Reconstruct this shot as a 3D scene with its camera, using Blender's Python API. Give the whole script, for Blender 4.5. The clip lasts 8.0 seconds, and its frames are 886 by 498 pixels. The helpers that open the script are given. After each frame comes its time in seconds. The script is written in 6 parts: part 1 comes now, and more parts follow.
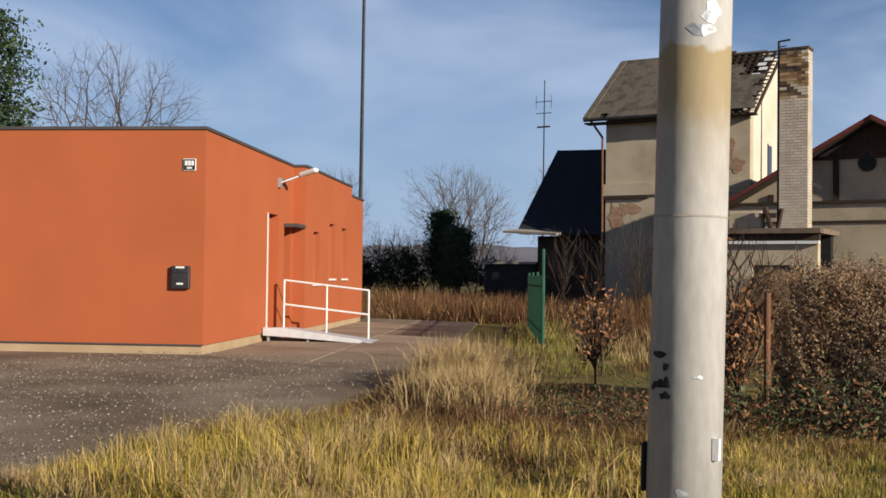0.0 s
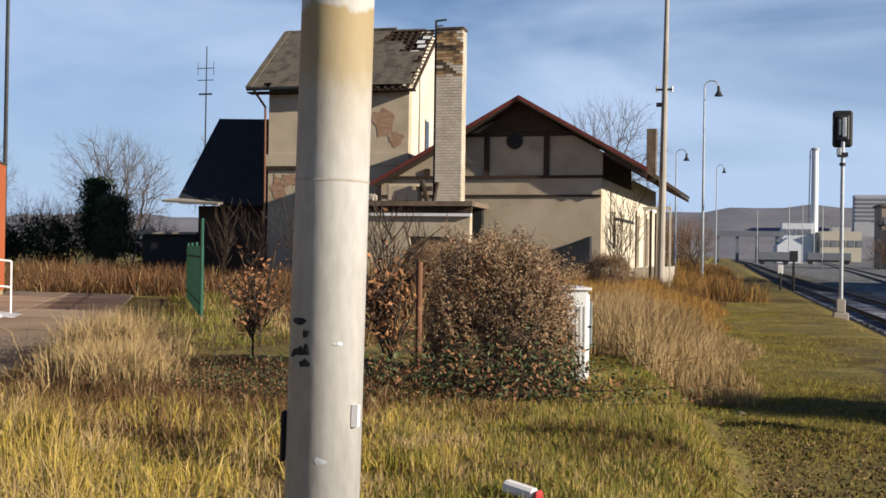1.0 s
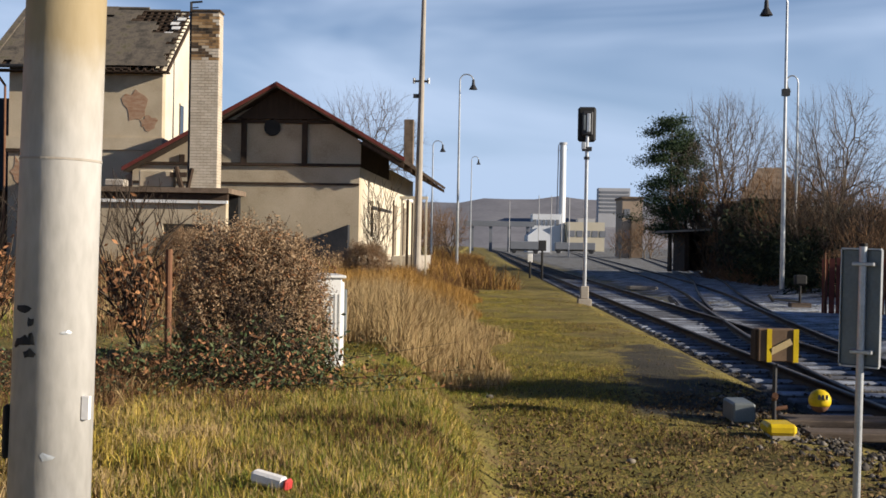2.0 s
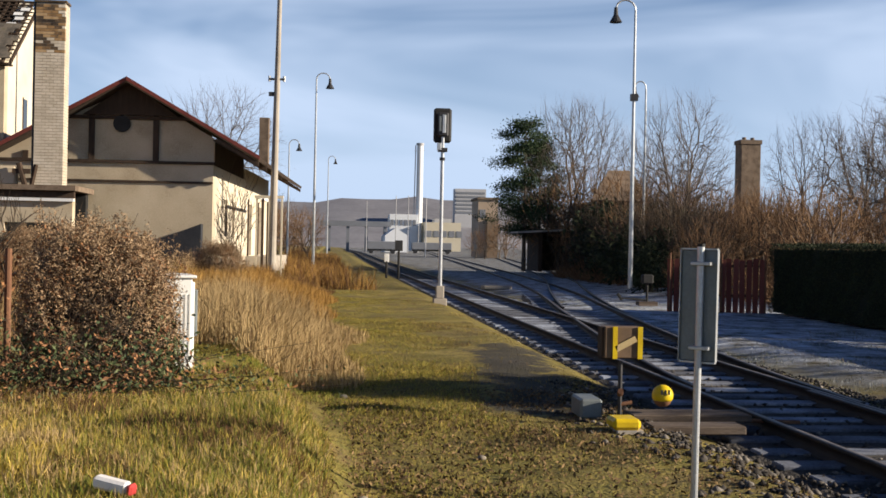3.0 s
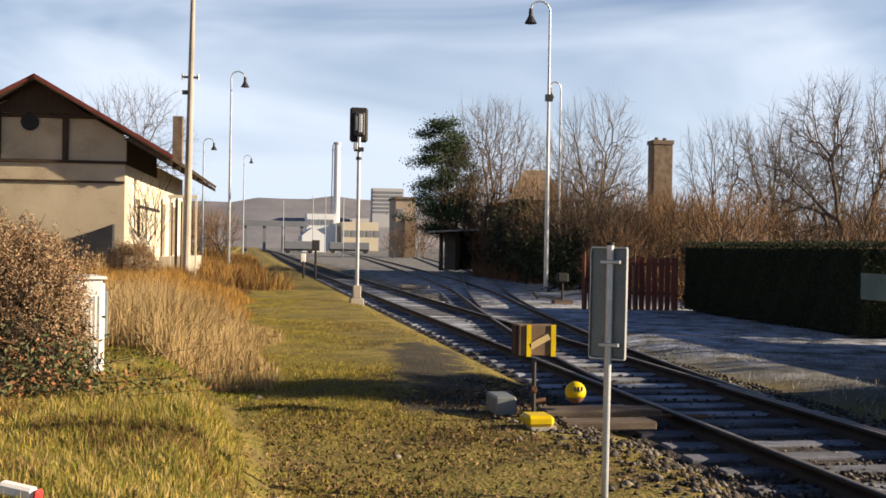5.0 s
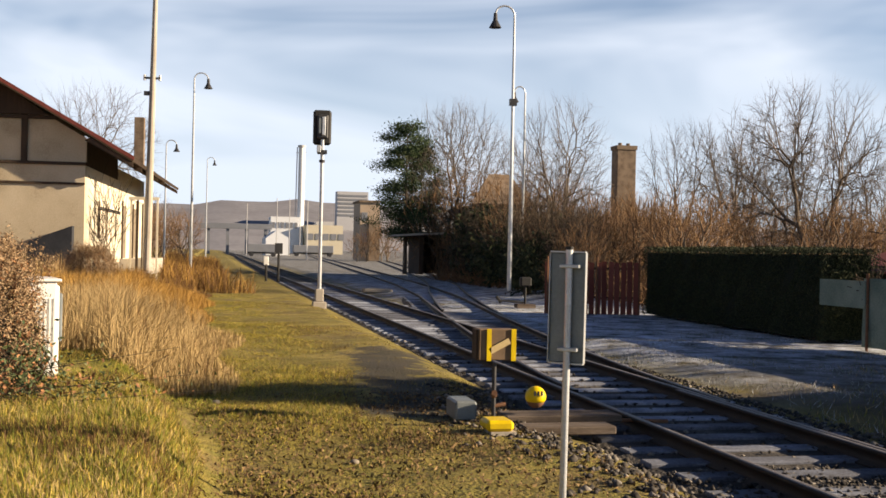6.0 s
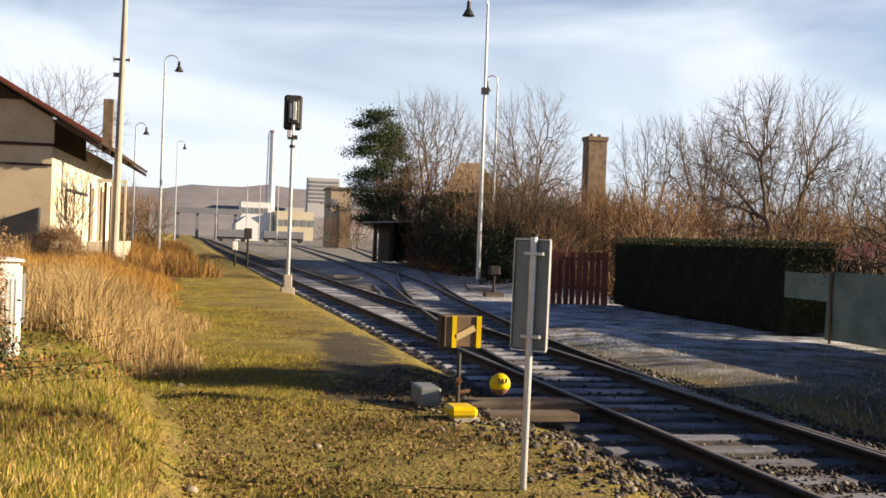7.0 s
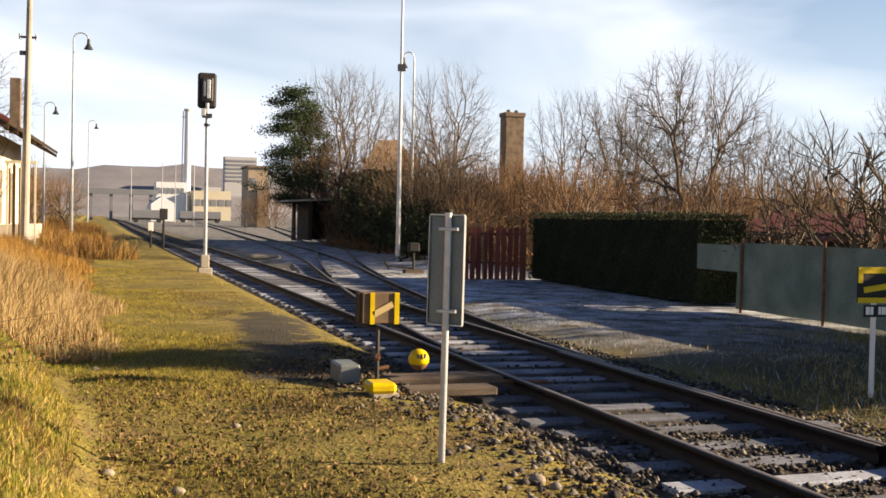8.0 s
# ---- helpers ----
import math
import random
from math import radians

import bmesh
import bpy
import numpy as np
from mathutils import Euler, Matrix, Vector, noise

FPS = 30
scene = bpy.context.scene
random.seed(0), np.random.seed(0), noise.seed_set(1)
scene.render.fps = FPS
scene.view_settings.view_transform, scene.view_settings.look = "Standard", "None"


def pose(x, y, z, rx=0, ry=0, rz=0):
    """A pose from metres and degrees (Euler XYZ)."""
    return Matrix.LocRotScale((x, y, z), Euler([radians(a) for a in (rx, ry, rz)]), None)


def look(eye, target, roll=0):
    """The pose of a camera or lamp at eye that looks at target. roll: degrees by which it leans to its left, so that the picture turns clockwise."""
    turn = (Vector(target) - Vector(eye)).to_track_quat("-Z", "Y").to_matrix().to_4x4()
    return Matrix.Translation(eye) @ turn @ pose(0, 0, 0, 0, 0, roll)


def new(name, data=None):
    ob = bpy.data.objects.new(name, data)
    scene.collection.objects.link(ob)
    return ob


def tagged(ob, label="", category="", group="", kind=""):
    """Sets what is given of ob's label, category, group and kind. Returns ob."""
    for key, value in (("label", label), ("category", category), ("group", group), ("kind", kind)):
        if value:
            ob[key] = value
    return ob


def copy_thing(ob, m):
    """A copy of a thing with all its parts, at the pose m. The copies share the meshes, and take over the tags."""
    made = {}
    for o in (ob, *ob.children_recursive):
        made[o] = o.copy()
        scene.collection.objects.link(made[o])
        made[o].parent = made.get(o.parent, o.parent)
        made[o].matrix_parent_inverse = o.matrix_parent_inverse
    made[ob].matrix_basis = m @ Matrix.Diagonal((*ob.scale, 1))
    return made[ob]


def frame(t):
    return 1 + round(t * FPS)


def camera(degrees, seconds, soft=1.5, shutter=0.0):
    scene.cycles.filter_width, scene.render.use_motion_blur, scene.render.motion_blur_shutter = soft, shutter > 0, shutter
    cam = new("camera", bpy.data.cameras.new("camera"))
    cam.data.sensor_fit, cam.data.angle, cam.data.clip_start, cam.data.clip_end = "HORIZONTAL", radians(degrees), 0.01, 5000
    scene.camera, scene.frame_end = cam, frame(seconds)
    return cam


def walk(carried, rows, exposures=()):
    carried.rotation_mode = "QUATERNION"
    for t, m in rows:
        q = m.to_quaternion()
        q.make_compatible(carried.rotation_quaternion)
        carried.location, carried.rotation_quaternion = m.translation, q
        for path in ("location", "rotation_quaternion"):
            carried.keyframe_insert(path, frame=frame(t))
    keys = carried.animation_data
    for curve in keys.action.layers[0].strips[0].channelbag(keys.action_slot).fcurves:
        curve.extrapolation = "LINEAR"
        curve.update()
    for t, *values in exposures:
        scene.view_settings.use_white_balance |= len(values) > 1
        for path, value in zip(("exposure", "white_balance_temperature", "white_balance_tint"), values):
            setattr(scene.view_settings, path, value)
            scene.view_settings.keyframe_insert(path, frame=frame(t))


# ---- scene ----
cam = camera(43.47, 8.0, soft=1.6)
EYE, TURN = 1.7, 31.0
ROWS = [
    (0.0, -0.000, -0.000, 0.000, 0.00, 1.38, -0.71),
    (0.5, 0.071, 0.201, -0.023, -8.53, 0.94, -0.70),
    (1.0, 0.082, 0.100, -0.016, -17.20, 0.12, -0.80),
    (1.5, 0.110, 0.102, -0.019, -23.80, -0.00, -1.03),
    (2.0, 0.134, 0.109, -0.027, -29.57, -0.26, -1.01),
    (3.5, 0.163, 0.069, -0.029, -39.13, -0.14, -1.11),
    (4.0, 0.176, 0.086, -0.028, -40.48, -0.36, -0.94),
    (4.5, 0.142, 0.028, -0.027, -40.55, -0.25, -0.85),
    (6.0, 0.232, 0.055, -0.029, -42.98, 0.15, -1.18),
    (6.5, 0.236, 0.029, -0.030, -43.14, 0.02, -1.15),
    (7.0, 0.255, 0.022, -0.045, -44.49, -0.41, -2.08),
    (7.5, 0.262, 0.010, -0.048, -45.32, -0.37, -1.61),
    (8.0, 0.247, -0.030, -0.050, -48.62, -1.47, -1.21),
]
walk(cam, [(t, pose(0, 0, EYE, 0, 0, TURN) @ pose(x, y, z, 90 + pitch, roll, yaw)) for t, x, y, z, yaw, pitch, roll in ROWS],
     exposures=[(0.0, 0.33, 6500, 10), (0.5, 0.52, 6500, 10), (1.0, 0.60, 6500, 10), (2.0, 0.62, 6600, 10), (3.5, 0.93, 7100, 11), (4.5, 1.08, 7700, 12), (6.0, 1.19, 8300, 13), (8.0, 1.42, 8800, 14)])

# ---- sky, sun, exposure ----
SUN_AZ, SUN_EL = -14.5, 18.0          # degrees from +x towards +y, and above the horizon
world = bpy.data.worlds.new("sky")
scene.world = world
world.use_nodes = True
wn, wl = world.node_tree.nodes, world.node_tree.links
wn.clear()
w_out, w_bg = wn.new("ShaderNodeOutputWorld"), wn.new("ShaderNodeBackground")
sky = wn.new("ShaderNodeTexSky")
sky.sky_type, sky.sun_disc = 'NISHITA', False
sky.sun_elevation, sky.sun_rotation = radians(SUN_EL), radians(90 - SUN_AZ)
sky.air_density, sky.dust_density, sky.ozone_density = 1.0, 0.25, 4.0
w_tc, w_map, w_noise, w_ramp, w_mix = (wn.new("ShaderNodeTexCoord"), wn.new("ShaderNodeMapping"), wn.new("ShaderNodeTexNoise"),
                                       wn.new("ShaderNodeValToRGB"), wn.new("ShaderNodeMixRGB"))
w_map.inputs["Scale"].default_value = (1.0, 1.0, 3.6)
w_map.inputs["Rotation"].default_value = (0.30, 0.34, 0.4)
w_noise.inputs["Scale"].default_value, w_noise.inputs["Detail"].default_value = 1.9, 4.0
w_noise.inputs["Distortion"].default_value = 0.7
w_ramp.color_ramp.elements[0].position, w_ramp.color_ramp.elements[0].color = 0.42, (0, 0, 0, 1)
w_ramp.color_ramp.elements[1].position, w_ramp.color_ramp.elements[1].color = 0.64, (0.9, 0.9, 0.9, 1)
w_mix.inputs[2].default_value = (9.0, 9.3, 10.0, 1)
wl.new(w_tc.outputs["Generated"], w_map.inputs[0])
wl.new(w_map.outputs[0], w_noise.inputs["Vector"])
wl.new(w_noise.outputs["Fac"], w_ramp.inputs[0])
# the veil of cloud lies low and thins out towards the zenith
w_thin, w_veil, w_up = wn.new("ShaderNodeMapRange"), wn.new("ShaderNodeMath"), wn.new("ShaderNodeSeparateXYZ")
w_thin.inputs["From Min"].default_value, w_thin.inputs["From Max"].default_value = 0.20, 0.42
w_thin.inputs["To Min"].default_value, w_thin.inputs["To Max"].default_value = 1.0, 0.04
w_veil.operation = 'MULTIPLY'
wl.new(w_tc.outputs["Generated"], w_up.inputs[0])
wl.new(w_up.outputs["Z"], w_thin.inputs["Value"])
wl.new(w_thin.outputs[0], w_veil.inputs[0])
wl.new(w_ramp.outputs[0], w_veil.inputs[1])
wl.new(w_veil.outputs[0], w_mix.inputs[0])
wl.new(sky.outputs[0], w_mix.inputs[1])
# pale haze low over the horizon
w_sep, w_low, w_haze, w_tint = wn.new("ShaderNodeSeparateXYZ"), wn.new("ShaderNodeMapRange"), wn.new("ShaderNodeMixRGB"), wn.new("ShaderNodeMixRGB")
wl.new(w_tc.outputs["Generated"], w_sep.inputs[0])
w_low.inputs["From Min"].default_value, w_low.inputs["From Max"].default_value = 0.0, 0.30
w_low.inputs["To Min"].default_value, w_low.inputs["To Max"].default_value = 0.75, 0.0
wl.new(w_sep.outputs["Z"], w_low.inputs["Value"])
w_haze.inputs[2].default_value = (7.4, 8.3, 9.4, 1)
wl.new(w_low.outputs[0], w_haze.inputs[0])
wl.new(w_mix.outputs[0], w_haze.inputs[1])
w_tint.blend_type = 'MULTIPLY'
w_tint.inputs[0].default_value = 1.0
w_tint.inputs[2].default_value = (0.82, 0.98, 1.22, 1)
# the clear sky deepens towards the zenith
w_deep, w_dark = wn.new("ShaderNodeMapRange"), wn.new("ShaderNodeMixRGB")
w_deep.inputs["From Min"].default_value, w_deep.inputs["From Max"].default_value = 0.27, 0.75
w_deep.inputs["To Min"].default_value, w_deep.inputs["To Max"].default_value = 0.0, 1.0
wl.new(w_sep.outputs["Z"], w_deep.inputs["Value"])
w_dark.blend_type = 'MULTIPLY'
w_dark.inputs[2].default_value = (0.30, 0.36, 0.46, 1)
wl.new(w_deep.outputs[0], w_dark.inputs[0])
wl.new(w_haze.outputs[0], w_dark.inputs[1])
wl.new(w_dark.outputs[0], w_tint.inputs[1])
wl.new(w_tint.outputs[0], w_bg.inputs[0])
wl.new(w_bg.outputs[0], w_out.inputs[0])
w_bg.inputs[1].default_value = 0.050
sun = new("sun", bpy.data.lights.new("sun", 'SUN'))
sun.data.energy, sun.data.angle, sun.data.color = 5.0, radians(0.5), (1.0, 0.90, 0.76)
a, e = radians(SUN_AZ), radians(SUN_EL)
SUN_DIR = Vector((math.cos(e) * math.cos(a), math.cos(e) * math.sin(a), math.sin(e)))
sun.matrix_world = look(SUN_DIR * 60, (0, 0, 0))


# ---- materials ----
def mat(name, colours, rough=0.85, scale=3.0, fine=40.0, bump=0.3, metal=0.0, island=0.0, stretch=(1, 1, 1), spec=0.3, dist=0.01, rand=0.0):
    """Procedural surface: large stains and fine grain over a ramp of colours; island/rand: how much pieces differ."""
    m = bpy.data.materials.new(name)
    m.use_nodes = True
    n, l = m.node_tree.nodes, m.node_tree.links
    b = n["Principled BSDF"]
    b.inputs["Roughness"].default_value, b.inputs["Metallic"].default_value = rough, metal
    b.inputs["Specular IOR Level"].default_value = spec
    geo, mp = n.new("ShaderNodeNewGeometry"), n.new("ShaderNodeMapping")
    mp.inputs["Scale"].default_value = stretch
    l.new(geo.outputs["Position"], mp.inputs[0])
    n1, n2 = n.new("ShaderNodeTexNoise"), n.new("ShaderNodeTexNoise")
    n1.inputs["Scale"].default_value, n1.inputs["Detail"].default_value = scale, 5.0
    n2.inputs["Scale"].default_value, n2.inputs["Detail"].default_value = fine, 3.0
    l.new(mp.outputs[0], n1.inputs["Vector"])
    l.new(mp.outputs[0], n2.inputs["Vector"])
    mix = n.new("ShaderNodeMath")
    mix.operation = 'MULTIPLY_ADD'
    mix.inputs[1].default_value = 0.35
    l.new(n2.outputs["Fac"], mix.inputs[0])
    sc = n.new("ShaderNodeMath")
    sc.operation = 'MULTIPLY'
    sc.inputs[1].default_value = 0.65
    l.new(n1.outputs["Fac"], sc.inputs[0])
    l.new(sc.outputs[0], mix.inputs[2])
    value = mix.outputs[0]
    if island or rand:
        src = geo.outputs["Random Per Island"] if island else n.new("ShaderNodeObjectInfo").outputs["Random"]
        k = island or rand
        ad = n.new("ShaderNodeMath")
        ad.operation = 'MULTIPLY_ADD'
        ad.inputs[1].default_value = k
        l.new(src, ad.inputs[0])
        s2 = n.new("ShaderNodeMath")
        s2.operation = 'MULTIPLY'
        s2.inputs[1].default_value = 1 - k
        l.new(value, s2.inputs[0])
        l.new(s2.outputs[0], ad.inputs[2])
        value = ad.outputs[0]
    ramp = n.new("ShaderNodeValToRGB")
    el = ramp.color_ramp.elements
    lo, hi = (0.08, 0.92) if (island or rand) and (island or rand) > 0.5 else (0.30, 0.68)
    k = len(colours)
    while len(el) < k:
        el.new(0.5)
    for i, c in enumerate(colours):
        el[i].position, el[i].color = lo + (hi - lo) * i / max(1, k - 1), (*c, 1)
    l.new(value, ramp.inputs[0])
    l.new(ramp.outputs[0], b.inputs["Base Color"])
    if bump:
        bp = n.new("ShaderNodeBump")
        bp.inputs["Strength"].default_value, bp.inputs["Distance"].default_value = bump, dist
        l.new(n2.outputs["Fac"], bp.inputs["Height"])
        l.new(bp.outputs[0], b.inputs["Normal"])
    return m


M = dict(
    orange=mat("orange_render", [(0.37, 0.096, 0.034), (0.42, 0.112, 0.042)], 0.9, 0.8, 120, 0.25, dist=0.004),
    plinth=mat("plinth_render", [(0.34, 0.24, 0.14), (0.46, 0.34, 0.21)], 0.9, 2, 60, 0.3),
    dark_metal=mat("dark_metal", [(0.03, 0.03, 0.035), (0.06, 0.06, 0.06)], 0.5, 4, 60, 0.1, 0.4),
    roof_edge=mat("roof_edge", [(0.05, 0.045, 0.045), (0.09, 0.08, 0.08)], 0.6, 2, 40, 0.1),
    white=mat("white_paint", [(0.66, 0.66, 0.64), (0.80, 0.80, 0.78)], 0.5, 3, 50, 0.1),
    galv=mat("galvanised_steel", [(0.34, 0.36, 0.38), (0.55, 0.57, 0.58)], 0.42, 6, 50, 0.12, 0.55),
    pole=mat("weathered_pole", [(0.33, 0.315, 0.295), (0.45, 0.435, 0.41), (0.56, 0.54, 0.515)], 0.6, 4, 45, 0.25, 0.0, stretch=(1, 1, 0.35), dist=0.003, spec=0.15),
    galv_light=mat("bright_galvanised_steel", [(0.52, 0.55, 0.58), (0.70, 0.72, 0.74)], 0.5, 6, 50, 0.1, 0.2),
    glass=mat("dark_glass", [(0.02, 0.025, 0.03), (0.04, 0.045, 0.05)], 0.08, 2, 10, 0.0, spec=0.6),
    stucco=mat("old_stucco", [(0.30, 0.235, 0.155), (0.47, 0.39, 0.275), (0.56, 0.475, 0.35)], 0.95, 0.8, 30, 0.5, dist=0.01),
    # same stucco, lightened for walls that face the sun; also pale canopy timber
    stucco_pale_lit=mat("pale_sunlit_stucco", [(0.50, 0.43, 0.32), (0.62, 0.55, 0.43), (0.68, 0.62, 0.50)], 0.95, 0.7, 30, 0.4),
    bare_brick=mat("bare_brick", [(0.26, 0.13, 0.075), (0.36, 0.22, 0.14), (0.44, 0.33, 0.23)], 0.95, 3, 30, 0.6, stretch=(1, 1, 3)),
    slate=mat("mossy_slate", [(0.045, 0.04, 0.034), (0.085, 0.074, 0.06), (0.15, 0.125, 0.098), (0.09, 0.085, 0.045)], 0.9, 2.6, 14, 0.5, rand=0.1),
    black_slate=mat("black_slate", [(0.018, 0.02, 0.026), (0.035, 0.038, 0.045)], 0.85, 2, 14, 0.4),
    timber=mat("dark_timber", [(0.03, 0.02, 0.014), (0.07, 0.045, 0.03)], 0.9, 3, 40, 0.4, stretch=(3, 3, 0.6)),
    red_edge=mat("red_barge_board", [(0.12, 0.025, 0.02), (0.20, 0.05, 0.04)], 0.8, 3, 40, 0.2),
    chim=mat("pale_brick", [(0.40, 0.34, 0.26), (0.54, 0.47, 0.37), (0.62, 0.55, 0.45)], 0.95, 2, 50, 0.4, rand=0.15),
    mortar=mat("mortar", [(0.20, 0.17, 0.13), (0.30, 0.26, 0.21)], 0.95, 6, 60, 0.4),
    concrete=mat("concrete", [(0.24, 0.21, 0.17), (0.36, 0.32, 0.27), (0.44, 0.40, 0.34)], 0.92, 0.8, 25, 0.4),
    slab=mat("yard_concrete", [(0.16, 0.115, 0.075), (0.29, 0.225, 0.155), (0.41, 0.335, 0.245)], 0.92, 0.7, 18, 0.5, rand=0.2),
    gravel=mat("yard_gravel", [(0.115, 0.083, 0.055), (0.23, 0.175, 0.12), (0.38, 0.31, 0.23)], 0.95, 0.7, 38, 1.0, dist=0.03),
    ballast=mat("ballast", [(0.022, 0.019, 0.017), (0.05, 0.044, 0.038), (0.12, 0.105, 0.09)], 0.95, 2.5, 28, 1.0, dist=0.03),
    stone=mat("ballast_stone", [(0.02, 0.018, 0.016), (0.042, 0.036, 0.031), (0.075, 0.065, 0.055), (0.26, 0.235, 0.205)], 0.9, 6, 60, 0.4, island=0.7),
    pale_stone=mat("yard_stone", [(0.10, 0.08, 0.06), (0.22, 0.185, 0.145), (0.42, 0.38, 0.33)], 0.9, 6, 60, 0.3, island=0.7),
    rail=mat("rusty_rail", [(0.014, 0.010, 0.008), (0.034, 0.024, 0.018)], 0.7, 4, 60, 0.3, 0.3),
    rail_top=mat("worn_rail_head", [(0.08, 0.068, 0.06), (0.17, 0.15, 0.14)], 0.5, 8, 60, 0.1, 0.6),
    sleeper=mat("frosted_sleeper", [(0.05, 0.05, 0.058), (0.16, 0.175, 0.215), (0.38, 0.42, 0.50)], 0.9, 2.2, 35, 0.4, rand=0.3),
    yellow=mat("yellow_paint", [(0.52, 0.35, 0.01), (0.74, 0.53, 0.015)], 0.45, 6, 60, 0.15),
    brown_panel=mat("weathered_brown_paint", [(0.10, 0.065, 0.04), (0.20, 0.13, 0.08)], 0.8, 6, 60, 0.2),
    arrow=mat("tan_glass", [(0.45, 0.33, 0.16), (0.60, 0.46, 0.24)], 0.4, 6, 60, 0.1),
    plank=mat("old_plank", [(0.05, 0.036, 0.028), (0.10, 0.075, 0.058), (0.19, 0.15, 0.12)], 0.9, 3, 40, 0.5, stretch=(0.4, 3, 3)),
    sign_back=mat("sign_back", [(0.13, 0.15, 0.158), (0.21, 0.235, 0.24)], 0.5, 4, 50, 0.15, 0.3),
    black=mat("matt_black", [(0.012, 0.012, 0.012), (0.025, 0.025, 0.025)], 0.7, 4, 50, 0.1),
    green_metal=mat("green_fence_paint", [(0.015, 0.07, 0.045), (0.03, 0.11, 0.07)], 0.5, 4, 50, 0.1),
    green_mesh=mat("green_shade_net", [(0.07, 0.115, 0.09), (0.13, 0.18, 0.145), (0.21, 0.26, 0.21)], 0.85, 1.6, 30, 0.3),
    rust=mat("rusty_steel", [(0.11, 0.05, 0.03), (0.22, 0.11, 0.06)], 0.9, 8, 60, 0.3),
    red_fence=mat("red_brown_board", [(0.13, 0.035, 0.025), (0.23, 0.07, 0.05)], 0.85, 3, 40, 0.3, rand=0.4, stretch=(3, 3, 0.5)),
    red_roof=mat("red_sheet_roof", [(0.22, 0.05, 0.03), (0.34, 0.09, 0.06)], 0.7, 2, 30, 0.3),
    bark=mat("bark", [(0.05, 0.038, 0.03), (0.10, 0.078, 0.06), (0.15, 0.12, 0.095)], 0.95, 3, 20, 0.5),
    twig=mat("bare_twigs", [(0.055, 0.043, 0.036), (0.11, 0.088, 0.073), (0.17, 0.14, 0.118)], 0.95, 0.6, 8, 0.0, island=0.55),
    twig_brown=mat("brown_twigs", [(0.07, 0.038, 0.02), (0.175, 0.10, 0.052), (0.30, 0.185, 0.10)], 0.95, 0.6, 8, 0.0, island=0.55),
    twig_dark=mat("dark_twigs", [(0.035, 0.026, 0.02), (0.075, 0.055, 0.038)], 0.95, 0.6, 8, 0.0, island=0.5),
    needle=mat("pine_needles", [(0.012, 0.03, 0.012), (0.03, 0.055, 0.02), (0.06, 0.085, 0.03)], 0.8, 1, 8, 0.0, island=0.7),
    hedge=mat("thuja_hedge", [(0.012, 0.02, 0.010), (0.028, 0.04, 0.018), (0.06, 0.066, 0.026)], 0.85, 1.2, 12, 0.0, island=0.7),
    # near-black core colour stands in for shade between the hedge's leaves
    hedge_core_shade=mat("hedge_core_shade", [(0.008, 0.012, 0.006), (0.015, 0.02, 0.01)], 0.95, 2, 20, 0.2),
    grass=mat("winter_grass", [(0.17, 0.125, 0.016), (0.34, 0.248, 0.034), (0.49, 0.35, 0.066), (0.57, 0.41, 0.12)], 0.8, 0.8, 6, 0.0, island=0.5),
    turf=mat("green_turf", [(0.085, 0.11, 0.012), (0.15, 0.168, 0.02), (0.235, 0.22, 0.035)], 0.8, 0.9, 6, 0.0, island=0.5),
    dry=mat("dry_grass", [(0.25, 0.165, 0.07), (0.37, 0.26, 0.12), (0.47, 0.345, 0.175)], 0.85, 0.7, 6, 0.0, island=0.55),
    golden=mat("golden_dry_grass", [(0.20, 0.10, 0.022), (0.38, 0.21, 0.05), (0.52, 0.31, 0.09)], 0.85, 0.7, 6, 0.0, island=0.55),
    rusty_grass=mat("rusty_dry_grass", [(0.055, 0.026, 0.011), (0.12, 0.06, 0.025), (0.20, 0.11, 0.045)], 0.85, 0.7, 6, 0.0, island=0.55),
    leaf=mat("dry_leaves", [(0.10, 0.045, 0.02), (0.24, 0.11, 0.05), (0.40, 0.20, 0.09)], 0.8, 2, 10, 0.0, island=0.7),
    fluff=mat("clematis_seed_heads", [(0.16, 0.10, 0.056), (0.265, 0.175, 0.10), (0.39, 0.28, 0.175)], 0.95, 1.5, 10, 0.0, island=0.28),
    ivy=mat("bramble_leaves", [(0.03, 0.05, 0.02), (0.07, 0.095, 0.035), (0.13, 0.13, 0.06)], 0.7, 2, 10, 0.0, island=0.7),
    # blue-grey hill colour carries the haze of distance
    hill=mat("hazed_hill", [(0.15, 0.15, 0.17), (0.20, 0.20, 0.225), (0.25, 0.25, 0.27)], 1.0, 0.03, 0.25, 0.0),
    verge=mat("verge_grass", [(0.17, 0.135, 0.018), (0.32, 0.245, 0.037), (0.43, 0.32, 0.073)], 0.85, 0.8, 6, 0.0, island=0.5),
    litter=mat("leaf_litter", [(0.045, 0.026, 0.014), (0.13, 0.08, 0.036), (0.28, 0.185, 0.085)], 0.9, 2, 10, 0.0, island=0.7),
    cream=mat("cream_render", [(0.52, 0.46, 0.34), (0.60, 0.54, 0.42)], 0.9, 0.2, 3, 0.0),
    far_beige=mat("far_beige_wall", [(0.34, 0.26, 0.19), (0.42, 0.33, 0.25)], 0.9, 0.3, 4, 0.1),
    factory=mat("white_cladding", [(0.66, 0.68, 0.70), (0.76, 0.78, 0.80)], 0.6, 0.05, 1, 0.0),
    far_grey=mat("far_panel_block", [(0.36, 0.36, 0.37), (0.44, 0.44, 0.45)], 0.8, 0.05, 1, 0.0),
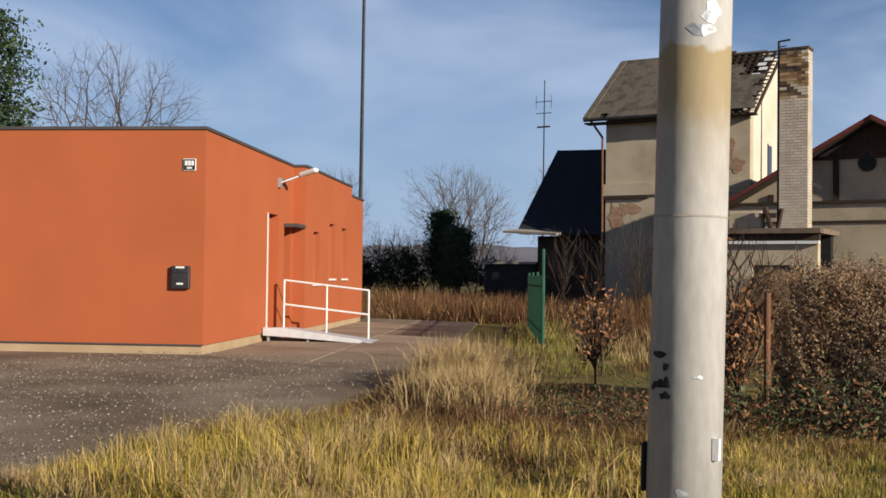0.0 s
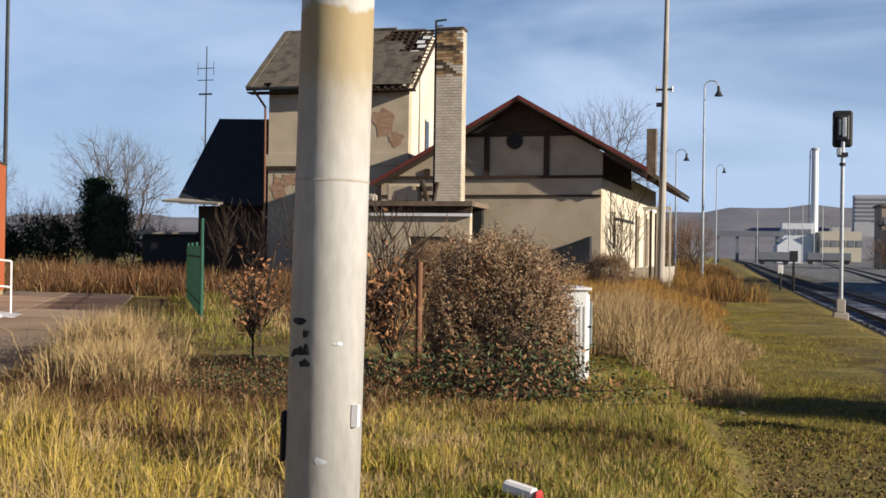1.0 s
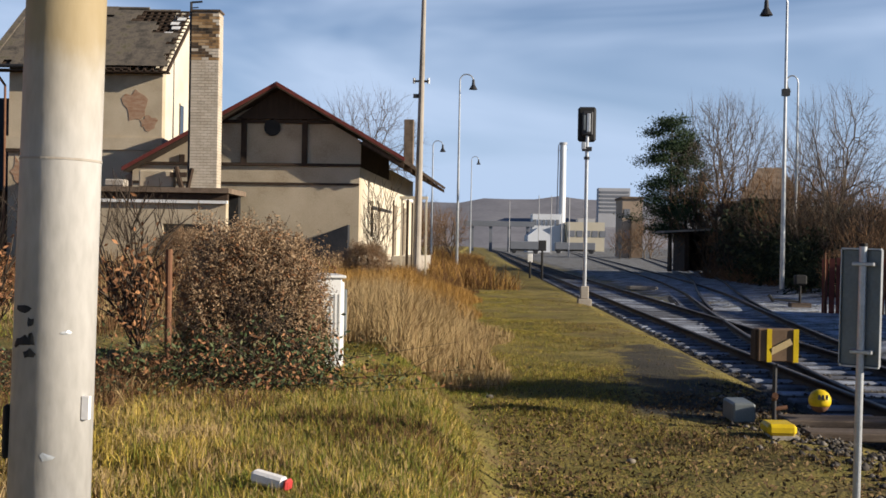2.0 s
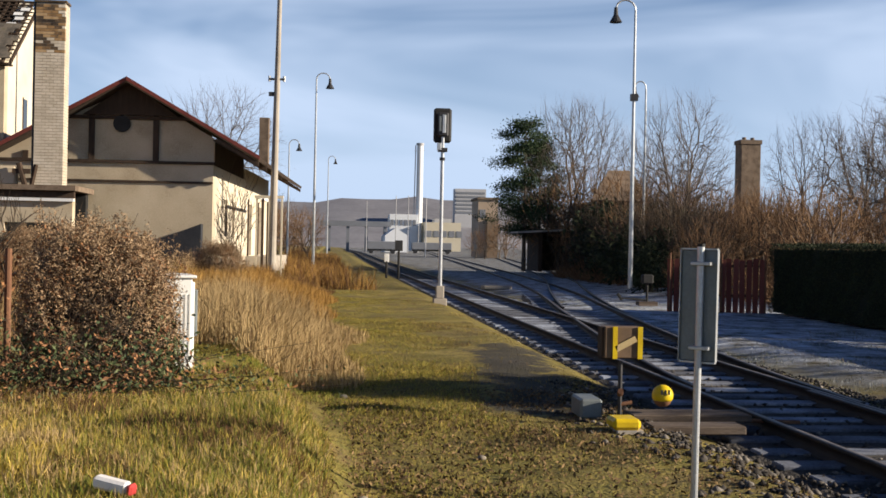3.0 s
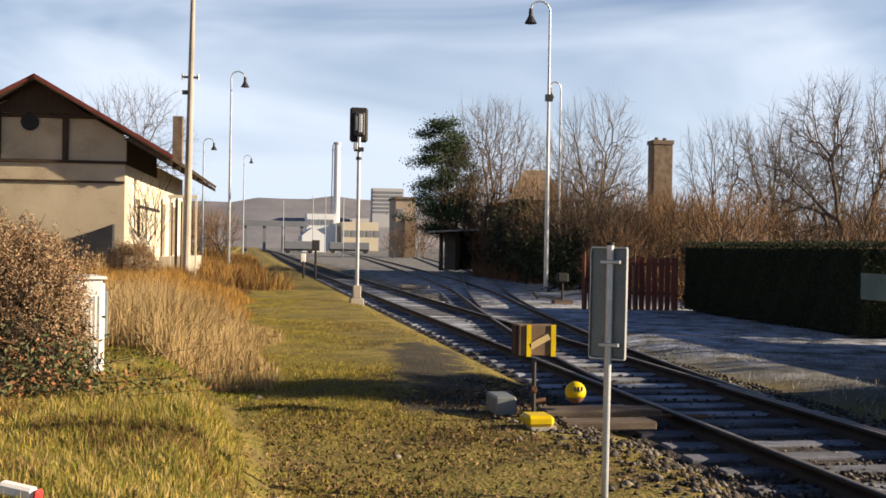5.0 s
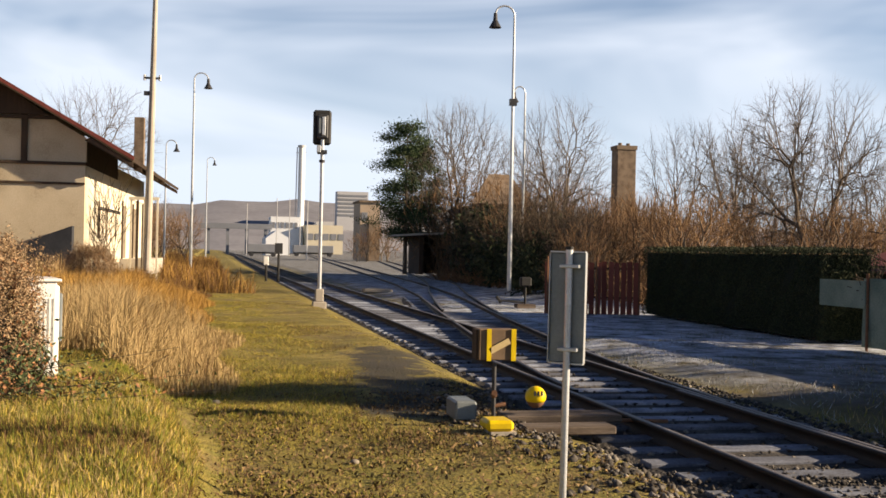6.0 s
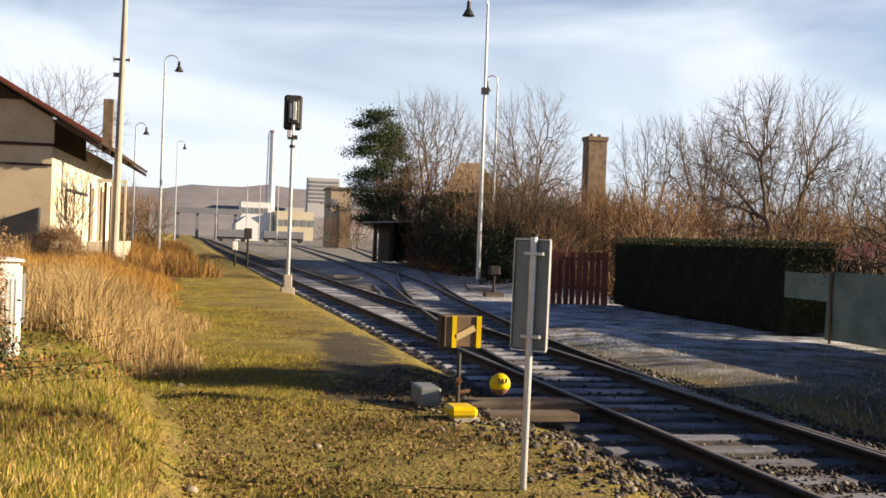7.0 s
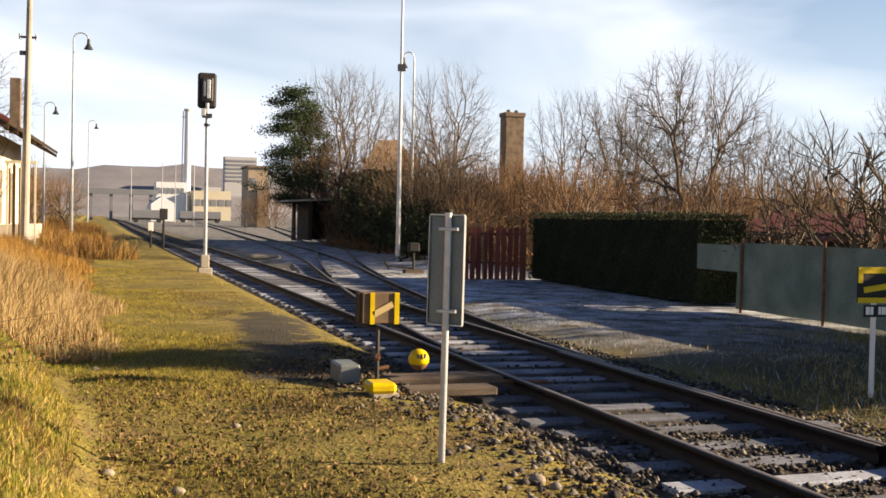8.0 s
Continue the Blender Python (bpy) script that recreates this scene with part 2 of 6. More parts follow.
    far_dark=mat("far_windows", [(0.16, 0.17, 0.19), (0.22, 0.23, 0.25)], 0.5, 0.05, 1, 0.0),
    blue=mat("blue_paint", [(0.03, 0.07, 0.20), (0.06, 0.11, 0.28)], 0.5, 1, 10, 0.0),
    dull_brick=mat("dull_brick", [(0.09, 0.065, 0.045), (0.17, 0.125, 0.09), (0.24, 0.18, 0.13)], 0.95, 2.5, 20, 0.4),
    frosty=mat("frosted_grass", [(0.10, 0.11, 0.06), (0.24, 0.26, 0.24), (0.45, 0.48, 0.52)], 0.9, 1.2, 8, 0.0, island=0.5),
    soot=mat("sooty_brick", [(0.035, 0.028, 0.022), (0.10, 0.07, 0.045), (0.30, 0.18, 0.08), (0.42, 0.29, 0.16)], 0.95, 3, 40, 0.4, rand=0.35),
    paper=mat("litter_paper", [(0.72, 0.70, 0.68), (0.82, 0.80, 0.78)], 0.7, 8, 60, 0.1),
    red=mat("red_print", [(0.45, 0.04, 0.04), (0.55, 0.06, 0.05)], 0.6, 8, 60, 0.1),
)


def ground_material():
    """Soil with thin turf, paler dry patches, and frost on the shaded side past the track."""
    m = mat("ground_soil", [(0.075, 0.06, 0.013), (0.155, 0.125, 0.026), (0.255, 0.20, 0.045), (0.32, 0.24, 0.08)], 0.95, 1.1, 30, 0.8, dist=0.03)
    n, l = m.node_tree.nodes, m.node_tree.links
    b = n["Principled BSDF"]
    base = b.inputs["Base Color"].links[0].from_socket
    geo, sep = n.new("ShaderNodeNewGeometry"), n.new("ShaderNodeSeparateXYZ")
    l.new(geo.outputs["Position"], sep.inputs[0])
    fx = n.new("ShaderNodeMapRange")
    fx.inputs["From Min"].default_value, fx.inputs["From Max"].default_value = 6.6, 8.0
    l.new(sep.outputs["X"], fx.inputs["Value"])
    fy = n.new("ShaderNodeMapRange")
    fy.inputs["From Min"].default_value, fy.inputs["From Max"].default_value = 12.0, 21.0
    l.new(sep.outputs["Y"], fy.inputs["Value"])
    mul = n.new("ShaderNodeMath")
    mul.operation = 'MULTIPLY'
    l.new(fx.outputs[0], mul.inputs[0])
    l.new(fy.outputs[0], mul.inputs[1])
    ns = n.new("ShaderNodeTexNoise")
    ns.inputs["Scale"].default_value, ns.inputs["Detail"].default_value = 1.3, 10.0
    ns.inputs["Roughness"].default_value = 0.75
    l.new(geo.outputs["Position"], ns.inputs["Vector"])
    rp = n.new("ShaderNodeValToRGB")
    rp.color_ramp.elements[0].position, rp.color_ramp.elements[1].position = 0.38, 0.60
    l.new(ns.outputs["Fac"], rp.inputs[0])
    # bare dark ground past the line, shade painted in; frost thinning along it
    dk = n.new("ShaderNodeMixRGB")
    dk.inputs[2].default_value = (0.036, 0.031, 0.027, 1)
    dk_w = n.new("ShaderNodeMath")
    dk_w.operation = 'MULTIPLY'
    dk_w.inputs[1].default_value = 0.8
    l.new(fx.outputs[0], dk_w.inputs[0])
    l.new(dk_w.outputs[0], dk.inputs[0])
    fall = n.new("ShaderNodeMapRange")
    fall.inputs["From Min"].default_value, fall.inputs["From Max"].default_value = 45.0, 90.0
    fall.inputs["To Min"].default_value, fall.inputs["To Max"].default_value = 1.0, 0.35
    l.new(sep.outputs["Y"], fall.inputs["Value"])
    thin = n.new("ShaderNodeMath")
    thin.operation = 'MULTIPLY'
    l.new(mul.outputs[0], thin.inputs[0])
    l.new(fall.outputs[0], thin.inputs[1])
    m2 = n.new("ShaderNodeMath")
    m2.operation = 'MULTIPLY'
    l.new(thin.outputs[0], m2.inputs[0])
    l.new(rp.outputs[0], m2.inputs[1])
    mx = n.new("ShaderNodeMixRGB")
    mx.inputs[2].default_value = (0.62, 0.68, 0.78, 1)
    l.new(m2.outputs[0], mx.inputs[0])
    # trodden brown litter and moss in patches
    prev = base
    for sc_, lo_, hi_, col_ in ((0.9, 0.50, 0.64, (0.125, 0.084, 0.038, 1)), (1.7, 0.54, 0.68, (0.125, 0.125, 0.024, 1)), (14.0, 0.54, 0.66, (0.035, 0.024, 0.014, 1)), (22.0, 0.60, 0.70, (0.21, 0.165, 0.075, 1))):
        pn, pr, pm = n.new("ShaderNodeTexNoise"), n.new("ShaderNodeMapRange"), n.new("ShaderNodeMixRGB")
        pn.inputs["Scale"].default_value, pn.inputs["Detail"].default_value, pn.inputs["Roughness"].default_value = sc_, 7.0, 0.65
        l.new(geo.outputs["Position"], pn.inputs["Vector"])
        pr.inputs["From Min"].default_value, pr.inputs["From Max"].default_value, pr.inputs["To Max"].default_value = lo_, hi_, 0.75
        l.new(pn.outputs["Fac"], pr.inputs["Value"])
        l.new(pr.outputs[0], pm.inputs[0])
        l.new(prev, pm.inputs[1])
        pm.inputs[2].default_value = col_
        prev = pm.outputs[0]
    l.new(prev, dk.inputs[1])
    l.new(dk.outputs[0], mx.inputs[1])
    l.new(mx.outputs[0], b.inputs["Base Color"])
    return m


M["ground"] = ground_material()


def shade_strip(m):
    """Paints a dark strip beside the points that stands in for shade."""
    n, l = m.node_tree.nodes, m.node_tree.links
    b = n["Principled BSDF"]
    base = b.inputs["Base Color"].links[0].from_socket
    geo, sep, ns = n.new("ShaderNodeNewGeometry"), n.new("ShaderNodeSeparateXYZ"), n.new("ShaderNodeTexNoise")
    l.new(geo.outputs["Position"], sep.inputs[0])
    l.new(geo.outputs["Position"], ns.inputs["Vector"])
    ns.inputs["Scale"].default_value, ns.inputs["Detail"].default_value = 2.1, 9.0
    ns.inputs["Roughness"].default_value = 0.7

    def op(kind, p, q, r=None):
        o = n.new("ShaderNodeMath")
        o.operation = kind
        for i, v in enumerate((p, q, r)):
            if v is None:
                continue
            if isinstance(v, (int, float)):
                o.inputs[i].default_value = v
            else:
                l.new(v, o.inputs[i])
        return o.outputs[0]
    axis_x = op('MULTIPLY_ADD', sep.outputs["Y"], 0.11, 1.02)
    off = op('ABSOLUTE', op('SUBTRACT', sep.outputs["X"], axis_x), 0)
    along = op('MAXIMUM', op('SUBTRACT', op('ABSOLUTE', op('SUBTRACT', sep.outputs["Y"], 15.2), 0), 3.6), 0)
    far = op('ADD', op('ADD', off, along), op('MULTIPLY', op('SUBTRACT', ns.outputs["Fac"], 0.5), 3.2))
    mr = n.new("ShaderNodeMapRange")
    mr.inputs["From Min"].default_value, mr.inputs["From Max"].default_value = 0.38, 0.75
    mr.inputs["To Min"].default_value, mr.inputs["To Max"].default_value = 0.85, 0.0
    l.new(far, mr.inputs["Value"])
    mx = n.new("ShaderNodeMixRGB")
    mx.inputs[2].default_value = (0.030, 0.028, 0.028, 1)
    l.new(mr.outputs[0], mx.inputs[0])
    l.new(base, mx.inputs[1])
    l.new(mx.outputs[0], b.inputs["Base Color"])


shade_strip(M["ground"])


def pole_stain(m):
    """Yellowed paint round the upper shaft, ragged below, over the grey coat."""
    n, l = m.node_tree.nodes, m.node_tree.links
    b = n["Principled BSDF"]
    base = b.inputs["Base Color"].links[0].from_socket
    geo, sep, ns = n.new("ShaderNodeNewGeometry"), n.new("ShaderNodeSeparateXYZ"), n.new("ShaderNodeTexNoise")
    l.new(geo.outputs["Position"], sep.inputs[0])
    l.new(geo.outputs["Position"], ns.inputs["Vector"])
    ns.inputs["Scale"].default_value, ns.inputs["Detail"].default_value = 9.0, 5.0
    ad = n.new("ShaderNodeMath")
    ad.operation = 'MULTIPLY_ADD'
    ad.inputs[1].default_value = 0.16
    l.new(ns.outputs["Fac"], ad.inputs[0])
    l.new(sep.outputs["Z"], ad.inputs[2])
    rp = n.new("ShaderNodeValToRGB")
    el = rp.color_ramp.elements
    el[0].position, el[0].color = 0.0, (0, 0, 0, 1)
    el[1].position, el[1].color = 1.0, (0, 0, 0, 1)
    for p, v in ((0.42, 0.0), (0.62, 0.30), (0.70, 0.75), (0.83, 0.85), (0.845, 0.05)):
        e_ = el.new(p)
        e_.color = (v, v, v, 1)
    mr = n.new("ShaderNodeMapRange")
    mr.inputs["From Min"].default_value, mr.inputs["From Max"].default_value = 1.5, 2.6
    l.new(ad.outputs[0], mr.inputs["Value"])
    l.new(mr.outputs[0], rp.inputs[0])
    mx = n.new("ShaderNodeMixRGB")
    mx.inputs[2].default_value = (0.34, 0.25, 0.11, 1)
    l.new(rp.outputs[0], mx.inputs[0])
    l.new(base, mx.inputs[1])
    l.new(mx.outputs[0], b.inputs["Base Color"])


pole_stain(M["pole"])


# ---- helpers of this scene ----
def link(name, mesh, material, parent=None, label=""):
    ob = new(name, mesh)
    for m in (material if isinstance(material, (list, tuple)) else [material]):
        if m and len(mesh.materials) < (len(material) if isinstance(material, (list, tuple)) else 1):
            mesh.materials.append(m)
    if parent is not None:
        ob.parent = parent
    if label:
        ob["label"] = label
    return ob


def part(name, bm, material, parent=None, label="", smooth=False):
    me = bpy.data.meshes.new(name)
    bmesh.ops.recalc_face_normals(bm, faces=bm.faces)
    bm.to_mesh(me)
    bm.free()
    if smooth:
        me.shade_smooth()
    return link(name, me, material, parent, label)


def soup(name, verts, faces, material, parent=None, label="", index=None):
    """A mesh from arrays: verts (n, 3), faces (m, 3 or 4)."""
    verts, faces = np.asarray(verts, np.float32), np.asarray(faces, np.int32)
    me = bpy.data.meshes.new(name)
    k = faces.shape[1]
    me.vertices.add(len(verts))
    me.vertices.foreach_set("co", verts.ravel())
    me.loops.add(faces.size)
    me.loops.foreach_set("vertex_index", faces.ravel())
    me.polygons.add(len(faces))
    me.polygons.foreach_set("loop_start", np.arange(len(faces), dtype=np.int32) * k)
    me.polygons.foreach_set("loop_total", np.full(len(faces), k, np.int32))
    ob = link(name, me, material, parent, label)
    if index is not None:
        me.polygons.foreach_set("material_index", np.asarray(index, np.int32))
    me.update(calc_edges=True)
    return ob


def thing(name, m, label, category, group="", kind=""):
    ob = new(name)
    ob.empty_display_size = 0.2
    ob.matrix_basis = m
    return tagged(ob, label, category, group, kind)


def box(bm, x0, x1, y0, y1, z0, z1, bevel=0.0, m=None):
    g = bmesh.ops.create_cube(bm, size=1.0)
    mm = Matrix.Translation(((x0 + x1) / 2, (y0 + y1) / 2, (z0 + z1) / 2)) @ Matrix.Diagonal((abs(x1 - x0), abs(y1 - y0), abs(z1 - z0), 1))
    bmesh.ops.transform(bm, matrix=(m @ mm) if m is not None else mm, verts=g["verts"])
    if bevel:
        edges = list({e for v in g["verts"] for e in v.link_edges})
        bmesh.ops.bevel(bm, geom=edges, offset=bevel, segments=1, affect='EDGES')
    return bm


def B(*args, **kw):
    return box(bmesh.new(), *args, **kw)


def tube(bm, p0, p1, r0, r1=None, seg=10, caps=True):
    p0, p1 = Vector(p0), Vector(p1)
    d = p1 - p0
    m = Matrix.Translation((p0 + p1) / 2) @ d.to_track_quat('Z', 'Y').to_matrix().to_4x4()
    bmesh.ops.create_cone(bm, cap_ends=caps, segments=seg, radius1=r0, radius2=r0 if r1 is None else r1, depth=d.length, matrix=m)
    return bm


def T(*args, **kw):
    return tube(bmesh.new(), *args, **kw)


def poly(bm, pts, thick):
    """A flat polygon with thickness along its normal's back."""
    f = bm.faces.new([bm.verts.new(p) for p in pts])
    bm.normal_update()
    nrm = f.normal.copy()
    r = bmesh.ops.extrude_face_region(bm, geom=[f])
    vs = [v for v in r["geom"] if isinstance(v, bmesh.types.BMVert)]
    bmesh.ops.translate(bm, vec=-nrm * thick, verts=vs)
    return bm


def wall_with_holes(length, z0, z1, thick, holes):
    """Wall along +x from 0 to length, outer face at y=0, thickness towards +y; holes (x0, x1, za, zb)."""
    bm = bmesh.new()
    xs = sorted({0.0, length, *[h[0] for h in holes], *[h[1] for h in holes]})
    for xa, xb in zip(xs, xs[1:]):
        cuts = sorted([(h[2], h[3]) for h in holes if h[0] < (xa + xb) / 2 < h[1]])
        z = z0
        for a0, b0 in cuts:
            if a0 > z + 1e-4:
                box(bm, xa, xb, 0, thick, z, a0)
            z = b0
        if z1 > z + 1e-4:
            box(bm, xa, xb, 0, thick, z, z1)
    bmesh.ops.remove_doubles(bm, verts=bm.verts, dist=1e-4)
    return bm


rng = np.random.default_rng(7)


def prisms(p0, p1, r0, r1, name, material, parent=None, label=""):
    """Many thin three-sided tapered rods."""
    p0, p1 = np.asarray(p0, float), np.asarray(p1, float)
    d = p1 - p0
    d /= np.linalg.norm(d, axis=1)[:, None] + 1e-9
    ref = np.where(np.abs(d[:, 2:3]) < 0.9, [[0, 0, 1.0]], [[1.0, 0, 0]])
    u = np.cross(d, ref)
    u /= np.linalg.norm(u, axis=1)[:, None]
    w = np.cross(d, u)
    n = len(p0)
    vs = np.empty((n, 6, 3))
    for k in range(3):
        c, s = math.cos(k * 2.0944), math.sin(k * 2.0944)
        vs[:, k] = p0 + (u * c + w * s) * np.asarray(r0)[:, None]
        vs[:, 3 + k] = p1 + (u * c + w * s) * np.asarray(r1)[:, None]
    q = np.array([[0, 1, 4, 3], [1, 2, 5, 4], [2, 0, 3, 5]])
    f = (np.arange(n)[:, None, None] * 6 + q[None]).reshape(-1, 4)
    return soup(name, vs.reshape(-1, 3), f, material, parent, label)


def blades(name, px, py, pz, h, material, width=0.006, lean=0.35, index=None, short=False):
    """Grass: each blade a bent strip of two quads' worth of triangles; one mesh of kind stuff."""
    n = len(px)
    ang = rng.uniform(0, 6.283, n)
    la = rng.uniform(0, 6.283, n)
    ln = np.abs(rng.normal(0, lean, n)) * h
    dx, dy = np.cos(ang), np.sin(ang)
    lx, ly = np.cos(la) * ln, np.sin(la) * ln
    w = width * rng.uniform(0.6, 1.4, n)
    base = np.stack([px, py, pz], 1)
    side = np.stack([dx * w, dy * w, np.zeros(n)], 1)
    mid = base + np.stack([lx * 0.35, ly * 0.35, h * 0.6], 1)
    tip = base + np.stack([lx, ly, h * (1 - 0.25 * np.minimum(1, ln / np.maximum(h, 1e-6)))], 1)
    if short:
        vs = np.stack([base - side, base + side, tip], 1).reshape(-1, 3)
        return soup(name, vs, np.arange(n * 3).reshape(-1, 3), material, index=index)
    vs = np.stack([base - side, base + side, mid + side * 0.8, mid - side * 0.8, tip], 1).reshape(-1, 3)
    o = np.arange(n)[:, None, None] * 5
    f = (o + np.array([[0, 1, 2], [0, 2, 3], [3, 2, 4]])[None]).reshape(-1, 3)
    return soup(name, vs, f, material, index=None if index is None else np.repeat(index, 3))


def leaves(name, p, size, material, parent=None, label="", up=0.0, index=None):
    """Many small bent leaf diamonds, turned at random, at the points p."""
    p = np.asarray(p, float)
    n = len(p)
    a = rng.normal(size=(n, 3))
    a[:, 2] += up
    a /= np.linalg.norm(a, axis=1)[:, None]
    b = np.cross(a, rng.normal(size=(n, 3)))
    b /= np.linalg.norm(b, axis=1)[:, None] + 1e-9
    s = size * rng.uniform(0.6, 1.4, n)[:, None]
    c = np.cross(a, b)
    vs = np.stack([p - a * s, p + b * s * 0.45 + c * s * 0.15, p + a * s, p - b * s * 0.45 + c * s * 0.15], 1).reshape(-1, 3)
    o = np.arange(n)[:, None, None] * 4
    f = (o + np.array([[0, 1, 2], [0, 2, 3]])[None]).reshape(-1, 3)
    return soup(name, vs, f, material, parent, label, index=None if index is None else np.repeat(index, 2))


def crown_rods(seed, height, tips=2500, base=0.2, wide=0.36, tall=0.40, centre=0.6, fork=0.36, tip_r=0.004, shell=2.2):
    """Rods of a bare tree: the twig tips fill a rounded crown and are gathered, fork by fork, into limbs and a trunk."""
    g = np.random.default_rng(seed)
    v = g.normal(size=(tips, 3))
    v /= np.linalg.norm(v, axis=1)[:, None]
    v *= g.uniform(0, 1, (tips, 1)) ** (1 / shell)
    ang = np.arctan2(v[:, 1], v[:, 0])
    lump = 1 + 0.13 * np.sin(ang * 3 + seed) * np.cos(v[:, 2] * 4 + seed) + 0.10 * np.sin(ang * 7 + v[:, 2] * 9 + 2 * seed)
    v = v * lump[:, None] * [wide * height, wide * height, tall * height] + [0, 0, centre * height]
    v[:, 2] = np.maximum(v[:, 2], base * height * g.uniform(0.6, 1.6, tips))
    out = []
    r_of = lambda k: tip_r * k ** 0.40
    top = np.array([g.normal(0, 0.02) * height, g.normal(0, 0.02) * height, base * height])
    out.append((0, 0, 0, *top, r_of(tips) * 1.15, r_of(tips), 0))
    stack = [(top, np.arange(tips), 1)]
    while stack:
        p, idx, lev = stack.pop()
        pts = v[idx]
        if len(idx) == 1:
            out.append((*p, *pts[0], tip_r, 0.0, 99))
            continue
        d = pts - p
        d /= np.linalg.norm(d, axis=1)[:, None] + 1e-9
        d = d - d.mean(0)
        ax_ = np.linalg.svd(d[:200] if len(d) > 200 else d, full_matrices=False)[2][0]
        key = d @ (ax_ + g.normal(0, 0.25, 3))
        order = np.argsort(key)
        m_ = max(1, min(len(idx) - 1, int(len(idx) * g.uniform(0.3, 0.7))))
        for part_ in (order[:m_], order[m_:]):
            sub = idx[part_]
            f = fork * g.uniform(0.7, 1.25) if len(sub) > 1 else 1.0
            c = v[sub].mean(0)
            q_ = p + (c - p) * f
            q_ += g.normal(0, 0.05, 3) * np.linalg.norm(c - p) * f * (len(sub) > 1)
            ra = r_of(len(sub))
            out.append((*p, *q_, ra, ra * 0.9 if len(sub) > 1 else 0.0, lev if len(sub) > tips / 40 else (20 if len(sub) > 1 else 99)))
            if len(sub) > 1:
                stack.append((q_, sub, lev + 1))
    return np.array(out)


def full_tree(name, seed, height, m, label, category="tree", material="twig", **kw):
    a = crown_rods(seed, height, **kw)
    t = thing(name, m, label, category)
    low = a[:, 8] < 20
    prisms(a[low, 0:3], a[low, 3:6], a[low, 6], a[low, 7], "trunk", M["bark"], t)
    twig_mesh(a[~low], "crown", M[material], t)
    return t


def twig_mesh(a, name, material, parent):
    """Fine rods in triangles: forks are three-sided, the last twigs run out to a point."""
    d = a[:, 3:6] - a[:, 0:3]
    d /= np.linalg.norm(d, axis=1)[:, None] + 1e-9
    ref = np.where(np.abs(d[:, 2:3]) < 0.9, [[0, 0, 1.0]], [[1.0, 0, 0]])
    u = np.cross(d, ref)
    u /= np.linalg.norm(u, axis=1)[:, None]
    w = np.cross(d, u)
    rim = [(math.cos(k * 2.0944), math.sin(k * 2.0944)) for k in range(3)]
    low = np.stack([a[:, 0:3] + (u * c + w * s_) * a[:, 6:7] for c, s_ in rim], 1)
    end = a[:, 8] == 99
    spike = np.concatenate([low[end], a[end, None, 3:6]], 1)
    high = np.stack([a[~end, 3:6] + (u[~end] * c + w[~end] * s_) * a[~end, 7:8] for c, s_ in rim], 1)
    rod = np.concatenate([low[~end], high], 1)
    f1 = np.array([(0, 1, 3), (1, 2, 3), (2, 0, 3)])
    f2 = np.array([(0, 1, 4), (0, 4, 3), (1, 2, 5), (1, 5, 4), (2, 0, 3), (2, 3, 5)])
    n1 = len(spike) * 4
    fs = np.concatenate([(np.arange(len(spike))[:, None, None] * 4 + f1).reshape(-1, 3), (n1 + np.arange(len(rod))[:, None, None] * 6 + f2).reshape(-1, 3)])
    return soup(name, np.concatenate([spike.reshape(-1, 3), rod.reshape(-1, 3)]), fs, material, parent)


def grow(seed, height, levels=5, spread=0.5, kids=3, start=0.25, r=0.16, shrink=0.6, twist=0.25, upward=0.25, limbs=6, fine=0.011):
    """Branch rods of a bare broad-leaved tree: short trunk, limbs that fork, fine twigs; (p0, p1, r0, r1, level) rows."""
    g = np.random.default_rng(seed)
    out = []

    def limb(p, d, length, rad, lev):
        steps = 3 if lev <= 1 else (1 if lev == levels - 1 and levels > 4 else 2)
        q = p.copy()
        for s in range(steps):
            d = d + g.normal(0, twist, 3) * 0.5
            d[2] += upward * 0.3
            d /= np.linalg.norm(d)
            e = q + d * length / steps
            ra, rb = rad * (1 - 0.55 * s / steps), rad * (1 - 0.55 * (s + 1) / steps)
            out.append((*q, *e, max(ra, fine), max(rb, fine * 0.8), lev))
            if lev + 1 < levels:
                for _ in range(kids + (2 if lev == levels - 2 and levels > 4 else 0)):
                    ax = g.normal(size=3)
                    ax -= d * ax.dot(d)
                    ax /= np.linalg.norm(ax) + 1e-9
                    sp = spread * g.uniform(0.7, 1.5)
                    k = d * math.cos(sp) + ax * math.sin(sp)
                    at = q + (e - q) * g.uniform(0.25, 1)
                    limb(at, k / np.linalg.norm(k), length * shrink * g.uniform(0.6, 1.1), rb * 0.5, lev + 1)
            q = e
    top = np.array([0.0, 0, height * start])
    out.append((0, 0, 0, *top, r, r * 0.8, 0))
    for i in range(limbs):
        an = 6.283 * i / limbs + g.normal(0, 0.3)
        tilt = spread * (0.25 if i == 0 else g.uniform(0.6, 1.35))
        d = np.array([math.cos(an) * math.sin(tilt), math.sin(an) * math.sin(tilt), math.cos(tilt)])
        limb(top * g.uniform(0.55, 1.0), d, height * 0.5 * g.uniform(0.8, 1.1), r * 0.5, 1)
    a = np.array(out)
    a[:, :6] *= height / a[:, 5].max()
    return a


def bare_tree(name, seed, height, m, label, category="tree", material="twig", group="", **kw):
    a = grow(seed, height, **kw)
    t = thing(name, m, label, category, group)
    low = a[:, 8] <= 1
    prisms(a[low, 0:3], a[low, 3:6], a[low, 6], a[low, 7], "trunk", M["bark"], t)
    prisms(a[~low, 0:3], a[~low, 3:6], a[~low, 6], a[~low, 7], "crown", M[material], t)
    return t


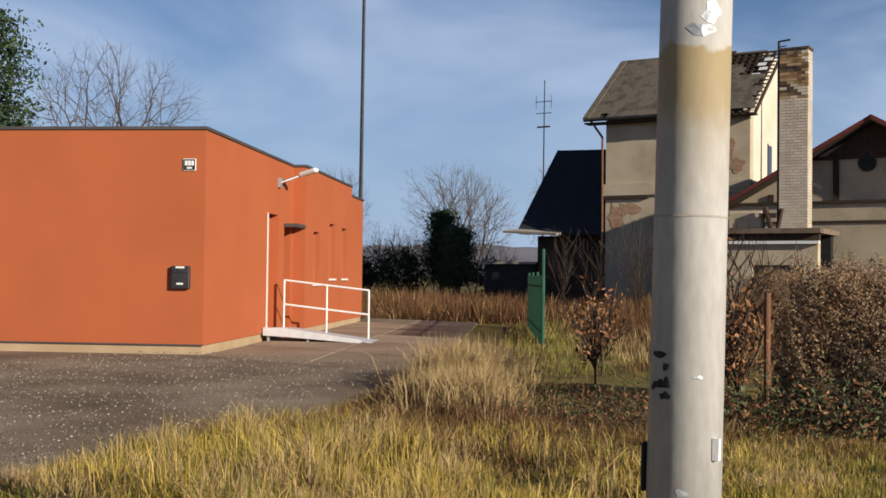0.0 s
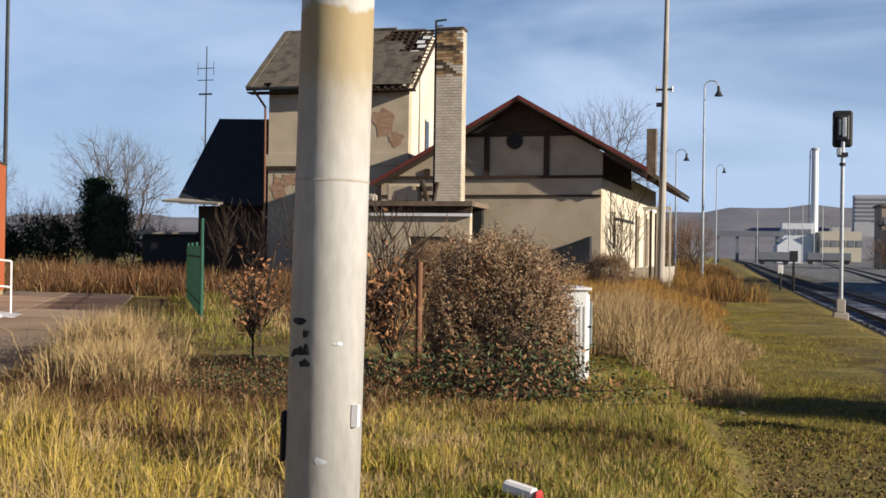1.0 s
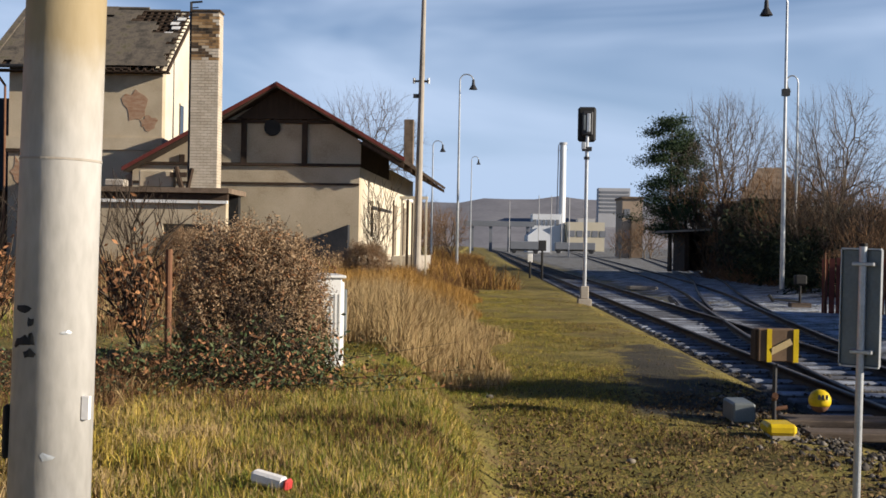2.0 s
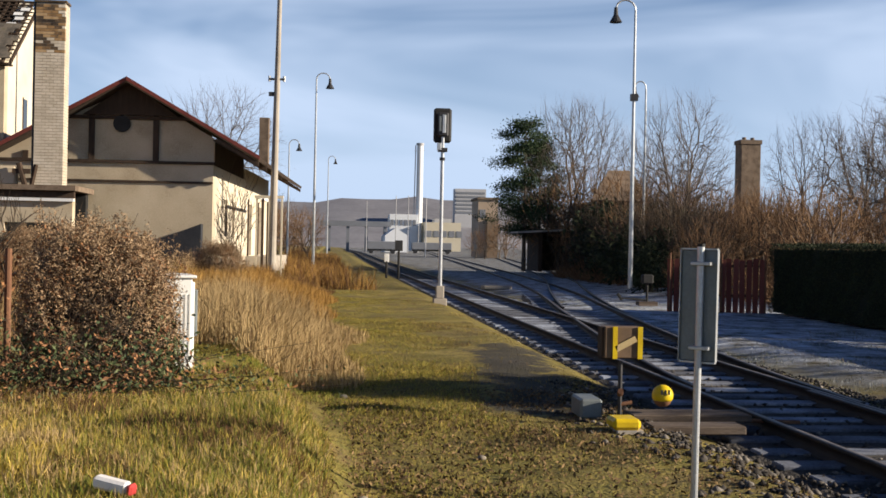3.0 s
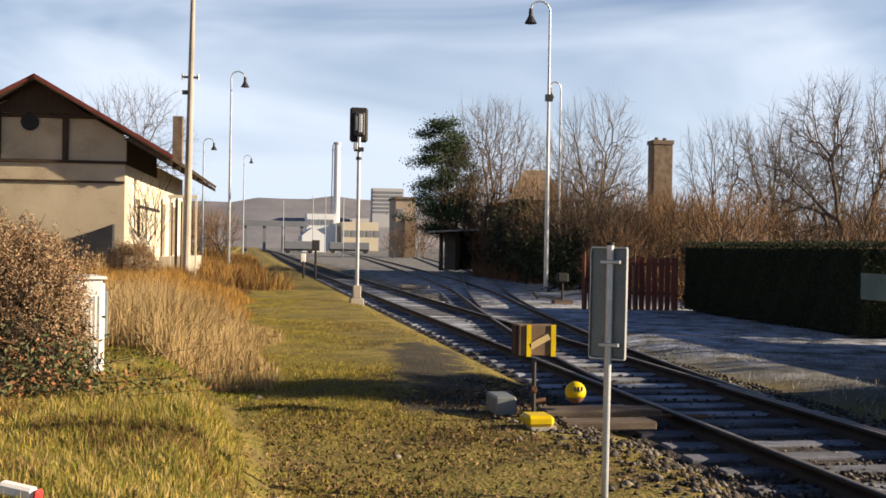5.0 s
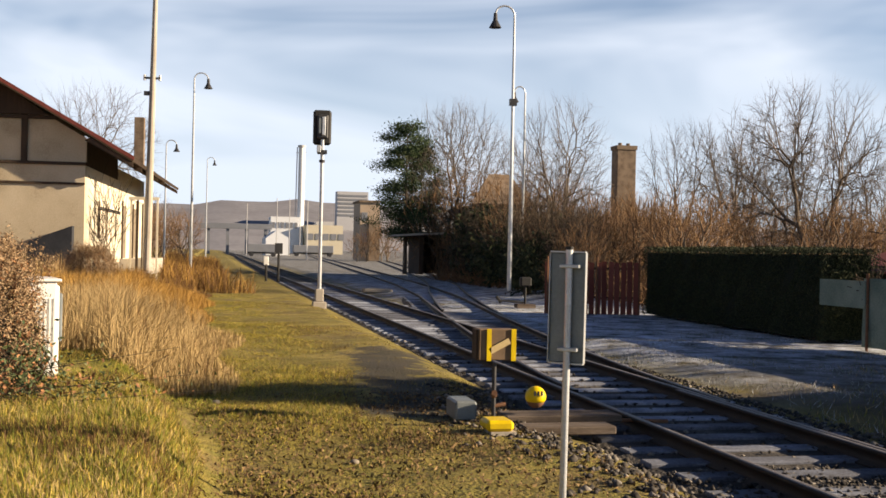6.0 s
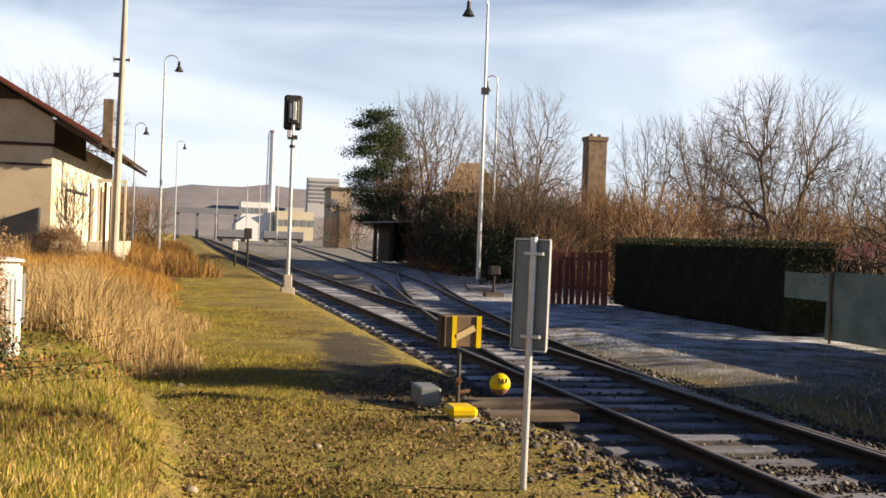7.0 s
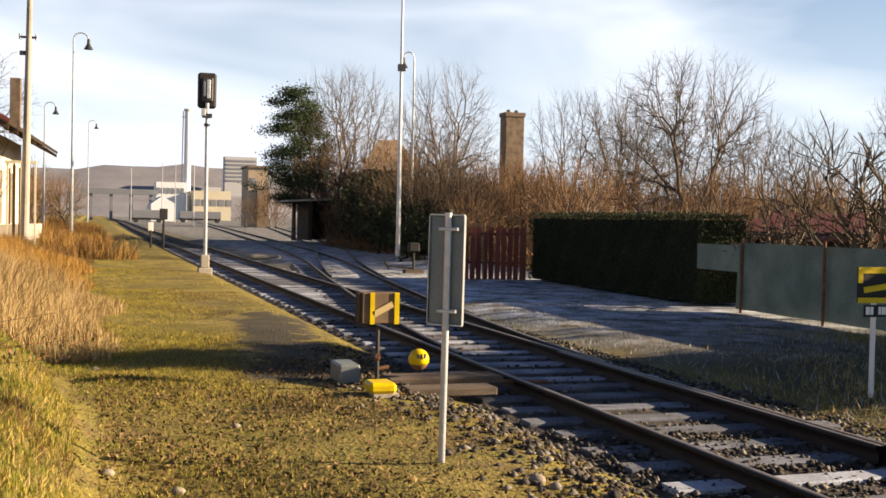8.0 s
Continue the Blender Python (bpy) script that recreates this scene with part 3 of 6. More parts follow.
def smooth(v, a0, b0):
    k = np.clip((v - a0) / (b0 - a0), 0, 1)
    return k * k * (3 - 2 * k)


def ground_z(x, y):
    """Height of the ground: yard terrace on one side, a bank down to the line, the far side rising with distance."""
    x, y = np.asarray(x, float), np.asarray(y, float)
    edge = 0.25 - 0.55 * smooth(y, 8, 14) - 1.2 * smooth(y, 14, 30)
    terr = 0.37 * (1 - smooth(x, edge - 0.55, edge + 0.12))
    bed = -0.17 * smooth(x, 3.2, 4.0) + 0.10 * smooth(x, 7.0, 8.2)
    last = np.interp(y, [0, 22, 31, 44, 58, 95, 177, 400], [9.0, 9.0, 9.8, 11.2, 14.2, 19.6, 30, 60])
    far = smooth(x - last, 0.3, 4.0) * (np.clip(y, 30, 90) - 30) * 0.018
    left = -0.25 * smooth(-x, 60, 120)
    und = 0.035 * np.sin(x * 1.7 + 0.6 * y) * np.sin(y * 1.3 - 0.4 * x) + 0.02 * np.sin(4.1 * x + 2.3) * np.sin(3.7 * y)
    und = und * (1 - smooth(x, 2.6, 3.4))
    yard = smooth(-x, 5.6, 6.6)
    return terr + bed + far + left - 0.06 * yard + und * (1 - yard)


# ---- ground ----
def axis(*spans):
    return np.unique(np.concatenate([np.arange(a0, b0, s) for a0, b0, s in spans]))


gx = axis((-1200, -120, 60), (-120, -30, 6), (-30, -12, 1.0), (-12, 10, 0.22), (10, 30, 1.0), (30, 150, 8), (150, 1201, 60))
gy = axis((-400, -40, 40), (-40, 0, 4), (0, 26, 0.3), (26, 80, 1.2), (80, 300, 12), (300, 1501, 60))
X, Y = np.meshgrid(gx, gy)
Z = ground_z(X, Y)
nx, ny = len(gx), len(gy)
I = np.arange(nx * ny).reshape(ny, nx)
F = np.stack([I[:-1, :-1], I[:-1, 1:], I[1:, 1:], I[1:, :-1]], -1).reshape(-1, 4)
ground = soup("ground", np.stack([X, Y, Z], -1).reshape(-1, 3), F, M["ground"])
ground.data.shade_smooth()
tagged(ground, "rough winter ground with thin turf and frost in the shade", "ground", kind="structure")


def sheet(name, outline, z, material, label, step=0.5, rise=0.0):
    """A flat piece of paving with a raised rim, from its outline."""
    bm = bmesh.new()
    poly(bm, [(x, y, z) for x, y in outline], 0.25)
    return tagged(part(name, bm, material), label, "paving", kind="structure")


yard = sheet("yard", [(-6.0, 2.2), (-6.15, 4.9), (-6.35, 6.6), (-6.6, 8.2), (-7.0, 9.8), (-7.5, 11.2), (-8.1, 13.2), (-12.6, 14.1), (-26, 9.5), (-26, -12), (-6.0, -12)],
             0.345, M["gravel"], "grey-brown gravel yard with tyre tracks")
# concrete slabs of the forecourt, each a piece with open joints
wd, fd = Vector((-0.43, 0.903)), Vector((-0.903, -0.43))
CORNER = Vector((-12.85, 13.71))
slabs = thing("pavement", pose(0, 0, 0), "worn concrete forecourt slabs beside the orange building", "paving", kind="structure")
far_edge = [(-8.1, 13.2), (-15.6, 27.9)]
for i in range(6):
    s0, s1 = i * 2.75 - 0.2, i * 2.75 + 2.52
    for j in range(2):
        def at(s, u):
            a0 = CORNER + wd * s + Vector((0.903, 0.43)) * 0.05
            k = s / 16.2
            b0 = Vector(far_edge[0]).lerp(Vector(far_edge[1]), k)
            return a0.lerp(b0, u)
        u0, u1 = (0, 0.49) if j == 0 else (0.497, 1.0)
        q = [at(s0, u0), at(s0, u1), at(s1, u1), at(s1, u0)]
        zz = 0.352 + 0.006 * ((i * 7 + j * 3) % 3)
        part("slab", poly(bmesh.new(), [(p.x, p.y, zz) for p in q], 0.2), M["slab"], slabs)

# ---- orange building ----
# local frame: x along the long wall away from the corner, y outwards from it, z up
ax, ay = Vector((-0.43, 0.903, 0)), Vector((0.903, 0.43, 0))
ob_m = Matrix.Translation((CORNER.x, CORNER.y, 0.33)) @ Matrix((ax, -ay, Vector((0, 0, 1)))).transposed().to_4x4()
orange = thing("flat_roofed_building", ob_m, "flat-roofed single-storey building in bright orange render", "building")
H = 3.745
# in this frame +x runs along the wall and +y into the building
SX, SO = 6.3, 0.28          # from here on the wall stands out by this much
part("long_wall", wall_with_holes(SX, 0.17, H - 0.25, 0.36, [(4.08, 4.97, 0.15, 2.6), (5.5, 6.1, 0.15, 2.36)]), M["orange"], orange)
sw = wall_with_holes(13.85 - SX, 0.17, H - 0.25, 0.36 + SO, [(a_ - SX, b_ - SX, c_, d_) for a_, b_, c_, d_ in ((7.2, 7.84, 1.15, 2.35), (9.03, 9.68, 1.27, 2.62), (10.67, 11.32, 1.27, 2.58))])
bmesh.ops.translate(sw, vec=(SX, -SO, 0), verts=sw.verts)
part("long_wall", sw, M["orange"], orange)
fw = wall_with_holes(17.64, 0.17, H, 0.36, [])
bmesh.ops.transform(fw, matrix=Matrix.Rotation(radians(90), 4, 'Z') @ Matrix.Diagonal((1, -1, 1, 1)), verts=fw.verts)
bmesh.ops.translate(fw, vec=(0, 0.36, 0), verts=fw.verts)
part("parapet", box(B(0.0, SX, 0, 0.36, H - 0.25, H), SX, 12.0, -SO, 0.36, H - 0.25, H), M["orange"], orange)
part("front_wall", fw, M["orange"], orange)
part("back_wall", B(13.49, 13.85, 0.36, 18, 0.17, H - 0.25), M["orange"], orange)
part("plinth", box(box(B(0.03, SX, 0.03, 0.3, -0.3, 0.17), SX + 0.03, 13.82, 0.03 - SO, 0.3, -0.3, 0.17), 0.03, 0.3, 0.3, 18, -0.3, 0.17), M["plinth"], orange, "buff plinth strip")
# dark strip draws the gap and the shadow under the render's edge
part("plinth_joint", B(-0.006, 0.03, 0.0, 18.0, 0.16, 0.185), M["roof_edge"], orange, "dark strip for the gap line and overhang shadow above the plinth")
part("flat_roof", box(B(-0.03, 12.0, -0.03, 18.1, H, H + 0.05), SX - 0.03, 12.0, -SO - 0.03, -0.03, H, H + 0.05), M["roof_edge"], orange, "dark metal roof edge")
part("lower_roof", B(12.04, 13.9, -SO - 0.03, 18.1, H - 0.25, H - 0.2), M["roof_edge"], orange)
d1 = part("door", B(4.11, 4.94, 0.16, 0.24, 0.16, 2.57), M["orange"], orange, "orange-painted recessed door")
part("door_frame", B(4.08, 4.13, -0.015, 0.1, 0.16, 2.6), M["white"], d1, "white frame strip")
d2 = part("door", B(5.52, 6.08, 0.2, 0.28, 0.16, 2.33), M["red_edge"], orange, "dark red recessed entrance door")
part("canopy", B(5.45, 6.28, -0.3, -0.003, 2.38, 2.45), M["roof_edge"], d2, "thin dark canopy")
for xa, za, zb in ((7.2, 1.15, 2.35), (9.03, 1.27, 2.62), (10.67, 1.27, 2.58)):
    w = part("window", B(xa + 0.05, xa + 0.6, -0.12, -0.09, za + 0.05, zb - 0.05), M["glass"], orange)
    fr = bmesh.new()
    for q in ((xa, xa + 0.05, za, zb), (xa + 0.6, xa + 0.65, za, zb), (xa + 0.05, xa + 0.6, za, za + 0.05), (xa + 0.05, xa + 0.6, zb - 0.05, zb)):
        box(fr, q[0], q[1], -0.14, -0.07, q[2], q[3])
    part("frame", fr, M["white"], w)
    part("sill", B(xa - 0.04, xa + 0.69, -SO - 0.05, -SO - 0.003, za - 0.05, za - 0.004), M["white"], w, "white sill")
plate = part("number_plate", B(0, 0.025, 0, 0.22, 0, 0.20, bevel=0.006), M["white"], orange, "dark house number plate with pale border")
plate.matrix_basis = Matrix.Translation((-0.026, 0.16, 3.06))
part("plate_face", B(-0.004, 0.0, 0.012, 0.208, 0.012, 0.188), M["black"], plate)
for q in ((0.03, 0.075), (0.085, 0.13), (0.14, 0.185)):
    part("number_bar", B(-0.008, -0.0045, q[0], q[1], 0.085, 0.165), M["white"], plate)
part("number_bar", B(-0.008, -0.0045, 0.06, 0.15, 0.03, 0.06), M["white"], plate)
mb = thing("letter_box", ob_m @ Matrix.Translation((-0.09, 0.22, 1.1)), "dark grey wall letter box with white label strips", "letter box")
part("body", B(0, 0.086, 0, 0.31, 0, 0.38, bevel=0.012), M["dark_metal"], mb)
part("label_strip", B(-0.006, 0.002, 0.08, 0.23, 0.34, 0.372), M["white"], mb)
part("label_strip", B(-0.006, 0.002, 0.10, 0.21, 0.07, 0.10), M["white"], mb)
part("flap", B(-0.012, 0.002, 0.03, 0.28, 0.27, 0.315, bevel=0.004), M["dark_metal"], mb)
wl_ = thing("wall_lamp", ob_m @ Matrix.Translation((4.95, -0.003, 3.28)), "white street-type lamp on a bracket arm above the entrance", "lamp")
part("wall_bracket", B(-0.08, 0.08, -0.06, 0.0, -0.1, 0.1), M["galv"], wl_)
part("arm", T((0, -0.03, 0), (0.2, -0.5, 0.2), 0.025), M["galv"], wl_)
hd = bmesh.new()
box(hd, -0.09, 0.09, -0.42, 0.0, -0.045, 0.05, bevel=0.03, m=Matrix.Translation((0.19, -0.42, 0.18)) @ Matrix.Rotation(radians(-20), 4, 'Z') @ Matrix.Rotation(radians(-14), 4, 'X'))
part("lamp_head", hd, M["white"], wl_)
# ramp
ramp = thing("access_ramp", ob_m, "galvanised steel access ramp with white tube railing at the entrance", "ramp")
part("deck", poly(bmesh.new(), [(3.75, -0.02, 0.26), (3.75, -0.45, 0.26), (4.8, -0.45, 0.26), (4.8, -0.02, 0.26)], 0.05), M["galv_light"], ramp)
part("slope", poly(bmesh.new(), [(3.75, -0.45, 0.26), (3.75, -2.0, 0.06), (4.8, -2.0, 0.06), (4.8, -0.45, 0.26)], 0.05), M["galv_light"], ramp)
part("toe_plate", poly(bmesh.new(), [(3.78, -2.0, 0.058), (3.78, -2.2, 0.035), (4.77, -2.2, 0.035), (4.77, -2.0, 0.058)], 0.012), M["galv_light"], ramp)
part("side_beam", poly(bmesh.new(), [(3.745, -0.03, 0.30), (3.745, -0.03, 0.14), (3.745, -0.5, 0.12), (3.745, -2.0, 0.015), (3.745, -2.0, 0.09), (3.745, -0.45, 0.30)], 0.03), M["galv_light"], ramp)
for q in ((3.8, -0.1), (4.7, -0.1), (3.8, -0.9), (4.7, -0.9)):
    part("leg", B(q[0], q[0] + 0.05, q[1] - 0.05, q[1], -0.02, 0.2 - 0.08 * (q[1] < -0.5)), M["galv"], ramp)
rp_ = [(4.77, -0.2, 0.24), (4.77, -1.1, 0.16), (4.77, -1.98, 0.05)]
for q in rp_:
    part("post", T(q, (q[0], q[1], q[2] + 1.0), 0.02, seg=8), M["white"], ramp)
for h in (1.0, 0.5):
    part("rail", T((4.77, -0.2, 0.24 + h), (4.77, -1.98, 0.05 + h), 0.02, seg=8), M["white"], ramp)

# ---- derelict house ----
house = thing("derelict_house", pose(-18.0, 43.0, 0.3), "derelict two-storey station house with peeling tan stucco", "house")
HW, HD, HE = 6.0, 7.2, 8.0
part("front_wall", wall_with_holes(HW, 0, HE, 0.45, [(2.2, 3.2, 5.6, 7.2), (4.3, 5.2, 0.9, 2.4)]), M["stucco"], house)
for xa, za, zb in ((2.2, 5.6, 7.2), (4.3, 0.9, 2.4)):
    part("window", B(xa, xa + 0.98, 0.25, 0.28, za, zb), M["glass"], house)
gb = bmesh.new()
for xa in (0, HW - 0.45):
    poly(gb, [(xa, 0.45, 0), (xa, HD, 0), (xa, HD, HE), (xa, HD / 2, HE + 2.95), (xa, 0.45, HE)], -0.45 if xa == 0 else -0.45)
side = part("side_wall", gb, M["stucco_pale_lit"], house, "side wall, stucco coloured pale for sunlight")
part("back_wall", B(0.45, HW - 0.45, HD - 0.4, HD, 0, HE), M["stucco"], house)
sw = part("window", B(HW - 0.02, HW + 0.012, 2.6, 3.2, 5.5, 6.9), M["glass"], house)
part("frame", B(HW - 0.01, HW + 0.03, 2.52, 2.6, 5.45, 6.95), M["timber"], sw)
part("string_course", B(-0.06, HW + 0.04, -0.09, 0.0, 4.80, 5.28), M["stucco"], house)
part("lower_course", B(-0.05, 1.9, -0.12, -0.002, 4.66, 4.79), M["timber"], house)


def ragged(x, z, w, h, seed):
    """A patch with a broken outline where the render has fallen off the front wall."""
    g_ = np.random.default_rng(seed)
    pts = []
    for k in range(16):
        f, q_ = 6.283 * k / 16, g_.uniform(0.6, 1.15)
        pts.append((x + math.cos(f) * w * q_, -0.004, z + math.sin(f) * h * q_))
    return poly(bmesh.new(), pts, -0.01)


for k, (x, z, w, h) in enumerate(((4.95, 6.55, 0.55, 0.62), (5.5, 5.85, 0.35, 0.3), (0.42, 3.9, 0.36, 0.62), (1.05, 4.25, 0.5, 0.28), (5.2, 3.6, 0.6, 0.5))):
    part("brick_patch", ragged(x, z, w, h, 90 + k), M["bare_brick"], house, "patch of bare brick")
# roof: rafters and battens, most slates in place on one side, gone on the other
RX0, RX1, RY0, RZ0, RYR, RZR = -0.75, HW + 0.3, -0.55, HE - 0.02, HD / 2, HE + 3.05
slope = Vector((0, RYR - RY0, RZR - RZ0))
SL = slope.length
su = slope.normalized()
sn = Vector((0, -su.z, su.y))
part("roof_boards", poly(bmesh.new(), [(RX0 + 0.05, RY0, RZ0 - 0.08), (4.9, RY0, RZ0 - 0.08), (4.1, RYR, RZR - 0.08), (RX0 + 0.05, RYR, RZR - 0.08)], 0.05), M["timber"], house)
part("rear_roof", poly(bmesh.new(), [(RX0, RYR, RZR - 0.03), (RX1 - 0.6, RYR, RZR - 0.03), (RX1 - 0.6, HD + 0.5, RZ0), (RX0, HD + 0.5, RZ0)], 0.08), M["slate"], house)
for i in range(9):
    xr = 3.9 + i * 0.3
    part("rafter", poly(bmesh.new(), [(xr, RY0, RZ0 - 0.10), (xr, RYR, RZR - 0.10), (xr, RYR, RZR - 0.24), (xr, RY0, RZ0 - 0.24)], 0.09), M["timber"], house)
for i in range(16):
    k = (i + 0.5) / 16
    p = Vector((0, RY0, RZ0)) + slope * k + sn * -0.05
    part("batten", B(4.0, RX1, p.y - 0.03, p.y + 0.03, p.z - 0.03, p.z + 0.02), M["timber"], house)
sme = None
srows, scols = 15, 22
for i in range(srows):
    for j in range(scols):
        xs_ = RX0 + 0.02 + j * 0.32 + (0.16 if i % 2 else 0)
        k = i / srows
        lim = 6.3 - 2.9 * smooth(k, 0.25, 0.95) + 0.5 * math.sin(i * 2.1)
        if xs_ > min(lim, RX1 - 0.3) or (rng.random() < 0.03):
            continue
        if sme is None:
            sme = part("slate", B(0, 0.315, -0.006, 0.006, 0, SL / srows * 1.25), M["slate"], house)
            o = sme
        else:
            o = new("slate", sme.data)
            o.parent = house
        p = Vector((xs_, RY0, RZ0)) + slope * k + sn * (0.018 + 0.006 * rng.random())
        o.matrix_basis = Matrix.Translation(p) @ Matrix.Rotation(math.atan2(su.y, su.z) * -1 + 0.02, 4, 'X') @ Matrix.Rotation(rng.normal(0, 0.02), 4, 'Y')
# light sheets left between the bare battens
for i, (xa, k) in enumerate(((5.5, 0.3), (5.62, 0.42), (5.55, 0.52), (5.75, 0.62), (5.62, 0.7), (5.8, 0.78), (5.3, 0.2))):
    p = Vector((xa, RY0, RZ0)) + slope * k + sn * 0.012
    o = part("loose_sheet", B(0, 0.34, -0.006, 0.006, 0, 0.26), M["white"], house)
    o.matrix_basis = Matrix.Translation(p) @ Matrix.Rotation(-math.atan2(su.y, su.z), 4, 'X')
part("gutter", T((RX0, RY0 - 0.06, RZ0 - 0.06), (3.2, RY0 - 0.06, RZ0 - 0.06), 0.07, seg=8), M["dark_metal"], house)
part("downpipe", tube(tube(T((-0.45, RY0, RZ0 - 0.1), (-0.12, -0.1, RZ0 - 0.75), 0.05, seg=8), (-0.12, -0.1, RZ0 - 0.75), (-0.1, -0.1, 3.2), 0.05, seg=8), (-0.1, -0.1, 3.2), (-0.1, -0.1, 0.1), 0.05, seg=8), M["rust"], house)
part("verge_board", poly(bmesh.new(), [tuple(Vector((RX0 + dx_, RY0 - 0.04, RZ0)) + slope * k_ + sn * 0.045) for dx_, k_ in ((-0.05, 0), (0.22, 0), (0.22, 1.0), (-0.05, 1.0))], 0.05), M["slate"], house)
part("ridge_cap", T((RX0, RYR, RZR + 0.02), (4.4, RYR, RZR + 0.0), 0.06, seg=8), M["slate"], house)
part("eaves_board", B(RX0, RX1, RY0, 0.0, RZ0 - 0.22, RZ0 - 0.16), M["timber"], house)
# lower wing with black slate hip
wing = thing("side_wing", pose(-22.2, 43.6, 0.3), "low dark wing with black slate roof beside the derelict house", "outbuilding")
part("wall", B(0.5, 4.1, 0.6, 6.5, 0, 3.2), M["timber"], wing)
part("roof", poly(bmesh.new(), [(-0.15, 0, 3.35), (4.15, 0, 3.2), (4.15, 3.4, 7.2), (0.2, 3.4, 7.3)], 0.12), M["black_slate"], wing)
part("hip", poly(bmesh.new(), [(-0.15, 0, 3.35), (0.2, 3.4, 7.3), (0.2, 6.8, 3.35), (-0.15, 6.8, 3.35)], -0.1), M["black_slate"], wing)
part("eaves_board", poly(bmesh.new(), [(-0.75, -0.35, 3.42), (1.9, -0.45, 3.28), (1.9, 0.15, 3.36), (-0.3, 0.1, 3.52)], 0.1), M["concrete"], wing, "pale sagging eaves")
hutb = thing("low_shed", pose(-24.5, 44.5, 0.3), "low dark shed with a pale flat roof edge", "shed")
part("wall", B(0, 2.6, 0, 3, 0, 1.95), M["black"], hutb)
part("roof", B(-0.2, 2.7, -0.3, 3.2, 1.97, 2.07), M["concrete"], hutb)

# ---- boiler annex and chimney ----
annex = thing("boiler_annex", pose(-12.6, 37.6, 0.3), "low ruined annex with a stained concrete roof slab", "outbuilding")
part("wall", wall_with_holes(4.35, 0, 2.72, 0.4, [(2.2, 3.9, 0.4, 1.9)]), M["stucco"], annex)
part("roof_slab", B(-0.5, 4.5, -0.3, 2.6, 2.95, 3.12), M["dull_brick"], annex, "dark stained roof slab")
part("beam", B(-0.4, 4.42, -0.16, -0.02, 2.60, 2.70), M["white"], annex, "pale lintel beam")
part("dark_fascia", B(-0.4, 4.42, -0.1, 0.1, 2.72, 2.94), M["timber"], annex)
# rear wall in black puts the shade inside the opening into its colour
part("rear_wall", B(0.0, 4.35, 2.0, 2.4, 0, 2.94), M["black"], annex)
part("rubble", B(0.2, 0.9, -0.1, 0.4, 3.13, 3.38, bevel=0.05), M["concrete"], annex)
part("rubble", B(1.2, 2.4, 0.5, 0.9, 3.13, 3.75, bevel=0.06), M["stucco"], annex)
part("prop", T((2.75, 0.3, 3.12), (2.55, 0.3, 3.85), 0.09, seg=6), M["timber"], annex)
part("prop", T((2.95, 0.35, 3.12), (3.1, 0.3, 3.8), 0.08, seg=6), M["timber"], annex)
part("prop", B(2.35, 2.9, 0.25, 0.4, 3.5, 3.66), M["timber"], annex)
chimney = thing("brick_chimney", pose(-9.62, 38.0, 3.42), "tall square chimney of pale brick, sooty at the top", "chimney")
CW, CD, CH = 0.95, 0.62, 6.1
part("core", B(0.012, CW - 0.012, 0.012, CD - 0.012, 0, CH - 0.05), M["mortar"], chimney)
part("cap", B(-0.03, CW + 0.03, -0.03, CD + 0.03, CH - 0.04, CH + 0.03), M["soot"], chimney)
course = 0.1
rowmesh = {}
sooty = np.random.default_rng(19)
for i in range(int(CH / course)):
    z = i * course
    off = 0.0 if i % 2 else 0.12
    xs_ = [0.0] + [off + 0.24 * k for k in range(1, 5) if 0.05 < off + 0.24 * k < CW - 0.06] + [CW]
    for k in range(len(xs_) - 1):
        if i >= 60:
            continue
        mm = M["soot"] if sooty.random() < smooth(z, CH - 2.3, CH - 0.9) * (0.6 + 0.5 * (k < 3)) else M["chim"]
        key = (round(xs_[k + 1] - xs_[k], 3), mm.name)
        if key not in rowmesh:
            rowmesh[key] = part("brick", B(0.005, key[0] - 0.005, 0, 0.1, 0.006, course - 0.008), mm, chimney)
            o = rowmesh[key]
        else:
            o = new("brick", rowmesh[key].data)
            o.parent = chimney
        o.location = (xs_[k], 0, z)
sb = bmesh.new()
for i in range(int(CH / course)):
    off = 0.1 if i % 2 else 0.0
    for y0, y1 in ((0.105, 0.30), (0.31, CD)) if i % 2 else ((0.105, 0.42), (0.43, CD)):
        box(sb, CW - 0.1, CW, y0, y1, i * course + 0.006, i * course + course - 0.008)
tagged(part("side_bricks", sb, M["chim"], chimney), kind="stuff")
part("flue_pipe", tube(T((-0.1, 0.3, 0), (-0.1, 0.3, CH + 0.35), 0.045, seg=8), (-0.1, 0.3, CH + 0.33), (0.28, 0.3, CH + 0.36), 0.035, seg=8), M["dark_metal"], chimney)
part("climbing_iron", tube(T((-0.03, 0.1, 0.2), (-0.03, 0.1, CH + 0.1), 0.02, seg=6), (-0.03, 0.1, CH + 0.1), (0.2, 0.1, CH + 0.12), 0.02, seg=6), M["dark_metal"], chimney)

# ---- freight shed ----
shed = thing("freight_shed", pose(-4.0, 40.2, 0.3) @ pose(0, 0, 0, 0, 0, -3) @ pose(0, 0.3, 0), "old freight shed with timbered gable and wide eaves", "shed")
part("front_wall", wall_with_holes(8.4, 0, 4.1, 0.4, []), M["stucco"], shed).matrix_basis = Matrix.Translation((-8.4, -0.3, 0))
lean = part("lean_to", poly(bmesh.new(), [(-1.75, -0.75, 0), (-0.32, -0.75, 0), (-0.32, -0.75, 2.0), (-1.75, -0.75, 1.45)], 0.44), M["black_slate"], shed, "small dark lean-to against the front wall")
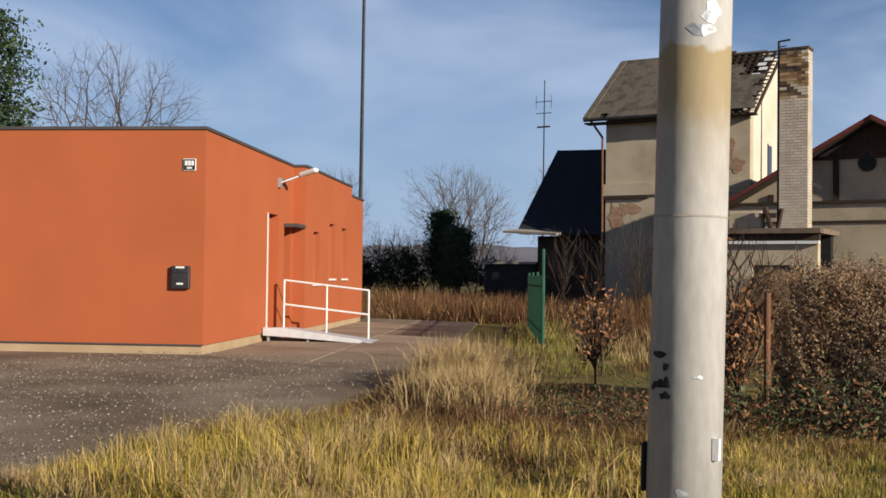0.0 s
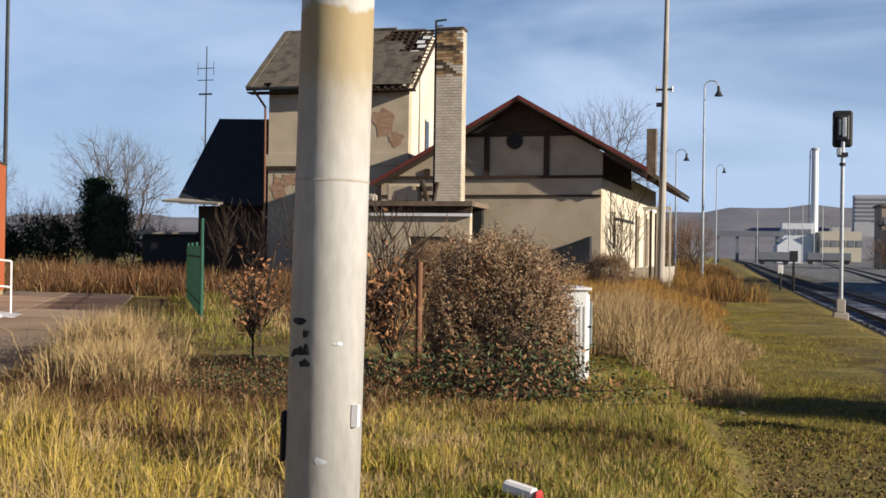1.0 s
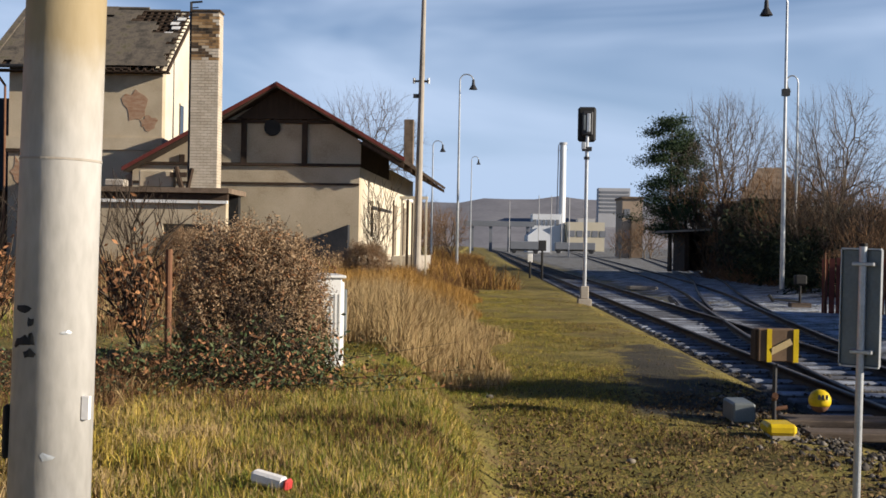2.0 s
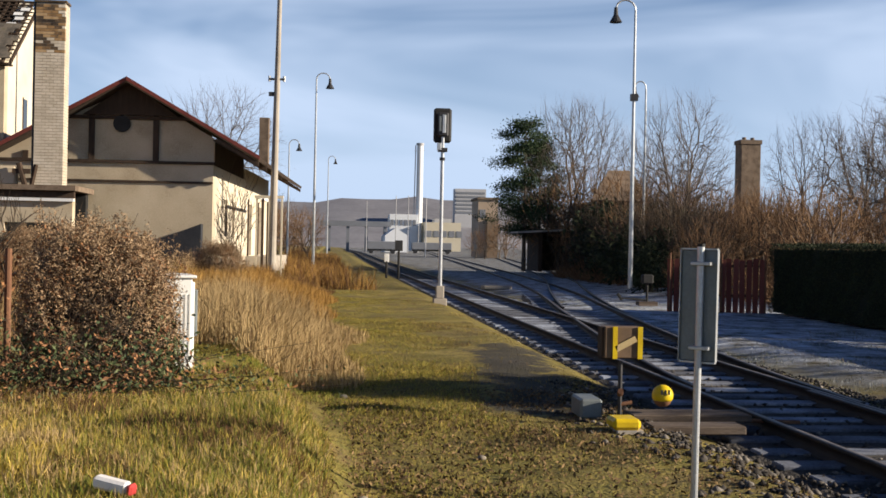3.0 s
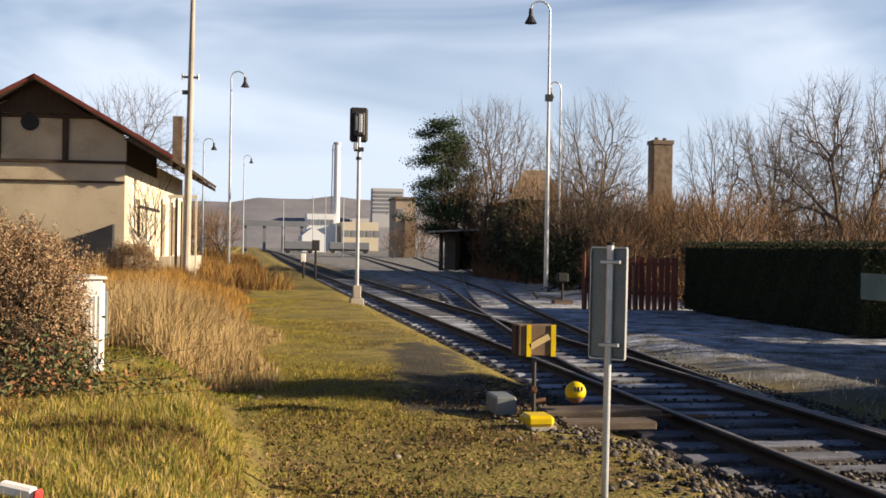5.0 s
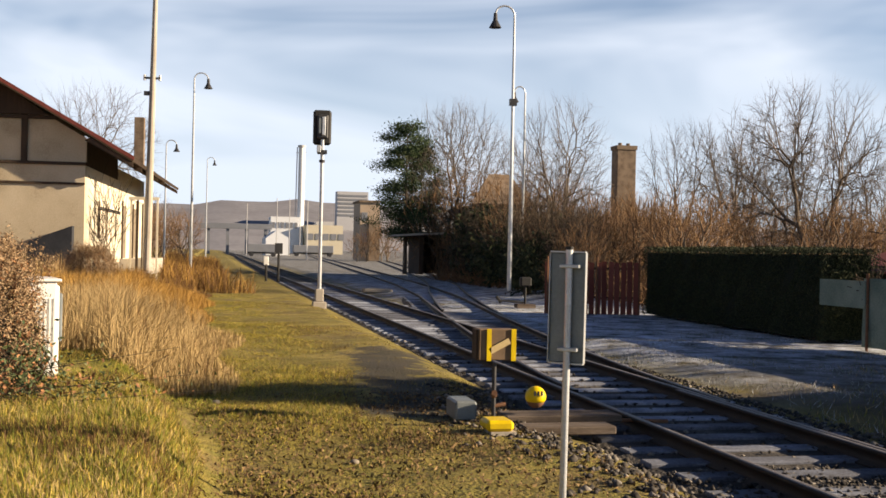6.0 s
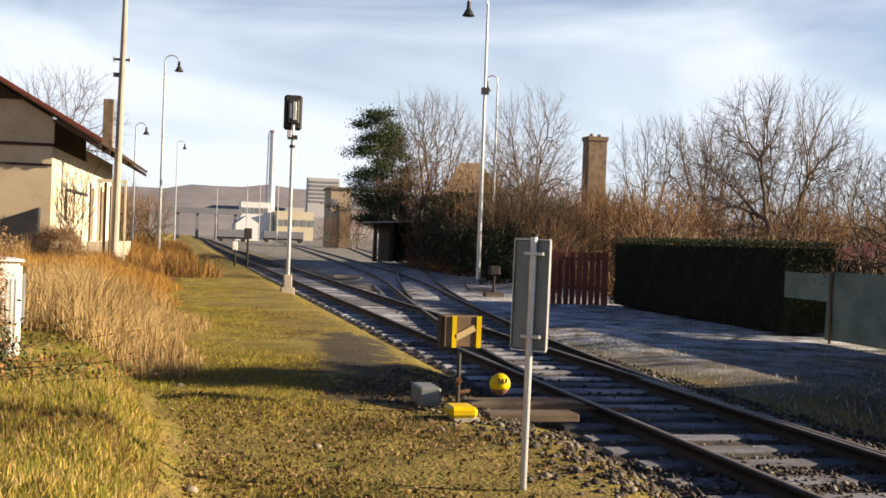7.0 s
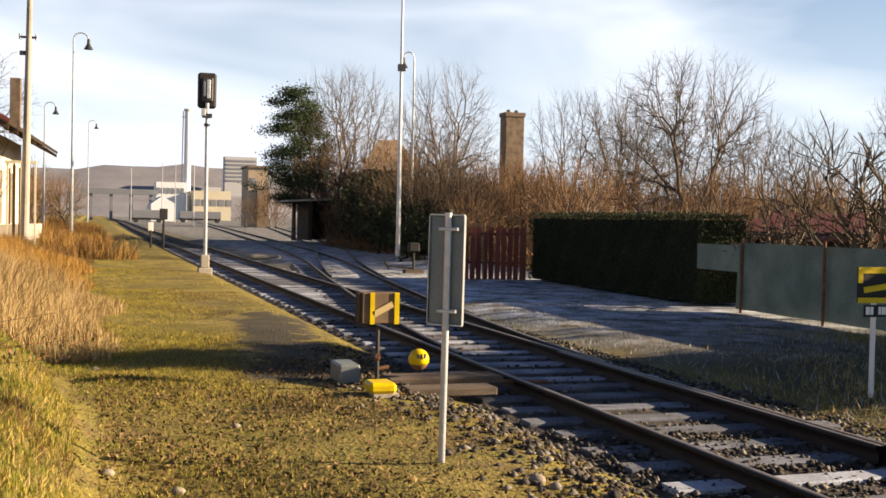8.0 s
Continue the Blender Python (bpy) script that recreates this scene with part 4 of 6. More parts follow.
part("ledge", B(-8.4, 0.04, -0.4, 0.42, 4.104, 4.2), M["timber"], shed)
part("ledge", B(-8.4, 0.0, -0.35, -0.303, 3.42, 3.50), M["timber"], shed, "dark weathered string course")
part("side_wall", wall_with_holes(8.5, 0, 4.1, 0.4, [(2.6, 3.3, 1.6, 3.0), (4.6, 5.3, 1.6, 3.0)]), M["stucco_pale_lit"], shed, "side wall, stucco coloured pale for sunlight").matrix_basis = Matrix.Translation((0, 0.1, 0)) @ Matrix.Rotation(radians(90), 4, 'Z')
for yy in (2.7, 4.7):
    part("window_board", B(-0.16, -0.12, yy + 0.005, yy + 0.695, 1.605, 2.995), M["brown_panel"], shed, "weathered boards over a window")
part("main_wall", wall_with_holes(9.6, 0, 4.6, 0.3, [(1.2, 2.6, 0.8, 3.1), (5.0, 6.4, 0.8, 3.1)]), M["stucco_pale_lit"], shed).matrix_basis = \
    Matrix.Translation((0, 8.61, 0)) @ Matrix.Rotation(radians(90), 4, 'Z')
for yy in (9.8, 13.6):
    dr = part("sliding_door", B(-0.2, -0.14, yy - 0.05, yy + 1.45, 0.8, 3.15), M["brown_panel"], shed, "weathered brown sliding door")
    part("door_frame", B(0.002, 0.06, yy - 0.2, yy - 0.02, 0.7, 3.3), M["timber"], dr)
part("upper_side_wall", B(-0.35, -0.05, 0.1, 8.5, 4.104, 5.0), M["timber"], shed)
for k in range(5):
    xk = 1.15 + k * 0.24
    part("canopy_post", B(xk, xk + 0.07, 2.9, 2.97, 0.0, 3.08), M["stucco_pale_lit" if k % 2 == 0 else "timber"], shed, "peeling white canopy post" if k % 2 == 0 else "dark canopy post")
part("canopy_beam", B(1.1, 2.2, 2.86, 3.0, 3.09, 3.2), M["stucco_pale_lit"], shed, "peeling white canopy beam")
part("canopy_beam", B(1.15, 1.25, 3.05, 9.0, 3.09, 3.2), M["white"], shed, "peeling white canopy beam")
for k in range(3):
    part("canopy_post", B(1.15, 1.25, 4.8 + k * 2.0, 4.92 + k * 2.0, 0.0, 3.08), M["timber"], shed, "dark canopy post")
part("gable_infill", poly(bmesh.new(), [(-8.4, -0.12, 4.21), (0.0, -0.12, 4.21), (0.0, -0.12, 5.05), (-2.95, -0.12, 6.75)], 0.15), M["stucco"], shed)
for xp in (-4.3, -2.05, -6.6):
    part("gable_post", B(xp - 0.1, xp + 0.1, -0.2, -0.123, 4.204, 6.75 - abs(xp + 2.95) * 0.62), M["timber"], shed)
part("gable_tie", B(-5.2, -0.7, -0.22, -0.125, 5.66, 5.78), M["timber"], shed)
part("gable_boarding", poly(bmesh.new(), [(-4.6, -0.26, 5.8), (-1.3, -0.26, 5.8), (-2.95, -0.26, 6.95)], 0.08), M["timber"], shed)
rv = bmesh.new()
bmesh.ops.create_cone(rv, cap_ends=True, segments=16, radius1=0.3, radius2=0.3, depth=0.1, matrix=Matrix.Translation((-3.25, -0.18, 5.5)) @ Matrix.Rotation(radians(90), 4, 'X'))
part("round_vent", rv, M["black"], shed, "round dark gable vent")
RP, RE, RL = (-2.96, 7.02), (1.7, 4.36), (-8.6, 3.9)
for nm, (ex, ez) in (("roof_slope", RE), ("roof_slope", RL)):
    part(nm, poly(bmesh.new(), [(RP[0], -0.85, RP[1]), (ex, -0.85, ez), (ex, 18.5, ez), (RP[0], 18.5, RP[1])], 0.12 if ex > 0 else -0.12), M["timber"], shed)
    part("barge_board", poly(bmesh.new(), [(RP[0], -0.9, RP[1] + 0.06), (ex, -0.9, ez + 0.06), (ex, -0.9, ez - 0.08), (RP[0], -0.9, RP[1] - 0.08)], 0.05), M["red_edge"], shed, "dark red barge board")
for yy in (-0.7, 2, 5, 8, 11, 14, 16.8, 18.3):
    part("rafter", poly(bmesh.new(), [(RP[0] + 3.2, yy, RP[1] - 2.0), (RE[0] - 0.05, yy, RE[1] - 0.14), (RE[0] - 0.05, yy, RE[1] - 0.3), (RP[0] + 3.0, yy, RP[1] - 2.1)], 0.12), M["timber"], shed)
part("roof_chimney", B(0.50, 0.92, 9.2, 9.6, 4.6, 6.9, bevel=0.02), M["dull_brick"], shed, "small brick chimney stack")
part("platform", B(0.01, 1.0, 9.2, 18.2, 0, 0.78), M["concrete"], shed)

# ---- railway ----
def rail_path(kind):
    """Centre line of a track: the main line, the track that leaves it at the points, and the siding beyond."""
    ys = np.concatenate([np.arange(-8, 100, 1.0), np.arange(100, 420, 4.0)])
    if kind == 0:
        return 5.22 + 0.00004 * np.clip(ys - 30, 0, 200) ** 2, ys
    knots = ([-8, 10, 14, 20, 24, 31, 41, 54, 79, 130, 185, 420], [5.22, 5.22, 5.36, 5.95, 6.45, 7.35, 8.75, 10.1, 12.0, 15.6, 19.3, 36]) if kind == 1 else \
            ([-8, 10, 14, 20, 24, 31, 37, 44, 58, 75, 95, 177, 420], [5.22, 5.22, 5.36, 5.95, 6.45, 7.5, 8.5, 9.75, 12.4, 15.0, 17.6, 27.9, 60])
    fine_y = np.arange(-12, 424, 0.5)
    fine_x = np.interp(fine_y, *knots)
    k = np.hanning(17)
    fine_x = np.convolve(np.pad(fine_x, 8, mode="edge"), k / k.sum(), mode="valid")
    return np.interp(ys, fine_y, fine_x), ys


PROFILE = [(-0.036, 0.0), (-0.036, -0.03), (-0.009, -0.045), (-0.009, -0.125), (-0.07, -0.14), (-0.07, -0.155),
           (0.07, -0.155), (0.07, -0.14), (0.009, -0.125), (0.009, -0.045), (0.036, -0.03), (0.036, 0.0)]
RAIL_Z = 0.03


def rail(path, off, y0, y1, parent, name="rail"):
    xs_, ys = path
    k = (ys >= y0) & (ys <= y1)
    xs_, ys = xs_[k], ys[k]
    tx, ty = np.gradient(xs_), np.gradient(ys)
    nn = np.hypot(tx, ty)
    nx_, ny_ = ty / nn, -tx / nn
    n, p = len(ys), len(PROFILE)
    vs = np.empty((n, p, 3))
    for i, (u, w) in enumerate(PROFILE):
        vs[:, i] = np.stack([xs_ + nx_ * (off + u), ys + ny_ * (off + u), np.full(n, RAIL_Z + w)], 1)
    fs, idx = [], []
    for i in range(n - 1):
        for j in range(p):
            j2 = (j + 1) % p
            fs.append((i * p + j, i * p + j2, (i + 1) * p + j2, (i + 1) * p + j))
            idx.append(1 if j == p - 1 else 0)
    return soup(name, vs.reshape(-1, 3), fs, [M["rail"], M["rail_top"]], parent, index=idx)


paths = [rail_path(k) for k in range(3)]
labels = ["main line track with rusty rails and frosted timber sleepers", "diverging track with rusty rails and frosted sleepers", "siding track curving away with rusty rails"]
tracks = [thing("railway_track", pose(0, 0, 0), lab, "railway track", "tracks of the station", "structure") for lab in labels]
G2 = 0.7535
rail(paths[0], -G2, -8, 420, tracks[0])
rail(paths[0], G2, -8, 420, tracks[0])
rail(paths[1], -G2, 13, 420, tracks[1])
rail(paths[1], G2, 12, 420, tracks[1])
rail(paths[2], -G2, 31, 420, tracks[2])
rail(paths[2], G2, 26, 420, tracks[2])
rail(paths[0], G2 - 0.08, 7, 13, tracks[0], "check_rail")
# ballast shoulders, one strip a track
for k, (tr, (xs_, ys)) in enumerate(zip(tracks, paths)):
    y_from = (-8, 20, 40)[k]
    sel = ys >= y_from
    xa, ya = xs_[sel], ys[sel]
    offs = [-1.75, -1.3, -0.7, 0, 0.7, 1.3, 1.75]
    zz = [-0.24, -0.13, -0.125, -0.125, -0.125, -0.13, -0.24]
    vs = np.stack([np.stack([xa + o, ya, np.full(len(ya), z + (0.006 * k))], 1) for o, z in zip(offs, zz)], 1)
    fs = [(i * 7 + j, i * 7 + j + 1, (i + 1) * 7 + j + 1, (i + 1) * 7 + j) for i in range(len(ya) - 1) for j in range(6)]
    soup("ballast_bed", vs.reshape(-1, 3), fs, M["ballast"], tr)
sl = None
for k, (y0, y1, step) in enumerate(((-2, 60, 0.62), (24, 70, 0.62), (44, 90, 0.62))):
    for i, yy in enumerate(np.arange(y0, y1, step)):
        xc = float(np.interp(yy, paths[k][1], paths[k][0]))
        wide = 1.3 + (0.02 * (i % 3)) + (0.45 * smooth(yy, 13, 24) * (yy < 24) if k == 0 else 0)
        if sl is None:
            sl = part("sleeper", B(-1.3, 1.3, -0.12, 0.12, -0.14, 0.0, bevel=0.012), M["sleeper"], tracks[k])
            o = sl
        else:
            o = new("sleeper", sl.data)
            o.parent = tracks[k]
        o.location = (xc + 0.03 * math.sin(i * 2.7) + (wide - 1.3), yy, -0.098 + 0.006 * math.sin(i * 1.9))
        o.rotation_euler = (0, 0, 0.02 * math.sin(i * 3.3))
        o.scale = (wide / 1.3, 1, 1)
part("fishplate", B(0, 0.05, 0, 0.62, -0.13, -0.02, bevel=0.006), M["galv"], tracks[0]).location = (4.86 + 1.18, 10.4, 0)


def stones(name, n, sampler, size, parent=None, material="stone"):
    """Broken stones: squashed eight-faced lumps."""
    p = sampler(n)
    s = size * rng.uniform(0.5, 1.5, n)
    d = np.array([(1, 0, 0), (-1, 0, 0), (0, 1, 0), (0, -1, 0), (0, 0, 1), (0, 0, -1)], float)
    j = rng.uniform(0.6, 1.25, (n, 6))
    rz = rng.uniform(0, 6.28, n)
    vs = d[None] * j[:, :, None] * s[:, None, None]
    vs[:, :, 2] *= 0.7
    vs[:, :, :] += rng.normal(0, 0.16, vs.shape) * s[:, None, None]
    c, si = np.cos(rz)[:, None], np.sin(rz)[:, None]
    x, y = vs[:, :, 0] * c - vs[:, :, 1] * si, vs[:, :, 0] * si + vs[:, :, 1] * c
    vs[:, :, 0], vs[:, :, 1] = x, y
    vs += p[:, None, :]
    f = np.array([(0, 2, 4), (2, 1, 4), (1, 3, 4), (3, 0, 4), (2, 0, 5), (1, 2, 5), (3, 1, 5), (0, 3, 5)])
    fs = (np.arange(n)[:, None, None] * 6 + f[None]).reshape(-1, 3)
    return tagged(soup(name, vs.reshape(-1, 3), fs, M[material], parent), kind="stuff")


def near_bed(n):
    y = rng.uniform(3.5, 22, n)
    x = 5.22 + rng.uniform(-1.9, 1.9, n)
    clear = (y > 8.8) & (x > 3.6) & (x < 6.0) & (rng.random(n) < 0.9)
    z = np.where(np.abs(x - 5.22) > 1.35, -0.16, np.where(clear, -0.17, -0.115))
    return np.stack([x, y, z + rng.uniform(-0.01, 0.015, n)], 1)


tagged(stones("ballast_stones", 17000, near_bed, 0.027), "loose grey and brown broken ballast stones", "gravel")


def verge(n):
    y = rng.uniform(4, 14, n)
    x = rng.normal(3.35, 0.35, n) + 0.15 * np.sin(y)
    return np.stack([x, y, ground_z(x, y) + 0.005], 1)


tagged(stones("verge_stones", 1600, verge, 0.035), "stray stones along the edge of the ballast", "gravel")


def yard_gravel(n):
    y = rng.uniform(3, 14, n)
    x = rng.uniform(-14, -6.2, n)
    k = x < -6.2 - (y - 5) * 0.24
    x, y = x[k], y[k]
    return np.stack([x, y, np.full(len(x), 0.385)], 1)


def yard_stones(n):
    p = yard_gravel(n * 2)
    return p[:n]


tagged(stones("yard_stones", 6500, yard_stones, 0.011, material="pale_stone"), "loose pale gravel on the yard", "gravel")
for i, (x, y, s) in enumerate(((0.75, 6.9, 0.045), (1.35, 8.9, 0.04), (2.95, 6.6, 0.06), (0.35, 7.4, 0.045), (0.3, 12.4, 0.05))):
    bm = bmesh.new()
    bmesh.ops.create_icosphere(bm, subdivisions=2, radius=s)
    for v in bm.verts:
        v.co *= 1 + 0.25 * noise.noise(v.co * 14 + Vector((i, 0, 0)))
        v.co.z *= 0.6
    st = part("field_stone", bm, M["mortar"], None, smooth=True)
    st.location = (x, y, float(ground_z(x, y)) + s * 0.3)
    tagged(st, "pale rounded field stone half sunk in the turf", "stone", "stones in the grass")

# ---- near pole ----
pz = float(ground_z(-1.03, 3.04))
pole = thing("steel_pole", Matrix.Translation((-1.045, 3.04, pz - 0.05)) @ Matrix.Rotation(radians(1.0), 4, 'Y') @ Matrix.Rotation(radians(-0.4), 4, 'X'), "weathered grey painted steel pole with flaked yellow band", "pole")


def ring(z0, z1, r0, r1, cap=False):
    bm = bmesh.new()
    bmesh.ops.create_cone(bm, cap_ends=cap, segments=48, radius1=r0, radius2=r1, depth=z1 - z0, matrix=Matrix.Translation((0, 0, (z0 + z1) / 2)))
    return bm


sh_ = part("shaft", ring(0, 4.4, 0.1065, 0.0935, True), M["pole"], pole)
sm_ = part("seam", ring(1.535, 1.541, 0.1035, 0.1035), M["concrete"], pole)
for o in (sh_, sm_):
    for p_ in o.data.polygons:
        p_.use_smooth = len(p_.vertices) == 4
part("clamp", box(B(0.05, 0.12, -0.14, -0.07, 0.60, 0.66, bevel=0.01), 0.11, 0.16, -0.11, -0.06, 0.57, 0.62), M["galv"], pole)
part("paper_scrap", B(0.094, 0.112, -0.05, -0.03, 0.87, 0.93), M["paper"], pole)
part("cable_clip", B(-0.112, -0.096, -0.05, -0.02, 0.76, 0.90, bevel=0.006), M["black"], pole)


def on_pole(an, z, w_, h_, k):
    """A ragged flat scrap wrapped on the shaft."""
    b = bmesh.new()
    g_ = np.random.default_rng(k)
    rim = []
    for i in range(9):
        f = 6.283 * i / 9
        s = g_.uniform(0.55, 1.25)
        aa, zz = an + math.cos(f) * w_ * s / 0.103, z + math.sin(f) * h_ * s
        rr = 0.1065 - 0.013 * zz / 4.4 + 0.0015
        rim.append(b.verts.new((math.cos(aa) * rr, math.sin(aa) * rr, zz)))
    rr = 0.1065 - 0.013 * z / 4.4 + 0.0025
    c = b.verts.new((math.cos(an) * rr, math.sin(an) * rr, z))
    for i in range(9):
        b.faces.new((c, rim[i], rim[(i + 1) % 9]))
    return b


for k, (da, z, w_, h_) in enumerate(((-2.05, 1.155, 0.026, 0.013), (-1.83, 1.12, 0.011, 0.012), (-2.03, 1.07, 0.030, 0.016), (-1.80, 1.075, 0.014, 0.018), (-1.86, 1.04, 0.018, 0.012), (-2.3, 1.06, 0.014, 0.012))):
    part("tar_patch", on_pole(da, z, w_, h_, k), M["black"], pole, "torn black tape remains")
for k, (da, z, w_, h_) in enumerate(((-0.95, 1.095, 0.014, 0.006), (-1.1, 2.05, 0.04, 0.02), (-0.8, 2.1, 0.03, 0.03), (-1.3, 0.78, 0.02, 0.012))):
    part("bare_patch", on_pole(da, z, w_, h_, 40 + k), M["galv"], pole)

# ---- sign, points lever, board on the far side ----
sgz = float(ground_z(2.5, 7.18))
sign = thing("track_sign", Matrix.Translation((2.5, 7.18, sgz)) @ Matrix.Rotation(radians(0.5), 4, 'Y'), "grey back of a small sign on a galvanised post", "sign")
part("post", T((0, 0, -0.1), (0, 0, 1.68), 0.024, seg=14), M["galv"], sign)
part("post_cap", T((0, 0, 1.68), (0, 0, 1.70), 0.026, seg=14), M["black"], sign)
sg_m = Matrix.Rotation(radians(-36), 4, 'Z')
part("panel", box(bmesh.new(), -0.135, 0.105, 0.03, 0.045, 0.93, 1.66, bevel=0.006, m=sg_m), M["sign_back"], sign)
part("edge_rim", box(box(box(box(bmesh.new(), -0.14, -0.135, 0.01, 0.05, 0.93, 1.66, m=sg_m), 0.105, 0.11, 0.01, 0.05, 0.93, 1.66, m=sg_m), -0.135, 0.105, 0.01, 0.05, 0.92, 0.93, m=sg_m), -0.135, 0.105, 0.01, 0.05, 1.66, 1.67, m=sg_m), M["galv"], sign)
for z in (1.02, 1.57):
    part("clip", box(bmesh.new(), -0.06, 0.075, -0.028, 0.03, z - 0.012, z + 0.012, bevel=0.004, m=sg_m), M["galv"], sign)

lever = thing("points_lever", pose(2.93, 10.75, -0.02), "points lever with yellow weights and a brown and yellow indicator lantern", "points lever")
part("rod", T((0, -0.1, 0.0), (0.0, -0.1, 0.62), 0.022, seg=8), M["dark_metal"], lever)
part("crank", tube(T((0, -0.1, 0.3), (-0.02, -0.2, 0.34), 0.03, seg=8), (0, -0.1, 0.2), (0.12, -0.1, 0.22), 0.02, seg=8), M["rust"], lever)
lan = part("lantern", B(-0.17, 0.2, -0.15, 0.05, 0.65, 0.95, bevel=0.008), M["brown_panel"], lever, "brown indicator lantern box")
part("edge_strip", B(-0.095, -0.05, -0.165, -0.152, 0.645, 0.955), M["yellow"], lan)
part("edge_strip", B(0.15, 0.198, -0.165, -0.152, 0.645, 0.955), M["yellow"], lan)
part("side_fin", B(-0.195, -0.172, -0.12, 0.04, 0.66, 0.945), M["timber"], lan)
ar = bmesh.new()
box(ar, -0.11, 0.11, -0.165, -0.154, -0.03, 0.03, m=Matrix.Translation((0.035, 0, 0.79)) @ Matrix.Rotation(radians(-28), 4, 'Y'))
part("arrow_bar", ar, M["arrow"], lan, "tan slanting bar")
part("base_plank", B(0.15, 1.35, -0.05, 0.35, 0.02, 0.09, bevel=0.01), M["plank"], lever, "worn timber bearer")
part("base_plank", B(0.2, 1.1, -0.55, -0.25, -0.02, 0.06, bevel=0.01), M["plank"], lever)
cb = part("weight_box", B(-0.24, 0.02, -0.8, -0.5, 0.06, 0.165, bevel=0.03), M["yellow"], lever, "yellow counterweight box")
part("weight_foot", B(-0.2, 0.04, -0.8, -0.55, -0.04, 0.06), M["concrete"], cb)
bl = bmesh.new()
bmesh.ops.create_uvsphere(bl, u_segments=20, v_segments=12, radius=0.105, matrix=Matrix.Translation((0.47, 0.05, 0.27)))
for v in bl.verts:
    v.co.z = max(v.co.z, 0.22)
ball = part("ball_weight", bl, M["yellow"], lever, "yellow dome counterweight with dark marks", smooth=True)
b2 = bmesh.new()
bmesh.ops.create_uvsphere(b2, u_segments=20, v_segments=12, radius=0.095, matrix=Matrix.Translation((0.47, 0.05, 0.25)))
for v in b2.verts:
    v.co.z = min(v.co.z, 0.24)
part("ball_seat", b2, M["rust"], ball, smooth=True)
for k in range(3):
    part("mark_bar", B(0.42 + k * 0.035, 0.44 + k * 0.035, -0.066, -0.055, 0.29, 0.335), M["black"], ball)
part("cover_box", B(-0.3, -0.08, 0.25, 0.7, 0.0, 0.2, bevel=0.02), M["sign_back"], lever, "grey cover box")
part("pull_rod", T((0.1, 0.1, 0.06), (1.9, 0.1, 0.0), 0.02, seg=8), M["rust"], lever)

ys = thing("shunting_board", pose(7.95, 9.64, -0.08), "yellow and black board with a small plate on a white post", "sign")
part("post", T((0, 0.03, -0.1), (0, 0.03, 1.3), 0.028, seg=12), M["white"], ys)
pan = part("panel", B(-0.23, 0.23, -0.01, 0.01, 0.98, 1.34, bevel=0.006), M["black"], ys)
for q in ((-0.23, 0.23, 1.28, 1.345), (-0.23, 0.23, 0.975, 1.03), (-0.23, -0.175, 1.18, 1.28)):
    part("border", B(q[0], q[1], -0.018, -0.0105, q[2], q[3]), M["yellow"], pan)
part("slanted_bar", box(bmesh.new(), -0.16, 0.16, -0.016, -0.011, -0.03, 0.03, m=Matrix.Translation((0, 0, 1.13)) @ Matrix.Rotation(radians(-8), 4, 'Y')), M["yellow"], pan)
pl = part("small_plate", B(-0.14, 0.14, -0.008, 0.008, 0.83, 0.955), M["black"], ys)
for q in ((-0.125, -0.08), (-0.07, -0.035), (0.03, 0.06), (0.07, 0.12)):
    part("letter_bar", B(q[0], q[1], -0.014, -0.009, 0.855, 0.935), M["white"], pl)

# ---- signal, masts, lamps ----
sig = thing("light_signal", pose(3.45, 33.2, 0.0), "railway light signal seen from behind on a grey mast", "signal")
part("footing", box(B(-0.2, 0.2, -0.2, 0.2, -0.1, 0.12, bevel=0.02), -0.12, 0.12, -0.12, 0.12, 0.12, 0.5, bevel=0.02), M["concrete"], sig)
part("mast", T((0, 0, 0.4), (0, 0, 5.6), 0.058, 0.05, seg=12), M["galv"], sig)
hd_ = part("head", B(-0.27, 0.27, 0.05, 0.2, 4.78, 5.82, bevel=0.06), M["black"], sig, "black signal backboard")
part("lamp_housing", B(-0.16, 0.16, -0.12, 0.05, 4.95, 5.68, bevel=0.04), M["dark_metal"], hd_)
part("cable_box", B(-0.03, 0.07, -0.17, -0.12, 5.05, 5.6, bevel=0.01), M["galv"], hd_)
part("cable_box", B(-0.13, -0.06, -0.16, -0.12, 5.1, 5.55, bevel=0.01), M["sign_back"], hd_)
part("bracket", B(-0.14, 0.14, -0.09, 0.09, 4.5, 4.62, bevel=0.01), M["dark_metal"], sig)
part("junction_box", B(-0.16, -0.05, -0.1, 0.06, 4.55, 4.76, bevel=0.01), M["galv"], sig)
part("collar", T((0, 0, 4.25), (0, 0, 4.33), 0.085, seg=12), M["dark_metal"], sig)

mast = thing("wooden_mast", pose(-1.98, 42.0, 0.2), "tall grey mast beside the freight shed", "mast")
part("pole", T((0, 0, -0.2), (0.14, 0, 12.6), 0.16, 0.07, seg=12), M["concrete"], mast)
part("crossarm", B(-0.22, 0.36, -0.05, 0.05, 7.55, 7.62), M["dark_metal"], mast)
part("insulator", T((-0.2, 0, 7.5), (-0.2, 0, 7.7), 0.05, seg=8), M["white"], mast)
part("insulator", T((0.34, 0, 7.5), (0.34, 0, 7.7), 0.05, seg=8), M["white"], mast)
part("fixing", B(-0.22, -0.02, -0.06, 0.06, 6.95, 7.1), M["dark_metal"], mast)


def platform_lamp(m, h, bend, label, reach=0.6):
    t = thing("platform_lamp", m, label, "lamp post", "lamps along the line")
